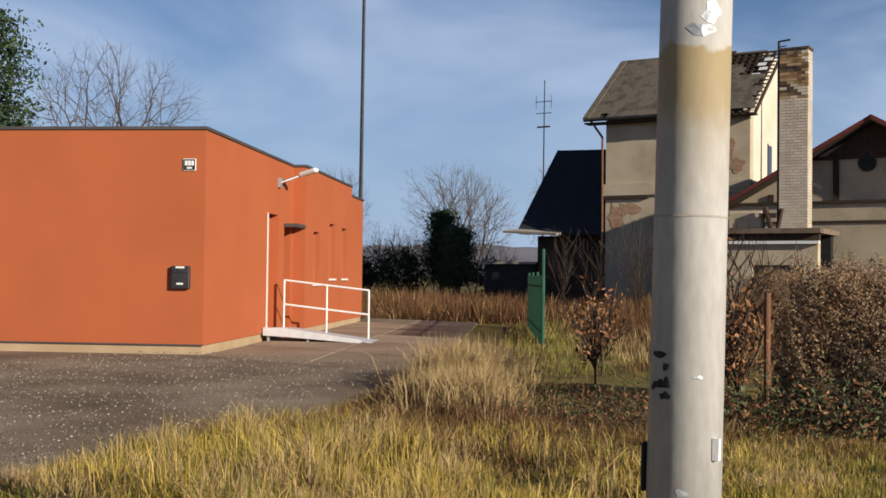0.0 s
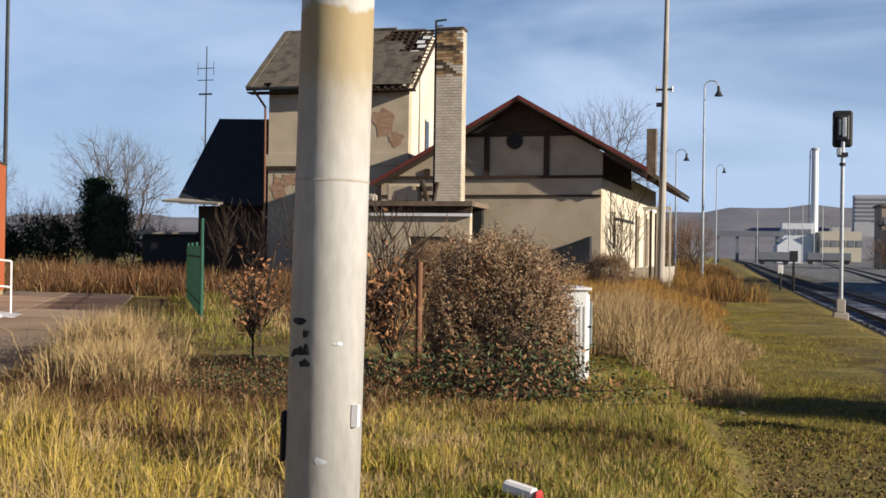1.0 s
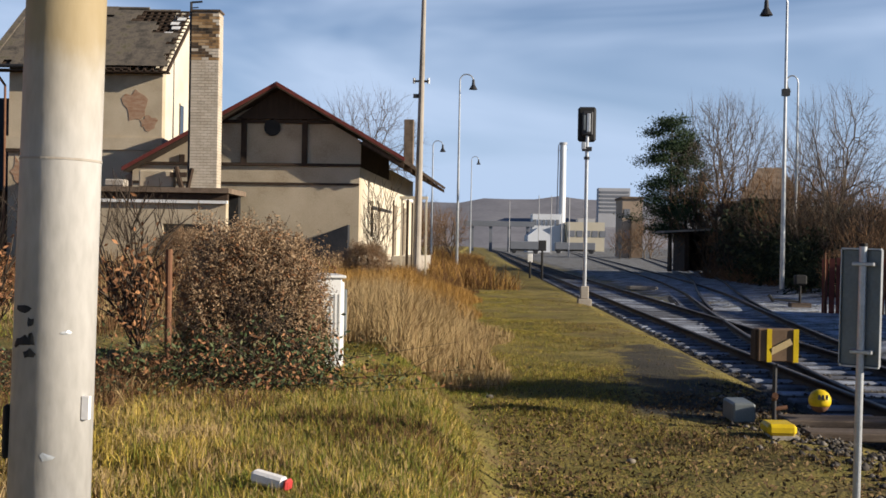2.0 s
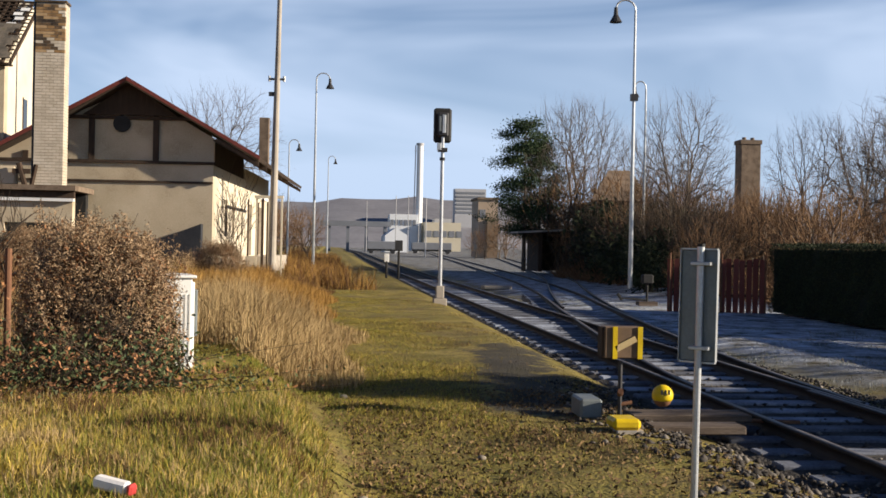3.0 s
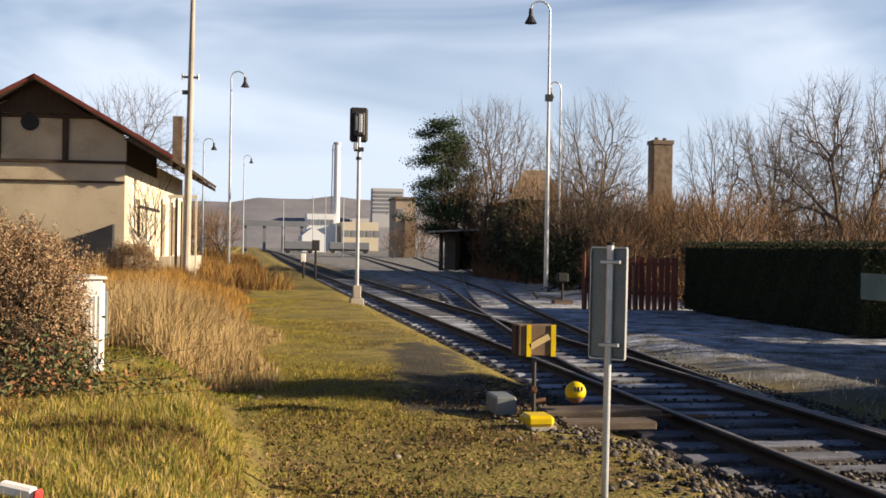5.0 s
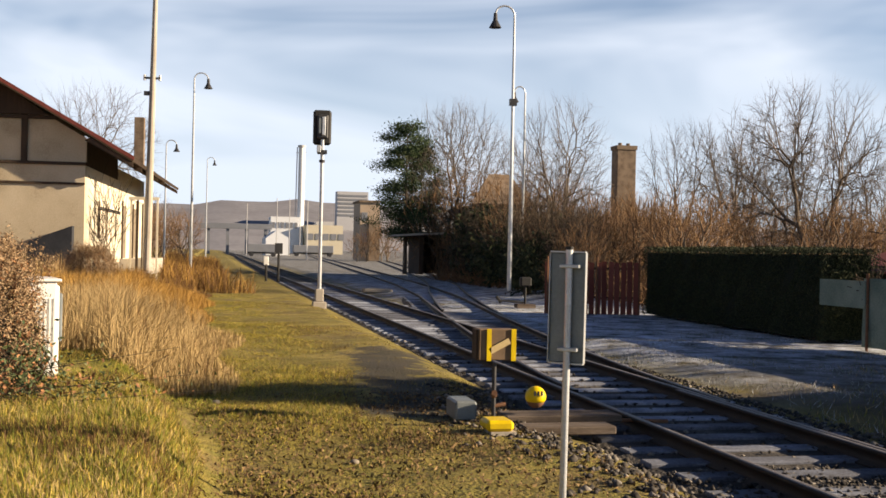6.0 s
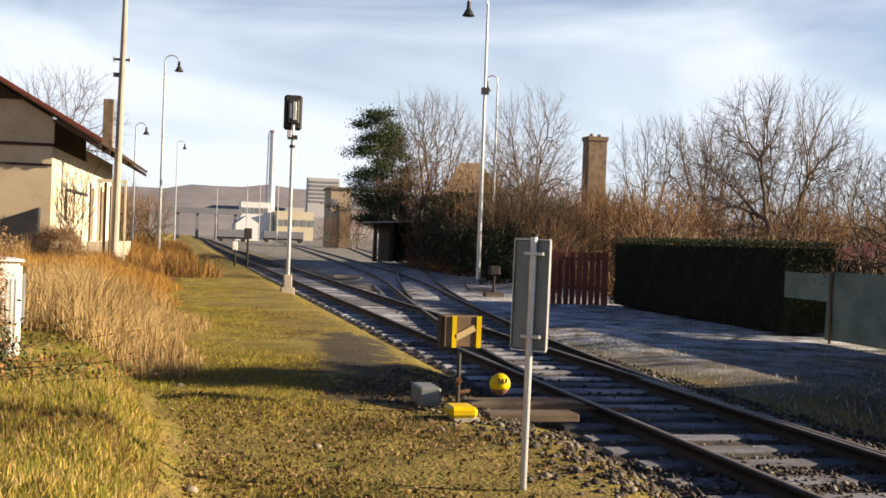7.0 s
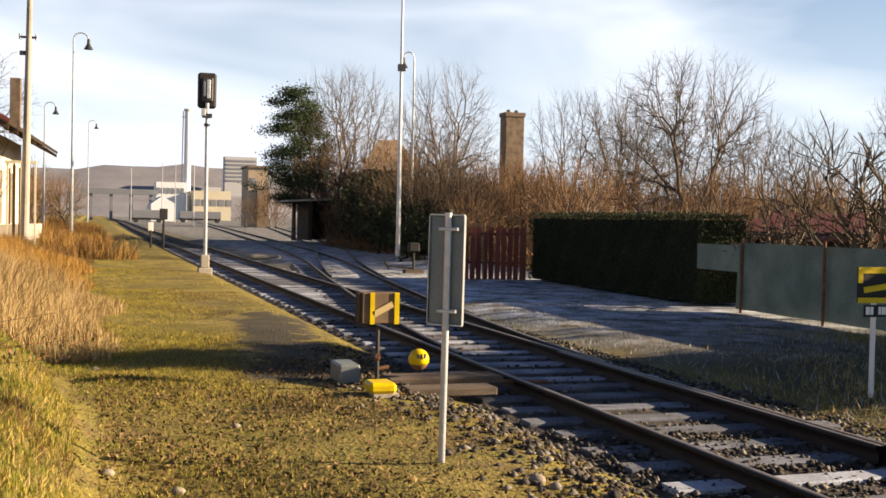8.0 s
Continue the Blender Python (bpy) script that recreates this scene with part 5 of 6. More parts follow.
    part("column", T((0, 0, -0.1), (0, 0, h), 0.09, 0.045, seg=10), M["galv"], t)
    hook = bmesh.new()
    pts = [Vector((0, 0, h))] + [Vector((bend * reach / 2 * (1 - math.cos(k)), 0, h + 0.35 * math.sin(k))) for k in np.linspace(0.3, 3.0, 7)]
    for p_, q_ in zip(pts, pts[1:]):
        tube(hook, p_, q_, 0.035, seg=8)
    part("swan_neck", hook, M["galv"], t)
    e_ = pts[-1]
    sh = bmesh.new()
    tube(sh, e_ - Vector((0, 0, 0.0)), e_ - Vector((0, 0, 0.28)), 0.07, 0.09, seg=12)
    tube(sh, e_ - Vector((0, 0, 0.28)), e_ - Vector((0, 0, 0.55)), 0.09, 0.24, seg=12)
    part("shade", sh, M["dark_metal"], t, "dark bell-shaped lamp shade")
    return t


platform_lamp(pose(-0.7, 62.1, 0.2), 10.6, 1, "tall grey platform lamp with a dark bell shade", 0.75)
platform_lamp(pose(0.0, 120, 0.2), 10.6, 1, "tall grey platform lamp with a dark bell shade", 0.75)
platform_lamp(pose(-2.95, 85, 0.2), 9.0, 1, "tall grey platform lamp with a dark bell shade", 0.75)
l2 = platform_lamp(pose(11.35, 40.7, 0.35), 10.3, -1, "tall grey platform lamp with a dark bell shade beside the hedge", 0.75)
part("fixing", B(-0.12, 0.14, -0.1, 0.1, 6.9, 7.15), M["dark_metal"], l2)
platform_lamp(pose(16.75, 57.8, 0.3), 10.0, -1, "tall grey lamp column among the far trees", 0.6)

stand = thing("points_stand", pose(10.15, 34.4, 0.0), "small black points stand with a lantern beside the far track", "points lever")
part("rod", T((0, 0, 0.0), (0, 0, 0.72), 0.04, seg=8), M["black"], stand)
part("lantern", B(-0.18, 0.18, -0.12, 0.12, 0.62, 0.92, bevel=0.04), M["black"], stand)
part("lever_arm", tube(T((-0.05, 0, 0.1), (-0.8, 0, 0.16), 0.03, seg=6), (-0.8, 0, 0.1), (-0.95, 0, 0.3), 0.05, seg=6), M["black"], stand)
part("base", B(-0.3, 0.3, -0.2, 0.2, -0.08, 0.06), M["plank"], stand)
gs = thing("ground_signal", pose(3.75, 57.5, -0.05), "low dark ground signal with a white top beside the main line", "signal")
part("rod", T((0, 0, 0), (0, 0, 1.5), 0.06, seg=8), M["black"], gs)
part("face", B(-0.2, 0.2, -0.05, 0.05, 1.45, 2.0, bevel=0.02), M["dark_metal"], gs)
part("white_disc", B(-0.75, -0.5, -0.04, 0.04, 0.85, 1.3, bevel=0.02), M["white"], gs)
part("white_disc_rod", T((-0.62, 0, 0), (-0.62, 0, 0.9), 0.06, seg=8), M["black"], gs)
cd = thing("cable_duct", pose(7.35, 47.5, -0.12), "pale concrete cable cover between the tracks", "cable cover")
part("cover", B(-0.6, 0.6, -0.5, 0.5, 0, 0.16, bevel=0.03), M["concrete"], cd)
gh = thing("far_house", pose(49.5, 49, 0.6), "grey flat-roofed house beyond the orchard", "house")
part("wall", B(0, 9, 0, 8, 0, 6.2), M["concrete"], gh)
part("upper_floor", B(2.4, 9, 0.3, 8, 6.2, 7.6), M["concrete"], gh)
part("roof", B(-0.3, 9.3, -0.3, 8.3, 7.62, 7.8), M["roof_edge"], gh)
for k in range(3):
    part("window", B(-0.03, 0.0, 1 + k * 2.3, 2.2 + k * 2.3, 4.0, 5.2), M["glass"], gh)

# ---- radio masts behind ----
rm = thing("lattice_mast", pose(-42.5, 60, 0.3), "thin dark guyed radio mast", "mast")
part("pole", T((0, 0, 0), (0.1, 0, 24), 0.14, 0.1, seg=8), M["dark_metal"], rm)
an = thing("antenna_mast", pose(-29.15, 60, 0.3), "thin antenna mast with cross arms", "antenna")
part("pole", T((0, 0, 0), (0.05, 0, 13.2), 0.07, 0.03, seg=8), M["dark_metal"], an)
for z, w in ((11.9, 0.55), (11.2, 0.5), (10.35, 0.42)):
    part("cross_arm", B(-w, w, -0.02, 0.02, z, z + (0.04 if z > 11 else 0.1)), M["dark_metal"], an)
for sx in (-0.5, 0.5):
    part("rod", T((sx, 0, 11.5), (sx, 0, 12.3), 0.015, seg=6), M["dark_metal"], an)

# ---- cabinet by the bush ----
cab = thing("relay_cabinet", Matrix.Translation((-1.26, 11.6, 0.28)) @ Matrix.Rotation(radians(14), 4, 'Z'), "white-grey ribbed steel relay cabinet on a concrete foot", "cabinet")
part("foot", B(-0.28, 0.2, -0.05, 0.8, -0.1, 0.06), M["concrete"], cab)
part("body", B(-0.26, 0.0, 0.0, 0.75, 0.06, 1.02, bevel=0.01), M["white"], cab)
for k in range(6):
    part("rib", B(-0.24 + k * 0.042, -0.222 + k * 0.042, -0.014, 0.0, 0.1, 0.86), M["white"], cab)
part("door", B(0.001, 0.03, 0.05, 0.7, 0.1, 0.98, bevel=0.006), M["white"], cab)
part("hood", B(0.03, 0.075, 0.15, 0.6, 0.42, 0.9, bevel=0.01), M["sign_back"], cab)
part("roof", B(-0.28, 0.04, -0.03, 0.78, 1.02, 1.05, bevel=0.008), M["white"], cab)

# ---- fences and hedge ----
gf = thing("green_fence", pose(0, 0, 0), "dark green steel picket fence at the yard edge", "fence")
p0, p1 = Vector((-9.67, 19.96)), Vector((-13.6, 27.2))
pk = None
for k in range(46):
    p = p0.lerp(p1, k / 45)
    z = float(ground_z(p.x, p.y))
    if k % 15 == 0:
        part("post", T((p.x, p.y, z - 0.1), (p.x, p.y, z + (1.95 if k == 0 else 1.5)), 0.035, seg=8), M["green_metal"], gf)
        continue
    if pk is None:
        pk = part("picket", B(-0.035, 0.035, -0.035, 0.035, 0.06, 1.42), M["green_metal"], gf)
        o = pk
    else:
        o = new("picket", pk.data)
        o.parent = gf
    o.location = (p.x, p.y, z)
for h in (0.3, 1.2):
    part("rail", T((p0.x, p0.y, 0.33 + h), (p1.x, p1.y, 0.3 + h), 0.02, seg=6), M["green_metal"], gf)
hedge = thing("clipped_hedge", pose(0, 0, 0), "dark clipped thuja hedge, tall and square, in shade", "hedge")
HX0, HX1, HY0, HY1, HT = 12.6, 13.9, 21.0, 30.6, 1.86
part("core", B(HX0 + 0.12, HX1 - 0.1, HY0 + 0.1, HY1, 0, HT - 0.08), M["hedge_core_shade"], hedge)
n = 70000
face = rng.choice(4, n, p=[0.55, 0.22, 0.11, 0.12])
yy, zz, xx = rng.uniform(HY0, HY1, n), rng.uniform(0, HT, n), rng.uniform(HX0, HX1, n)
bulge = 0.05 * np.sin(yy * 2.3) * np.sin(zz * 3.1 + yy) + 0.04 * np.sin(yy * 5.7 + zz * 4)
px = np.where(face == 0, HX0 + 0.06 + bulge, np.where(face == 3, HX1 + bulge, xx))
pz_ = np.where(face == 1, HT + 0.02 + 0.03 * np.sin(yy * 4) + 0.02 * np.sin(yy * 11 + xx * 5), zz)
py = np.where(face == 2, HY0 + 0.05 + bulge, yy)
leaves("foliage", np.stack([px, py, pz_], 1) + rng.normal(0, 0.022, (n, 3)), 0.023, M["hedge"], hedge)
rf = thing("board_fence", pose(0, 0, 0), "red-brown vertical board fence behind the track", "fence")
bdm = None
FA, FB = Vector((12.55, 30.75)), Vector((9.85, 31.35))
fdir = (FB - FA).normalized()
fturn = math.atan2(fdir.y, fdir.x)
for k in range(15):
    p = FA + fdir * (0.1 + k * 0.185)
    if bdm is None:
        bdm = part("board", B(-0.072, 0.072, -0.012, 0.012, 0, 1.55), M["red_fence"], rf)
        o = bdm
    else:
        o = new("board", bdm.data)
        o.parent = rf
    o.location = (p.x, p.y, float(ground_z(p.x, p.y)) - 0.02 + 0.02 * math.sin(k * 1.7))
    o.rotation_euler = (0, 0.012 * math.sin(k * 2.9), fturn)
for k in (0.02, 1.25, 2.7):
    p = FA + fdir * k + Vector((-fdir.y, fdir.x)) * 0.06
    part("post", T((p.x, p.y, -0.1), (p.x, p.y, 1.62), 0.03, seg=8), M["rust"], rf)
for z in (0.4, 1.25):
    part("rail", box(bmesh.new(), 0, 2.75, -0.045, -0.014, z, z + 0.06, m=Matrix.Translation((FA.x, FA.y, 0)) @ Matrix.Rotation(fturn, 4, 'Z')), M["timber"], rf)
nf = thing("netted_fence", pose(0, 0, 0), "wire fence hung with faded green shade netting", "fence")
ys_ = np.arange(4.0, 19.6, 0.25)
zs_ = np.linspace(0.0, 1.33, 6)
YY, ZZ = np.meshgrid(ys_, zs_)
XX = 12.62 + 0.03 * np.sin(YY * 3.1 + ZZ) + 0.02 * np.sin(YY * 7 + ZZ * 3)
II = np.arange(YY.size).reshape(YY.shape)
FF = np.stack([II[:-1, :-1], II[:-1, 1:], II[1:, 1:], II[1:, :-1]], -1).reshape(-1, 4)
net = soup("netting", np.stack([XX, YY, ZZ], -1).reshape(-1, 3), FF, M["green_mesh"], nf)
for y in (19.3, 16.7, 14.1, 11.5, 8.9, 6.3):
    part("post", T((12.56, y, -0.1), (12.56, y, 1.42), 0.028, seg=8), M["rust"], nf)
part("upper_net", B(12.5, 12.53, 19.3, 20.9, 0.75, 1.28), M["green_mesh"], nf)
rs = thing("garden_shed", pose(16.2, 24.0, 0), "low garden shed with a red sheet roof behind the fence", "shed")
part("wall", B(0, 4.5, -4, 2.5, 0, 1.55), M["timber"], rs)
part("roof", poly(bmesh.new(), [(-0.3, -4.3, 1.42), (-0.3, 2.8, 1.42), (2.3, 2.8, 2.05), (2.3, -4.3, 2.05)], -0.06), M["red_roof"], rs)

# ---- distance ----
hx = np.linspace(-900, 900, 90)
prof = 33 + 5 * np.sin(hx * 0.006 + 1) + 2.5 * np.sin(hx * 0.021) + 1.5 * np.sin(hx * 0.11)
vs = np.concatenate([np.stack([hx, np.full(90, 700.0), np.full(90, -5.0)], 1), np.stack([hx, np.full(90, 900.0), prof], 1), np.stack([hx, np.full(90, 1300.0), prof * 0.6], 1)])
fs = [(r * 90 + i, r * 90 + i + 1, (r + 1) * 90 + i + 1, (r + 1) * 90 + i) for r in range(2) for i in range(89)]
tagged(soup("backdrop", vs, fs, M["hill"]), "wooded ridge on the horizon, haze in its colour", "hill", kind="structure")
st = thing("factory_stack", pose(32.6, 400, 0), "tall white factory stack with a lattice ladder", "chimney")
part("shaft", T((0, 0, 0), (0, 0, 38), 1.25, 1.1, seg=16), M["factory"], st)
part("rim", T((0, 0, 38), (0, 0, 38.8), 1.4, seg=16), M["far_grey"], st)
part("ladder", tube(T((-2.0, 0, 0), (-1.6, 0, 38), 0.18, seg=6), (-2.0, 0, 36), (1.6, 0, 36.3), 0.15, seg=6), M["far_grey"], st)
fac = thing("factory", pose(24, 398, 0), "white factory halls at the end of the line", "factory")
part("hall", B(-2, 8, 0, 14, 0, 13), M["factory"], fac)
part("hall", B(10, 23, -6, 10, 0, 10.2), M["cream"], fac)
part("roof_plant", B(14, 20, -2, 6, 10.2, 11.6), M["far_grey"], fac)
ls = thing("loading_shed", pose(14.4, 280, 0), "white gabled loading shed in the far yard", "shed")
part("body", poly(bmesh.new(), [(0, 0, 0), (5.6, 0, 0), (5.6, 0, 4.4), (2.6, 0, 6.2), (0, 0, 4.2)], 20), M["factory"], ls)
for k in range(5):
    part("window_band", B(10.6 + k * 2.7, 12.6 + k * 2.7, -6.15, -6.0, 5, 7.2), M["far_dark"], fac)
for k in range(6):
    part("window_band", B(-1.6 + k * 1.6, -0.6 + k * 1.6, -0.15, 0, 9, 11), M["far_dark"], fac)
blk = thing("panel_block", pose(101.5, 793, 28), "grey panel-built apartment block on the ridge", "apartment block")
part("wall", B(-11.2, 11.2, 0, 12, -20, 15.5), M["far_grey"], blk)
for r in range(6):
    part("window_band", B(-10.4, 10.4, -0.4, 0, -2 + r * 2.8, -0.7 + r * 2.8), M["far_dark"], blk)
br = thing("footbridge", pose(2, 300, 0), "grey girder bridge across the line", "bridge")
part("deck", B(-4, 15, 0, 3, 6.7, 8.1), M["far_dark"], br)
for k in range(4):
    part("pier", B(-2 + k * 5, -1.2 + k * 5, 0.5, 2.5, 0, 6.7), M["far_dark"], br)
for k, (x, y, w, h, mt) in enumerate(((8, 225, 6, 1.6, "far_dark"), (19, 250, 9, 1.6, "far_dark"), (31, 235, 5, 2.2, "blue"), (27, 200, 4, 1.4, "far_dark"))):
    wg = thing("goods_wagon", pose(x, y, 0), ("dark flat", "dark", "faded blue", "dark low")[k] + " goods wagon standing in the far yard", "wagon", "far wagons")
    part("body", B(0, w, 0, 2.8, 0.9, 0.9 + h, bevel=0.08), M[mt], wg)
    part("chassis", B(0.1, w - 0.1, 0.2, 2.6, 0.55, 0.88), M["black"], wg)
    for q in (0.8, w - 0.8):
        part("wheelset", T((q, 0.1, 0.45), (q, 2.7, 0.45), 0.44, seg=12), M["dark_metal"], wg)
for k, (x, y, h) in enumerate(((14, 230, 12), (18, 250, 13), (22, 270, 11), (9, 260, 12), (15, 170, 9))):
    q = thing("yard_mast", pose(x, y, 0), "thin grey mast in the far yard", "mast", "far masts")
    part("pole", T((0, 0, 0), (0, 0, h), 0.12, 0.08, seg=6), M["far_grey"], q)
hut = thing("platform_hut", pose(13.9, 72.5, 0.15), "low dark hut with a pale flat roof", "hut")
# walls coloured dark to stand in for shade behind the open front
part("back_wall", B(0, 3.6, 3.6, 4, 0, 2.7), M["timber"], hut)
part("side_wall", B(0, 0.3, 0, 3.58, 0, 2.7), M["timber"], hut)
part("side_wall", B(3.3, 3.6, 0, 3.58, 0, 2.7), M["timber"], hut)
part("post", T((1.8, 0.05, 0), (1.8, 0.05, 2.7), 0.06, seg=8), M["timber"], hut)
part("roof", poly(bmesh.new(), [(-1.5, -0.8, 2.62), (3.9, -0.8, 2.95), (3.9, 4.3, 2.95), (-1.5, 4.3, 2.62)], 0.12), M["concrete"], hut)
hc = thing("far_house", pose(24.2, 178.5, 0), "beige house with reddish brick corner beyond the pines", "house")
part("wall", B(0, 3.2, 0, 8, 0, 9.4), M["far_beige"], hc)
part("gable_wall", B(1.4, 3.2, -0.6, -0.01, 0, 6.2), M["dull_brick"], hc)
part("roof", B(-0.2, 3.4, -0.3, 8.2, 9.42, 9.75), M["dull_brick"], hc)
for z in (3.0, 6.4):
    part("window", B(0.3, 1.2, -0.06, -0.005, z, z + 1.4), M["far_dark"], hc)
hb = thing("far_house", pose(17.2, 70, 0.9), "house with a weathered brown tiled roof among the trees", "house")
part("wall", B(0, 3, 0, 7, 0, 3.9), M["stucco"], hb)
part("roof", poly(bmesh.new(), [(-0.5, -0.5, 3.8), (3.5, -0.5, 3.8), (3.1, 3.5, 6.0), (1.6, 3.5, 6.0)], -0.15), M["dull_brick"], hb)
bc = thing("brick_stack", pose(28.6, 74.7, 1), "square brick chimney stack rising over the brush", "chimney")
part("shaft", B(-0.1, 1.3, 0, 1.2, 0, 8.2, bevel=0.03), M["dull_brick"], bc)
part("pot", T((0.3, 0.6, 8.5), (0.3, 0.6, 8.72), 0.14, seg=10), M["dull_brick"], bc)
part("pot", T((0.9, 0.6, 8.5), (0.9, 0.6, 8.7), 0.14, seg=10), M["dull_brick"], bc)
part("cap", B(-0.16, 1.36, -0.06, 1.26, 8.2, 8.5), M["dull_brick"], bc)

# ---- trees and brush ----
def place(t, x, y, s=1.0, turn=0.0, label=None):
    o = copy_thing(t, pose(x, y, float(ground_z(x, y)) - 0.05, 0, 0, turn) @ Matrix.Diagonal((s, s, s, 1)))
    if label:
        o["label"] = label
    return o


GREY = "bare grey-brown deciduous tree with fine twigs"
full_tree("deciduous_tree", 29, 8.6, pose(22.7, 39.2, 0.2), "large bare spreading tree behind the hedge", tips=9000, base=0.14, wide=0.40, tall=0.44, centre=0.56, tip_r=0.0042)
t1 = full_tree("deciduous_tree", 11, 9.0, pose(25.5, 50.0, 0.3), GREY, tips=2600, base=0.2, wide=0.36, tall=0.40, centre=0.6, tip_r=0.005)
t2 = full_tree("deciduous_tree", 5, 10.4, pose(18.6, 57.2, 0.3), GREY, tips=2800, base=0.16, wide=0.32, tall=0.42, centre=0.58, tip_r=0.005)
t3 = full_tree("deciduous_tree", 23, 14.0, pose(-44.7, 40.5, 0.2), "bare rounded tree behind the orange building", tips=2600, base=0.25, wide=0.40, tall=0.36, centre=0.64, tip_r=0.007)
s1 = full_tree("brown_shrub", 31, 4.0, pose(15.2, 33, 0.2), "brown leafless shrub behind the fence", "shrub", "twig_brown", tips=600, base=0.04, wide=0.42, tall=0.5, centre=0.5, fork=0.33, tip_r=0.0066, shell=3.0)
s2 = full_tree("dark_shrub", 37, 4.5, pose(-33, 52, 0.2), "dark leafless shrub in the back hedge", "shrub", "twig_dark", tips=420, base=0.04, wide=0.45, tall=0.5, centre=0.5, fork=0.33, tip_r=0.005, shell=3.0)
for x, y, s, a0, t in ((17.1, 78, 1.28, 40, t2), (15.6, 74, 1.05, 80, t1), (19.2, 82, 1.3, 170, t2), (20.5, 63, 0.95, 130, t1), (27, 47, 0.8, 200, t2), (30, 41, 0.75, 75, t1), (26, 58, 0.9, 310, t2), (33, 66, 0.95, 20, t2),
                       (38, 75, 1.0, 90, t1), (36, 55, 0.85, 160, t2), (42, 62, 0.9, 250, t1), (24, 84, 1.05, 15, t2), (29, 34, 0.7, 33, t2),
                       (-8.6, 90, 1.05, 0, t3), (-35, 62, 0.95, 70, t1), (-31, 68, 0.95, 190, t2), (-39, 66, 0.7, 260, t3), (-25.5, 72, 0.95, 45, t1), (-23.5, 64, 0.9, 10, t1), (-46, 62, 0.9, 300, t2),
                       (-13, 118, 1.0, 120, t2), (-6, 130, 0.9, 220, t1), (-9, 150, 1.0, 30, t1)):
    place(t, x, y, s, a0, GREY)
g = np.random.default_rng(3)
for k in range(78):
    x, y = g.uniform(14.8, 36), g.uniform(27.5, 66)
    place(s1, x, y, g.uniform(0.75, 1.25) * (0.75 if y < 36 else 1.08), g.uniform(0, 360))
# dark shrub copies put the undergrowth's shade into the twig colour
for k in range(18):
    place(s2, g.uniform(14.5, 16.4), g.uniform(41, 60), g.uniform(0.6, 1.0), g.uniform(0, 360), "leafless undergrowth beside the far track, coloured dark for shade")
for x, y, s in ((22.4, 168, 1.3), (24.2, 169, 1.5), (26.0, 168, 1.6), (27.6, 170, 1.9), (26.2, 70, 1.5), (27.6, 69, 1.35), (28.8, 71, 1.5), (24.6, 72, 1.7), (30.2, 72.5, 1.6), (22.5, 70, 1.6), (15.4, 73, 1.9), (16.9, 71.5, 2.1), (18.4, 69, 1.9), (19.6, 63, 1.7), (21.2, 61, 1.6), (20.4, 66, 1.9), (12.5, 37.8, 0.55), (13.0, 36.2, 0.65), (13.4, 38.6, 0.8)):
    place(s1, x, y, s, x * 97)
for k in range(10):
    place(s1, g.uniform(23, 32), g.uniform(22, 30), g.uniform(0.6, 0.95), g.uniform(0, 360))
# more dark copies, shade again carried by the twig colour
for k in range(26):
    place(s2, g.uniform(13.8, 18.5), g.uniform(44, 66), g.uniform(0.7, 1.25), g.uniform(0, 360), "leafless undergrowth beside the far track, coloured dark for shade")
for k in range(34):
    x = g.uniform(-46, -22)
    place(s2, x, g.uniform(50, 58) + (6 if x > -27 else 0), g.uniform(0.7, 1.2), g.uniform(0, 360))
for k in range(14):
    place(s1, g.uniform(-6, -1.5), g.uniform(60, 120), g.uniform(0.9, 1.6), g.uniform(0, 360), "brown brush along the line past the shed")
# fruit trees just behind the netted fence
f1 = bare_tree("fruit_tree", 77, 3.9, pose(14.3, 17.6, 0.0), "pruned bare fruit tree with knobbly limbs", "tree", "twig_dark", levels=4, kids=3, spread=0.7, shrink=0.62, r=0.13, start=0.2, upward=0.4, limbs=6, fine=0.013)
for x, y, s, a0 in ((14.0, 20.2, 0.78, 140), (15.6, 14.0, 0.95, 240)):
    place(f1, x, y, s, a0, "pruned bare fruit tree with knobbly limbs")


def conifer(name, m, h, label, seed, whorls=14, width=2.4, sparse=0.0, flat=False, green="needle"):
    g = np.random.default_rng(seed)
    t = thing(name, m, label, "tree")
    part("trunk", T((0, 0, 0), (0, 0, h * 0.95), 0.16, 0.03, seg=8), M["bark"], t)
    seg_, pts = [], []
    for i in range(whorls):
        z = h * (0.25 + 0.72 * i / whorls)
        L = width * ((1 - 0.75 * i / whorls) if not flat else (0.35 + 0.6 * abs(math.sin(i * 1.7))) * (1.1 - 0.75 * i / whorls)) * g.uniform(0.6, 1.2)
        for a0 in g.uniform(0, 6.28, 5):
            if g.random() < sparse:
                continue
            e_ = np.array([math.cos(a0) * L, math.sin(a0) * L, z + L * 0.12 + g.normal(0, 0.15)])
            seg_.append((0, 0, z, *e_))
            nl = 420 if flat else 200
            c = g.normal(0, 1, (nl, 3)) * (np.array([0.38, 0.38, 0.20]) if flat else np.array([0.36, 0.36, 0.13]))
            k = g.uniform(0.5 if flat else 0.35, 1.0, (nl, 1))
            pts.append(np.array([0, 0, z]) * (1 - k) + e_ * k + c)
    s_ = np.array(seg_)
    prisms(s_[:, :3], s_[:, 3:], np.full(len(s_), 0.04), np.full(len(s_), 0.012), "limb_work", M["bark"], t)
    leaves("needle_cover", np.concatenate(pts), 0.07 if flat else 0.07, M[green], t)
    return t


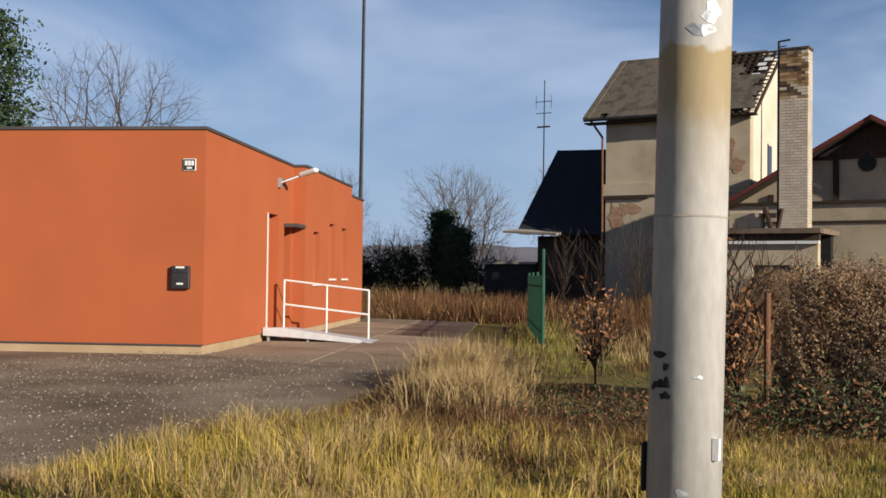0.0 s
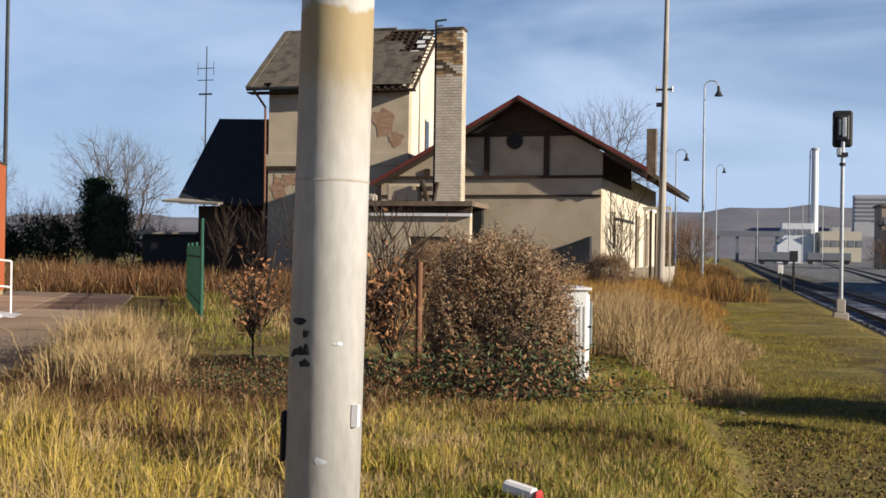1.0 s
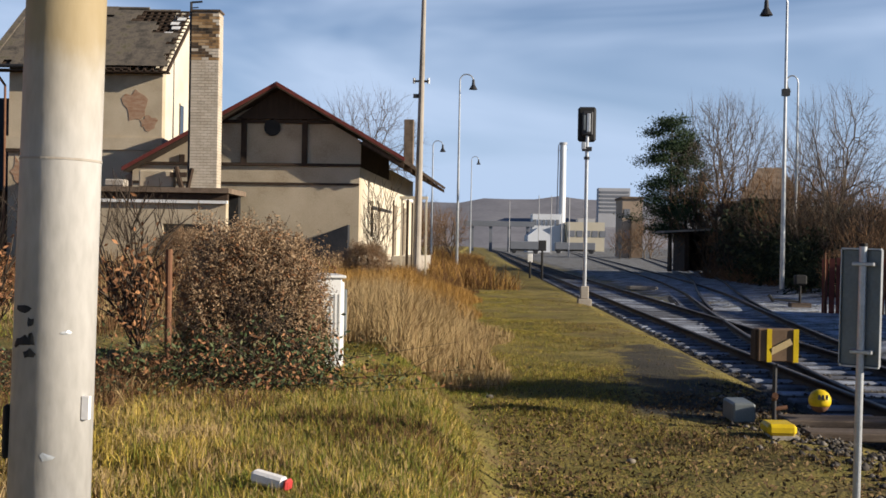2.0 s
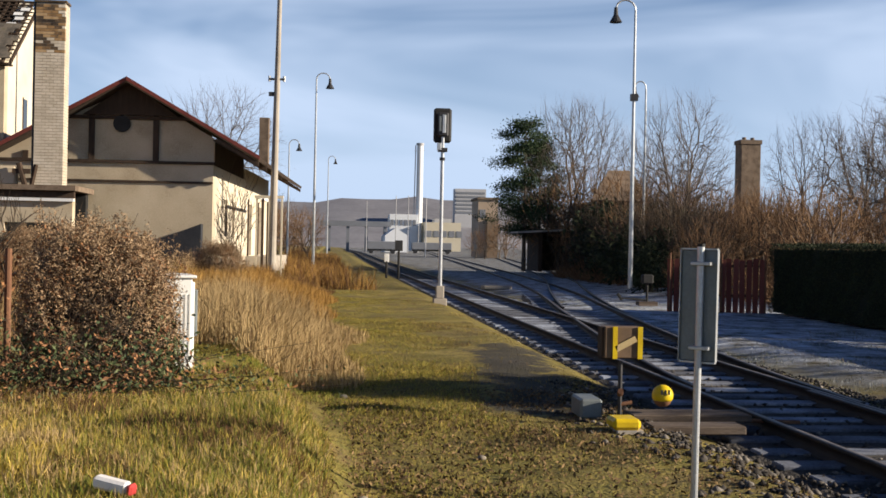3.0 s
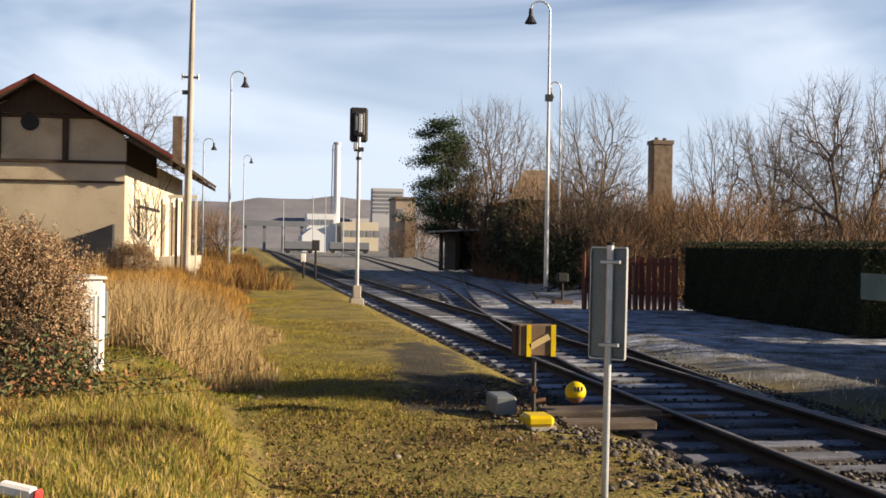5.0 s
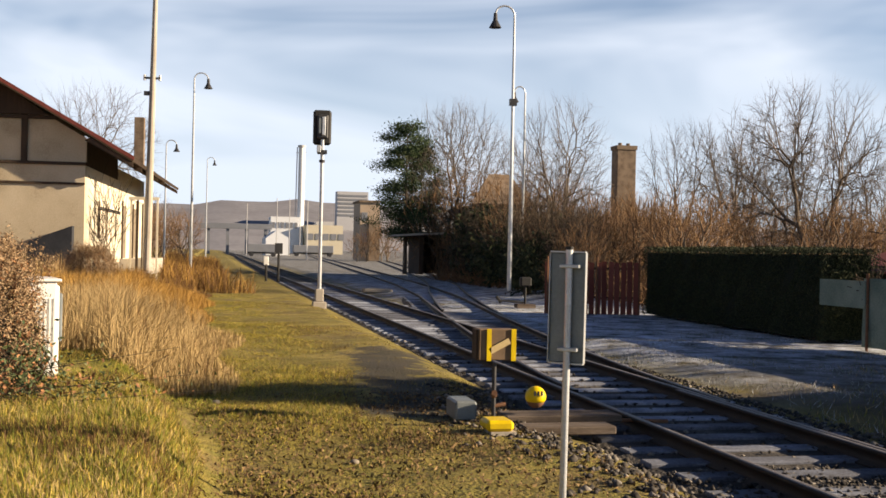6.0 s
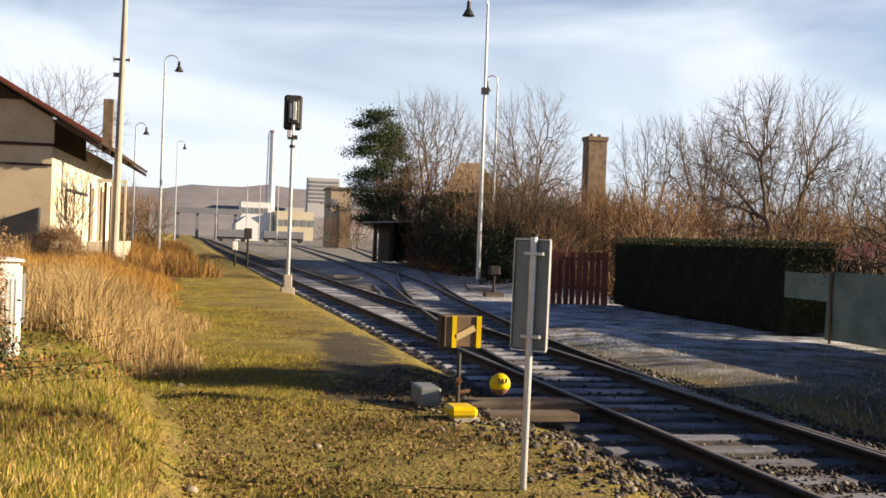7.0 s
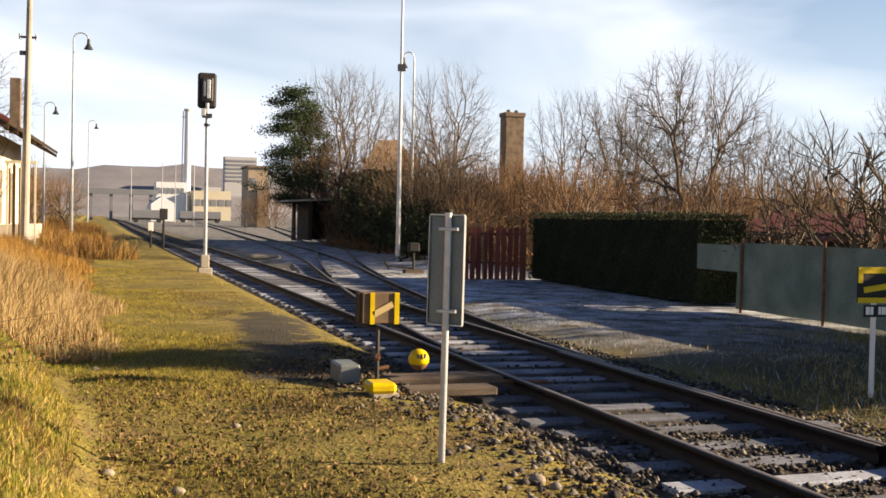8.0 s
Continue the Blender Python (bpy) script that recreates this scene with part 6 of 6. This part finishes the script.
conifer("pine_tree", pose(13.4, 75, 0.1), 10.9, "dark green pine with a flat uneven crown", 3, whorls=15, width=3.2, sparse=0.28, flat=True)
conifer("pine_tree", pose(15.2, 79, 0.1), 9.6, "dark pine half hidden among bare trees", 21, width=2.8, sparse=0.2, flat=True, green="hedge")
conifer("pine_tree", pose(-25.3, 18.6, 0.3), 8.6, "dark green pine beyond the orange building", 9, width=1.9, sparse=0.1)
# unseen trees added to throw the shadow bands across the track
for k_, (y_, h_) in enumerate(((9.6, 5.0), (8.4, 3.5), (10.9, 4.2))):
    conifer("thuja_tree", pose(14.4 + 0.1 * k_, y_, 0.0), h_, "unseen thuja added behind the netted fence for its shadow", 17 + k_, width=0.5)
conifer("spruce_tree", pose(-31.6, 52.5, 0.2), 5.3, "narrow dark conifer in the back hedge", 12, width=0.7)
conifer("spruce_tree", pose(-30.0, 51.5, 0.2), 4.2, "small yellow-green conifer in the back hedge", 14, width=0.8, green="ivy")


# evergreen undergrowth beside the far track, its dark leaves also standing in for shade
def evergreen(m, h, w, seed, label):
    g = np.random.default_rng(seed)
    t = thing("evergreen_bush", m, label, "bush")
    c = g.normal(size=(30, 3))
    c /= np.linalg.norm(c, axis=1)[:, None]
    c = c * [w, w, h * 0.45] * g.uniform(0.4, 0.95, (30, 1)) + [0, 0, h * 0.5]
    p = np.repeat(c, 70, 0) + g.normal(0, 0.26, (2100, 3))
    p[:, 2] = np.abs(p[:, 2])
    leaves("leaf_cover", p, 0.11, M["hedge"], t)
    a = g.normal(0, 0.15, (30, 3)) * [1, 1, 0]
    prisms(a, c, np.full(30, 0.03), np.full(30, 0.012), "branchwork", M["bark"], t)
    return t


e1 = evergreen(pose(13.6, 49, 0.2), 2.6, 1.3, 5, "dark ivy-covered evergreen bush")
for x, y, s, a0 in ((14.6, 54, 1.2, 40), (16.0, 60, 1.35, 120), (17.6, 65, 1.5, 200), (18.6, 69.5, 1.7, 300), (19.4, 72, 1.5, 70), (12.9, 43.5, 0.8, 10), (17.0, 56.5, 1.2, 160), (15.3, 51, 1.1, 250), (18.2, 61, 1.5, 20), (13.0, 40, 0.6, 99), (15.0, 57.5, 1.4, 200), (16.4, 63.5, 1.6, 310), (17.2, 68, 1.7, 15), (14.0, 46.5, 1.0, 75), (16.6, 53, 1.3, 130)):
    place(e1, x, y, s, a0)
e2 = evergreen(pose(-36.5, 50, 0.2), 3.2, 1.9, 8, "dark dense shrub in the hedge behind the yard")
for x, y, s, a0 in ((-40, 51, 1.2, 50), (-33.8, 51, 1.0, 140), (-28.5, 53, 0.8, 220), (-44, 52, 1.2, 300), (-26, 56, 0.8, 90)):
    place(e2, x, y, s, a0)

# ---- grass and weeds ----
def scatter(n, x0, x1, y0, y1, keep):
    x, y = rng.uniform(x0, x1, n), rng.uniform(y0, y1, n)
    k = keep(x, y)
    return x[k], y[k]


def patch(x, y, s, o=0.0):
    """Soft patches, 0 to 1."""
    return 0.5 + 0.25 * (np.sin(x * s + 1.3 + o) * np.cos(y * s * 0.8 - 0.7 + o) + np.sin((x + y) * s * 1.7 + o * 2) * 0.8 + 0.5 * np.sin(x * s * 3.1 - y * s * 2.3))


def yard_edge(y):
    return np.interp(y, [2.2, 4.9, 6.6, 8.2, 9.8, 11.2, 13.2, 28], [-6.0, -6.15, -6.35, -6.6, -7.0, -7.5, -8.1, -15.7])


def bank_edge(y):
    return 0.25 - 0.55 * smooth(y, 8, 14) - 1.2 * smooth(y, 14, 30)


GR = [M["grass"], M["turf"], M["dry"], M["rusty_grass"]]
# tussocks of yellow grass on the terrace: dense clumps with darker gaps between
ct = scatter(1500, -7.4, 0.0, 0.6, 11.8, lambda x, y: (x > yard_edge(y) + 0.1) & (x < bank_edge(y) - 0.35))
cx, cy = ct
ch = (0.10 + 0.26 * rng.random(len(cx)) ** 1.5) * (0.55 + 0.75 * patch(cx, cy, 0.9)) * (0.22 + 0.78 * smooth(-cx, 1.0, 3.0))
ck = rng.random(len(cx))
ch *= 1 - 0.65 * smooth(cx, -1.9, -0.9) * smooth(cy, 6.5, 8.5)
ch *= 1 - 0.62 * smooth(cy, 7.2, 8.8) * (1 - smooth(cx, -1.9, -0.9))
ci = rng.integers(0, len(cx), 155000)
x, y = cx[ci] + rng.normal(0, 0.10, len(ci)), cy[ci] + rng.normal(0, 0.10, len(ci))
k = (x < bank_edge(y) - 0.1) & (x > yard_edge(y))
x, y, ci = x[k], y[k], ci[k]
h = ch[ci] * rng.uniform(0.45, 1.3, len(x))
mi = np.where(ck[ci] < 0.08 + 0.28 * smooth(x, -2.4, -0.9) + 0.35 * smooth(x, -1.4, -0.6) * smooth(y, 7, 9), 1, np.where(ck[ci] > 0.62, 2, 0))
mi = np.where(rng.random(len(x)) < 0.2, rng.integers(0, 3, len(x)), mi)
mi = np.where((ck[ci] * 7 % 1 < 0.85 * smooth(-x, 1.6, 3.0) * smooth(y, 6.0, 8.0)) & (rng.random(len(x)) < 0.8), 3, mi)
tagged(blades("terrace_grass", x, y, ground_z(x, y) - 0.01, h, GR, 0.0026, 0.8, mi), "yellow and green tussocky winter grass on the bank", "grass", kind="stuff")
x, y = scatter(230000, -7.4, 0.2, 0.4, 11.8, lambda x, y: (x > yard_edge(y) - 0.18 * rng.random(len(x))) & (x < bank_edge(y) - 0.1))
mi = np.where(rng.random(len(x)) < 0.14 + 0.26 * smooth(x, -2.4, -0.9), 1, np.where(rng.random(len(x)) < 0.45, 2, 0))
mi = np.where((patch(x, y, 1.9, 11) > 0.62) & (rng.random(len(x)) < 0.7), 3, mi)
tagged(blades("terrace_undergrowth", x, y, ground_z(x, y) - 0.01, rng.uniform(0.03, 0.11, len(x)), GR, 0.0032, 0.8, mi, short=True), "short green and straw undergrowth between the tussocks", "grass", kind="stuff")
# short turf of the bank's top and the strip beside the line
x, y = scatter(700000, -3.0, 4.0, 2.0, 40, lambda x, y: (x > bank_edge(y) - 1.8) & (x < 3.45 + 0.2 * np.sin(y)) & (rng.random(len(x)) < np.clip(1.7 - y / 22, 0.3, 1)))
pt = patch(x, y, 0.8, 2)
k = rng.random(len(x)) < np.clip(0.15 + 1.35 * pt * (0.35 + 1.1 * patch(x, y, 3.1, 4)) - 0.75 * smooth(x, 1.3, 2.8), 0.05, 1) * np.where((np.abs(x - 1.02 - 0.11 * y) < 0.55) & (np.abs(y - 15.2) < 4), 0.12, 1)
x, y, pt = x[k], y[k], pt[k]
h = 0.014 + 0.045 * rng.random(len(x)) * (0.5 + pt)
near_ = (x > 0.2) * (1 - smooth(y, 9, 13))
mi = np.where(rng.random(len(x)) < 0.30 + 0.45 * (x < 0.3) * (y < 13) - 0.25 * smooth(x, 1.2, 2.6), 1, np.where(rng.random(len(x)) < 0.22 + 0.5 * smooth(x, 1.2, 2.6) + 0.3 * near_, 2, 0))
tagged(blades("verge_turf", x, y, ground_z(x, y) - 0.005, h, [M["verge"], M["turf"], M["litter"]], 0.0034, 0.9, mi, short=True), "short patchy green and straw turf beside the line", "grass", kind="stuff")
# tall dry grass in front of the freight shed
x, y = scatter(215000, -8.0, 1.2, 13.0, 42, lambda x, y: (x < 0.55 - 0.02 * (y - 13) + 0.45 * np.sin(y * 0.7) * np.cos(y * 0.31)) & (x > -2.4 - (y - 13) * 0.12) & ((y > 14.2) | (x > -0.9)))
edge_ = smooth(0.7 - x - 0.02 * (y - 13), -0.3, 1.6)
h = rng.uniform(0.12, 0.6, len(x)) * (0.6 + 0.75 * patch(x, y, 0.9, 1)) * (0.3 + 0.9 * edge_)
far_ = y + rng.normal(0, 1.6, len(x)) + 2.0 * np.sin(x * 1.1)
mi = np.where(far_ > 37, 2, np.where(far_ > 25, 1, 0))
mi = np.where(rng.random(len(x)) < 0.10, 2, mi)
tagged(blades("dry_tall_grass", x, y, ground_z(x, y) - 0.02, h, [M["dry"], M["golden"], M["rusty_grass"]], 0.0038, 0.8, mi), "tall straw-coloured dry grass by the shed", "grass", kind="stuff")
# brown brush and dead grass along the strip past the shed
x, y = scatter(60000, -7.0, 1.9, 41, 120, lambda x, y: (x < 1.4 - 0.8 * smooth(y, 41, 60) + 0.6 * np.sin(y * 0.35)) & (x > -1.5 - (y - 41) * 0.03))
h = rng.uniform(0.3, 1.2, len(x)) * (0.4 + 0.8 * patch(x, y, 0.5, 1))
tagged(blades("far_brush", x, y, ground_z(x, y) - 0.02, h, [M["rusty_grass"], M["golden"]], 0.008, 0.9, (rng.random(len(x)) < 0.4).astype(int)), "brown dead grass along the line past the shed", "grass", kind="stuff")
# brown weeds over the waste ground behind the bush
x, y = scatter(120000, -20, -2.5, 9.0, 42, lambda x, y: (x > yard_edge(y) + 0.6 + 0.02 * y) & (x < -2.6 - 0.05 * (y - 9)))
k = rng.random(len(x)) < np.clip(0.35 + patch(x, y, 0.7, 5), 0, 1)
k &= ((x + 4.7) / 2.3) ** 2 + ((y - 12.8) / 2.1) ** 2 > 0.25 + 1.3 * rng.random(len(x))
x, y = x[k], y[k]
h = rng.uniform(0.15, 0.75, len(x)) * (0.4 + patch(x, y, 0.55, 3)) * np.clip(0.25 + (y - 9) / 9, 0.25, 1.5)
past = x + 9.67 + (y - 19.96) * 0.543
h *= 0.22 + 0.78 * smooth(past, 0.4, 3.2)
mi = np.where(patch(x, y, 0.45, 7) + rng.normal(0, 0.15, len(x)) > 0.30, 1, 0)
mi = np.where((past < 1.0 + rng.normal(0, 0.5, len(x))) & (rng.random(len(x)) < 0.6), 2, mi)
tagged(blades("waste_ground_weeds", x, y, ground_z(x, y) - 0.02, h, [M["dry"], M["rusty_grass"], M["turf"]], 0.005, 0.5, mi), "brown and straw weeds over the waste ground", "weeds", kind="stuff")
# weeds at the end of the forecourt
x, y = scatter(30000, -30, -14, 27.8, 46, lambda x, y: (y > 28.2) & (x > -29 + 0.0 * y))
h = rng.uniform(0.2, 1.0, len(x)) * (0.3 + patch(x, y, 0.5, 8) * 1.0)
mi = (rng.random(len(x)) < 0.93).astype(int)
tagged(blades("forecourt_weeds", x, y, ground_z(x, y) - 0.02, h, [M["dry"], M["rusty_grass"]], 0.01, 0.5, mi), "tall reddish-brown weeds beyond the forecourt", "weeds", kind="stuff")
# frosted tufts and turf on the far side of the line
x, y = scatter(80000, 7.0, 12.5, 7.0, 40, lambda x, y: rng.random(len(x)) < np.clip(patch(x, y, 0.9, 6) - 0.05 - 0.012 * y, 0.02, 1))
near_fence = np.maximum(smooth(x, 9.6, 11.6) * smooth(-y, -20, -15), 0.8 * smooth(-y, -15, -11))
mi = np.where(rng.random(len(x)) < 0.15 + 0.85 * near_fence, np.where(rng.random(len(x)) < 0.5, 1, 2), 0)
tagged(blades("frosted_turf", x, y, ground_z(x, y) - 0.005, rng.uniform(0.02, 0.08, len(x)) * (1 + 1.5 * near_fence), [M["frosty"], M["turf"], M["dry"]], 0.005, 0.9, mi, short=True), "frost-whitened tufts in the shade past the track", "grass", kind="stuff")
# brown thicket stems behind the fence
n = 20000
x, y = rng.uniform(13.8, 33, n), rng.uniform(27.5, 68, n)
z = ground_z(x, y)
hh = rng.uniform(0.5, 1.7, n) * np.where(rng.random(n) < 0.2, 1.8, 1) * (0.6 + 0.4 * np.sin(x * 0.9) * np.cos(y * 0.7))
p0_ = np.stack([x, y, z], 1)
p1_ = p0_ + np.stack([rng.normal(0, 0.55, n), rng.normal(0, 0.55, n), hh], 1)
tagged(prisms(p0_, p1_, np.full(n, 0.016), np.full(n, 0.006), "thicket", M["twig_brown"]), "dense brown thicket of bare stems behind the fence", "thicket", kind="stuff")
# flattened brown weeds between the tussocks and the bush
x, y = scatter(26000, -6.9, -2.6, 7.9, 11.2, lambda x, y: (x > yard_edge(y) + 0.3) & (rng.random(len(x)) < smooth(y, 7.6, 9.4) * np.clip(0.2 + patch(x, y, 1.3, 9), 0, 1)))
mi = (rng.random(len(x)) < 0.85).astype(int)
tagged(blades("flattened_weeds", x, y, ground_z(x, y), rng.uniform(0.06, 0.24, len(x)), [M["dry"], M["rusty_grass"]], 0.0035, 1.2, mi), "flattened brown dead weeds on the bank", "weeds", kind="stuff")
# fallen leaves and stalks trodden into the strip beside the line
x, y = scatter(30000, -0.6, 3.6, 2.6, 13.0, lambda x, y: (x > bank_edge(y) - 0.1) & (rng.random(len(x)) < np.clip(patch(x, y, 1.1, 12) * 0.9 - 0.1, 0, 1)))
ll = leaves("leaf_litter", np.stack([x, y, ground_z(x, y) + 0.012], 1), 0.02, M["litter"])
tagged(ll, "trodden brown leaf litter on the strip beside the line", "leaves", kind="stuff")
# straw tussocks beside the yard
cs = np.array([(-6.6, 11.4), (-6.2, 10.7), (-5.8, 10.2), (-7.0, 12.4), (-5.5, 9.6), (-7.3, 13.2)])
ci = rng.integers(0, len(cs), 15000)
x, y = cs[ci, 0] + rng.normal(0, 0.26, 15000), cs[ci, 1] + rng.normal(0, 0.3, 15000)
tagged(blades("straw_tussocks", x, y, ground_z(x, y) - 0.02, rng.uniform(0.15, 0.72, 15000) * (0.7 + 0.4 * (ci % 3 == 0)), [M["dry"]], 0.004, 0.85), "bleached straw tussocks leaning over beside the yard", "grass", kind="stuff")


# ---- clematis bush and saplings ----
bush = thing("overgrown_bush", pose(-2.08, 11.35, 0.33), "bush smothered in fluffy clematis seed heads and dry leaves", "bush")
n = 24000
th, ph = rng.uniform(0, 6.283, n), np.arccos(rng.uniform(-0.05, 1, n))


def soft_box(v, p=3.2):
    return v / (np.abs(v) ** p).sum(1, keepdims=True) ** (1 / p)


q = soft_box(np.stack([np.sin(ph) * np.cos(th), np.sin(ph) * np.sin(th), np.cos(ph)], 1), 4.5) * rng.uniform(0.80, 1.0, (n, 1))
lump = 1 + 0.10 * np.sin(6 * q[:, 0] + 3 * q[:, 2]) * np.cos(5 * q[:, 1] + 4 * q[:, 2]) + 0.07 * np.sin(13 * q[:, 0] + 9 * q[:, 2]) * np.sin(8 * q[:, 1])
q = q * lump[:, None] * [0.72, 0.72, 1.42]
q[:, 2] *= 1 - 0.10 * q[:, 0]
q[:, 2] = np.abs(q[:, 2])
kind_ = np.where(q[:, 2] > 0.40 + rng.normal(0, 0.15, n), np.where(rng.random(n) < 0.86, 0, 1), np.where(rng.random(n) < 0.4, 1, 2))
tagged(leaves("seed_head_cover", q[kind_ == 0], 0.016, M["fluff"], bush), kind="stuff")
tagged(leaves("dry_foliage", q[kind_ == 1] * 0.98, 0.024, M["leaf"], bush), kind="stuff")
tagged(leaves("bramble_foliage", q[kind_ == 2], 0.030, M["ivy"], bush), kind="stuff")
ii = rng.integers(0, n, 4200)
c = q[ii] * rng.uniform(0.97, 1.08, (4200, 1))
off = np.repeat(c, 11, 0) + rng.normal(0, 0.02, (46200, 3))
tagged(leaves("fluffy_tuft_cover", off[off[:, 2] > 0.35], 0.012, M["fluff"], bush), kind="stuff")
st_ = rng.normal(0, 0.35, (420, 3))
st_[:, 2] = 0
en = q[rng.integers(0, n, 420)] * rng.uniform(0.8, 1.12, (420, 1))
tagged(prisms(st_, en, np.full(420, 0.008), np.full(420, 0.003), "branchwork", M["twig_dark"], bush), kind="stuff")
post = thing("rusty_post", pose(-2.72, 10.35, 0.33), "rusty steel post standing in the bush", "post")
part("tube", T((0, 0, -0.1), (0.0, 0, 1.25), 0.03, seg=10), M["rust"], post)
b2_ = thing("bramble_clump", pose(-2.2, 10.0, 0.33), "low clump of brambles and dry leaves under the bush", "brambles")
n = 5200
p = np.stack([rng.normal(0, 0.75, n), rng.normal(0, 0.35, n), np.abs(rng.normal(0, 0.22, n))], 1)
k = rng.random(n) < 0.6
leaves("green_foliage", p[k], 0.024, M["ivy"], b2_)
leaves("brown_foliage", p[~k], 0.024, M["leaf"], b2_)
prisms(p[:200] * [1, 1, 0], p[200:400] * [1, 1, 1.6], np.full(200, 0.005), np.full(200, 0.002), "branchwork", M["twig_dark"], b2_)
for x, y, sz, a0 in ((-4.1, 9.5, 0.55, 30), (-3.3, 9.0, 0.5, 200), (-5.0, 10.6, 0.45, 110)):
    cl = copy_thing(b2_, pose(x, y, 0.33, 0, 0, a0) @ Matrix.Diagonal((sz, sz, sz, 1)))
    cl["label"] = "low clump of dark brambles among dead grass"


def sapling(x, y, h, seed, leafy, label):
    a = grow(seed, h, levels=3, kids=3, spread=0.5, shrink=0.5, r=0.022 if leafy else 0.016, upward=0.6)
    t = thing("sapling", pose(x, y, float(ground_z(x, y)) - 0.03), label, "sapling", "saplings on the waste ground")
    prisms(a[:, 0:3], a[:, 3:6], a[:, 6] * 0.8, a[:, 7] * 0.8, "branchwork", M["twig_dark"], t)
    if leafy:
        e_ = a[a[:, 8] >= 1][:, 3:6]
        e_ = e_[rng.integers(0, len(e_), leafy)] + rng.normal(0, 0.06, (leafy, 3))
        leaves("dry_foliage", e_, 0.036, M["leaf"], t)
    return t


sapling(-3.45, 11.6, 1.9, 41, 60, "thin dark sapling with a few dry leaves")
sapling(-5.3, 12.4, 1.35, 43, 320, "small sapling hung with red-brown dry leaves")
sapling(-2.95, 10.2, 1.3, 47, 420, "small sapling hung with red-brown dry leaves")
sapling(-6.1, 14.5, 1.2, 53, 200, "small sapling hung with red-brown dry leaves")
for k, (x, y, h) in enumerate(((-11.6, 30, 3.2), (-12.6, 33, 3.4), (-10.0, 33, 3.4), (-9.2, 34.5, 3.0), (-8.2, 35.5, 2.4), (-10.9, 35, 3.6), (-3.45, 41.6, 4.4), (-3.2, 42.8, 4.3), (-3.55, 40.9, 3.4), (-14.3, 31, 3.0), (-15.4, 36, 3.2))):
    sapling(x, y, h, 60 + k, 0, "thin bare sapling in front of the ruined buildings")
lb = copy_thing(bush, pose(-3.2, 35.0, 0.3, 0, 0, 70) @ Matrix.Diagonal((0.95, 0.95, 0.9, 1)))
lb["label"] = "brown overgrown bush at the shed corner"
lb = copy_thing(bush, pose(-8.7, 33.5, 0.3, 0, 0, 170) @ Matrix.Diagonal((1.3, 1.3, 1.1, 1)))
lb["label"] = "brown overgrown bush before the annex"

# ---- litter ----
lt = thing("crumpled_carton", pose(-0.93, 5.82, float(ground_z(-0.93, 5.82)) + 0.05, 0, 9, -20), "crumpled white and red drinks carton in the grass", "litter")
part("body", B(-0.12, 0.07, -0.035, 0.035, -0.03, 0.035, bevel=0.014), M["paper"], lt)
part("printed_end", B(0.0705, 0.10, -0.033, 0.033, -0.028, 0.033, bevel=0.012), M["red"], lt)
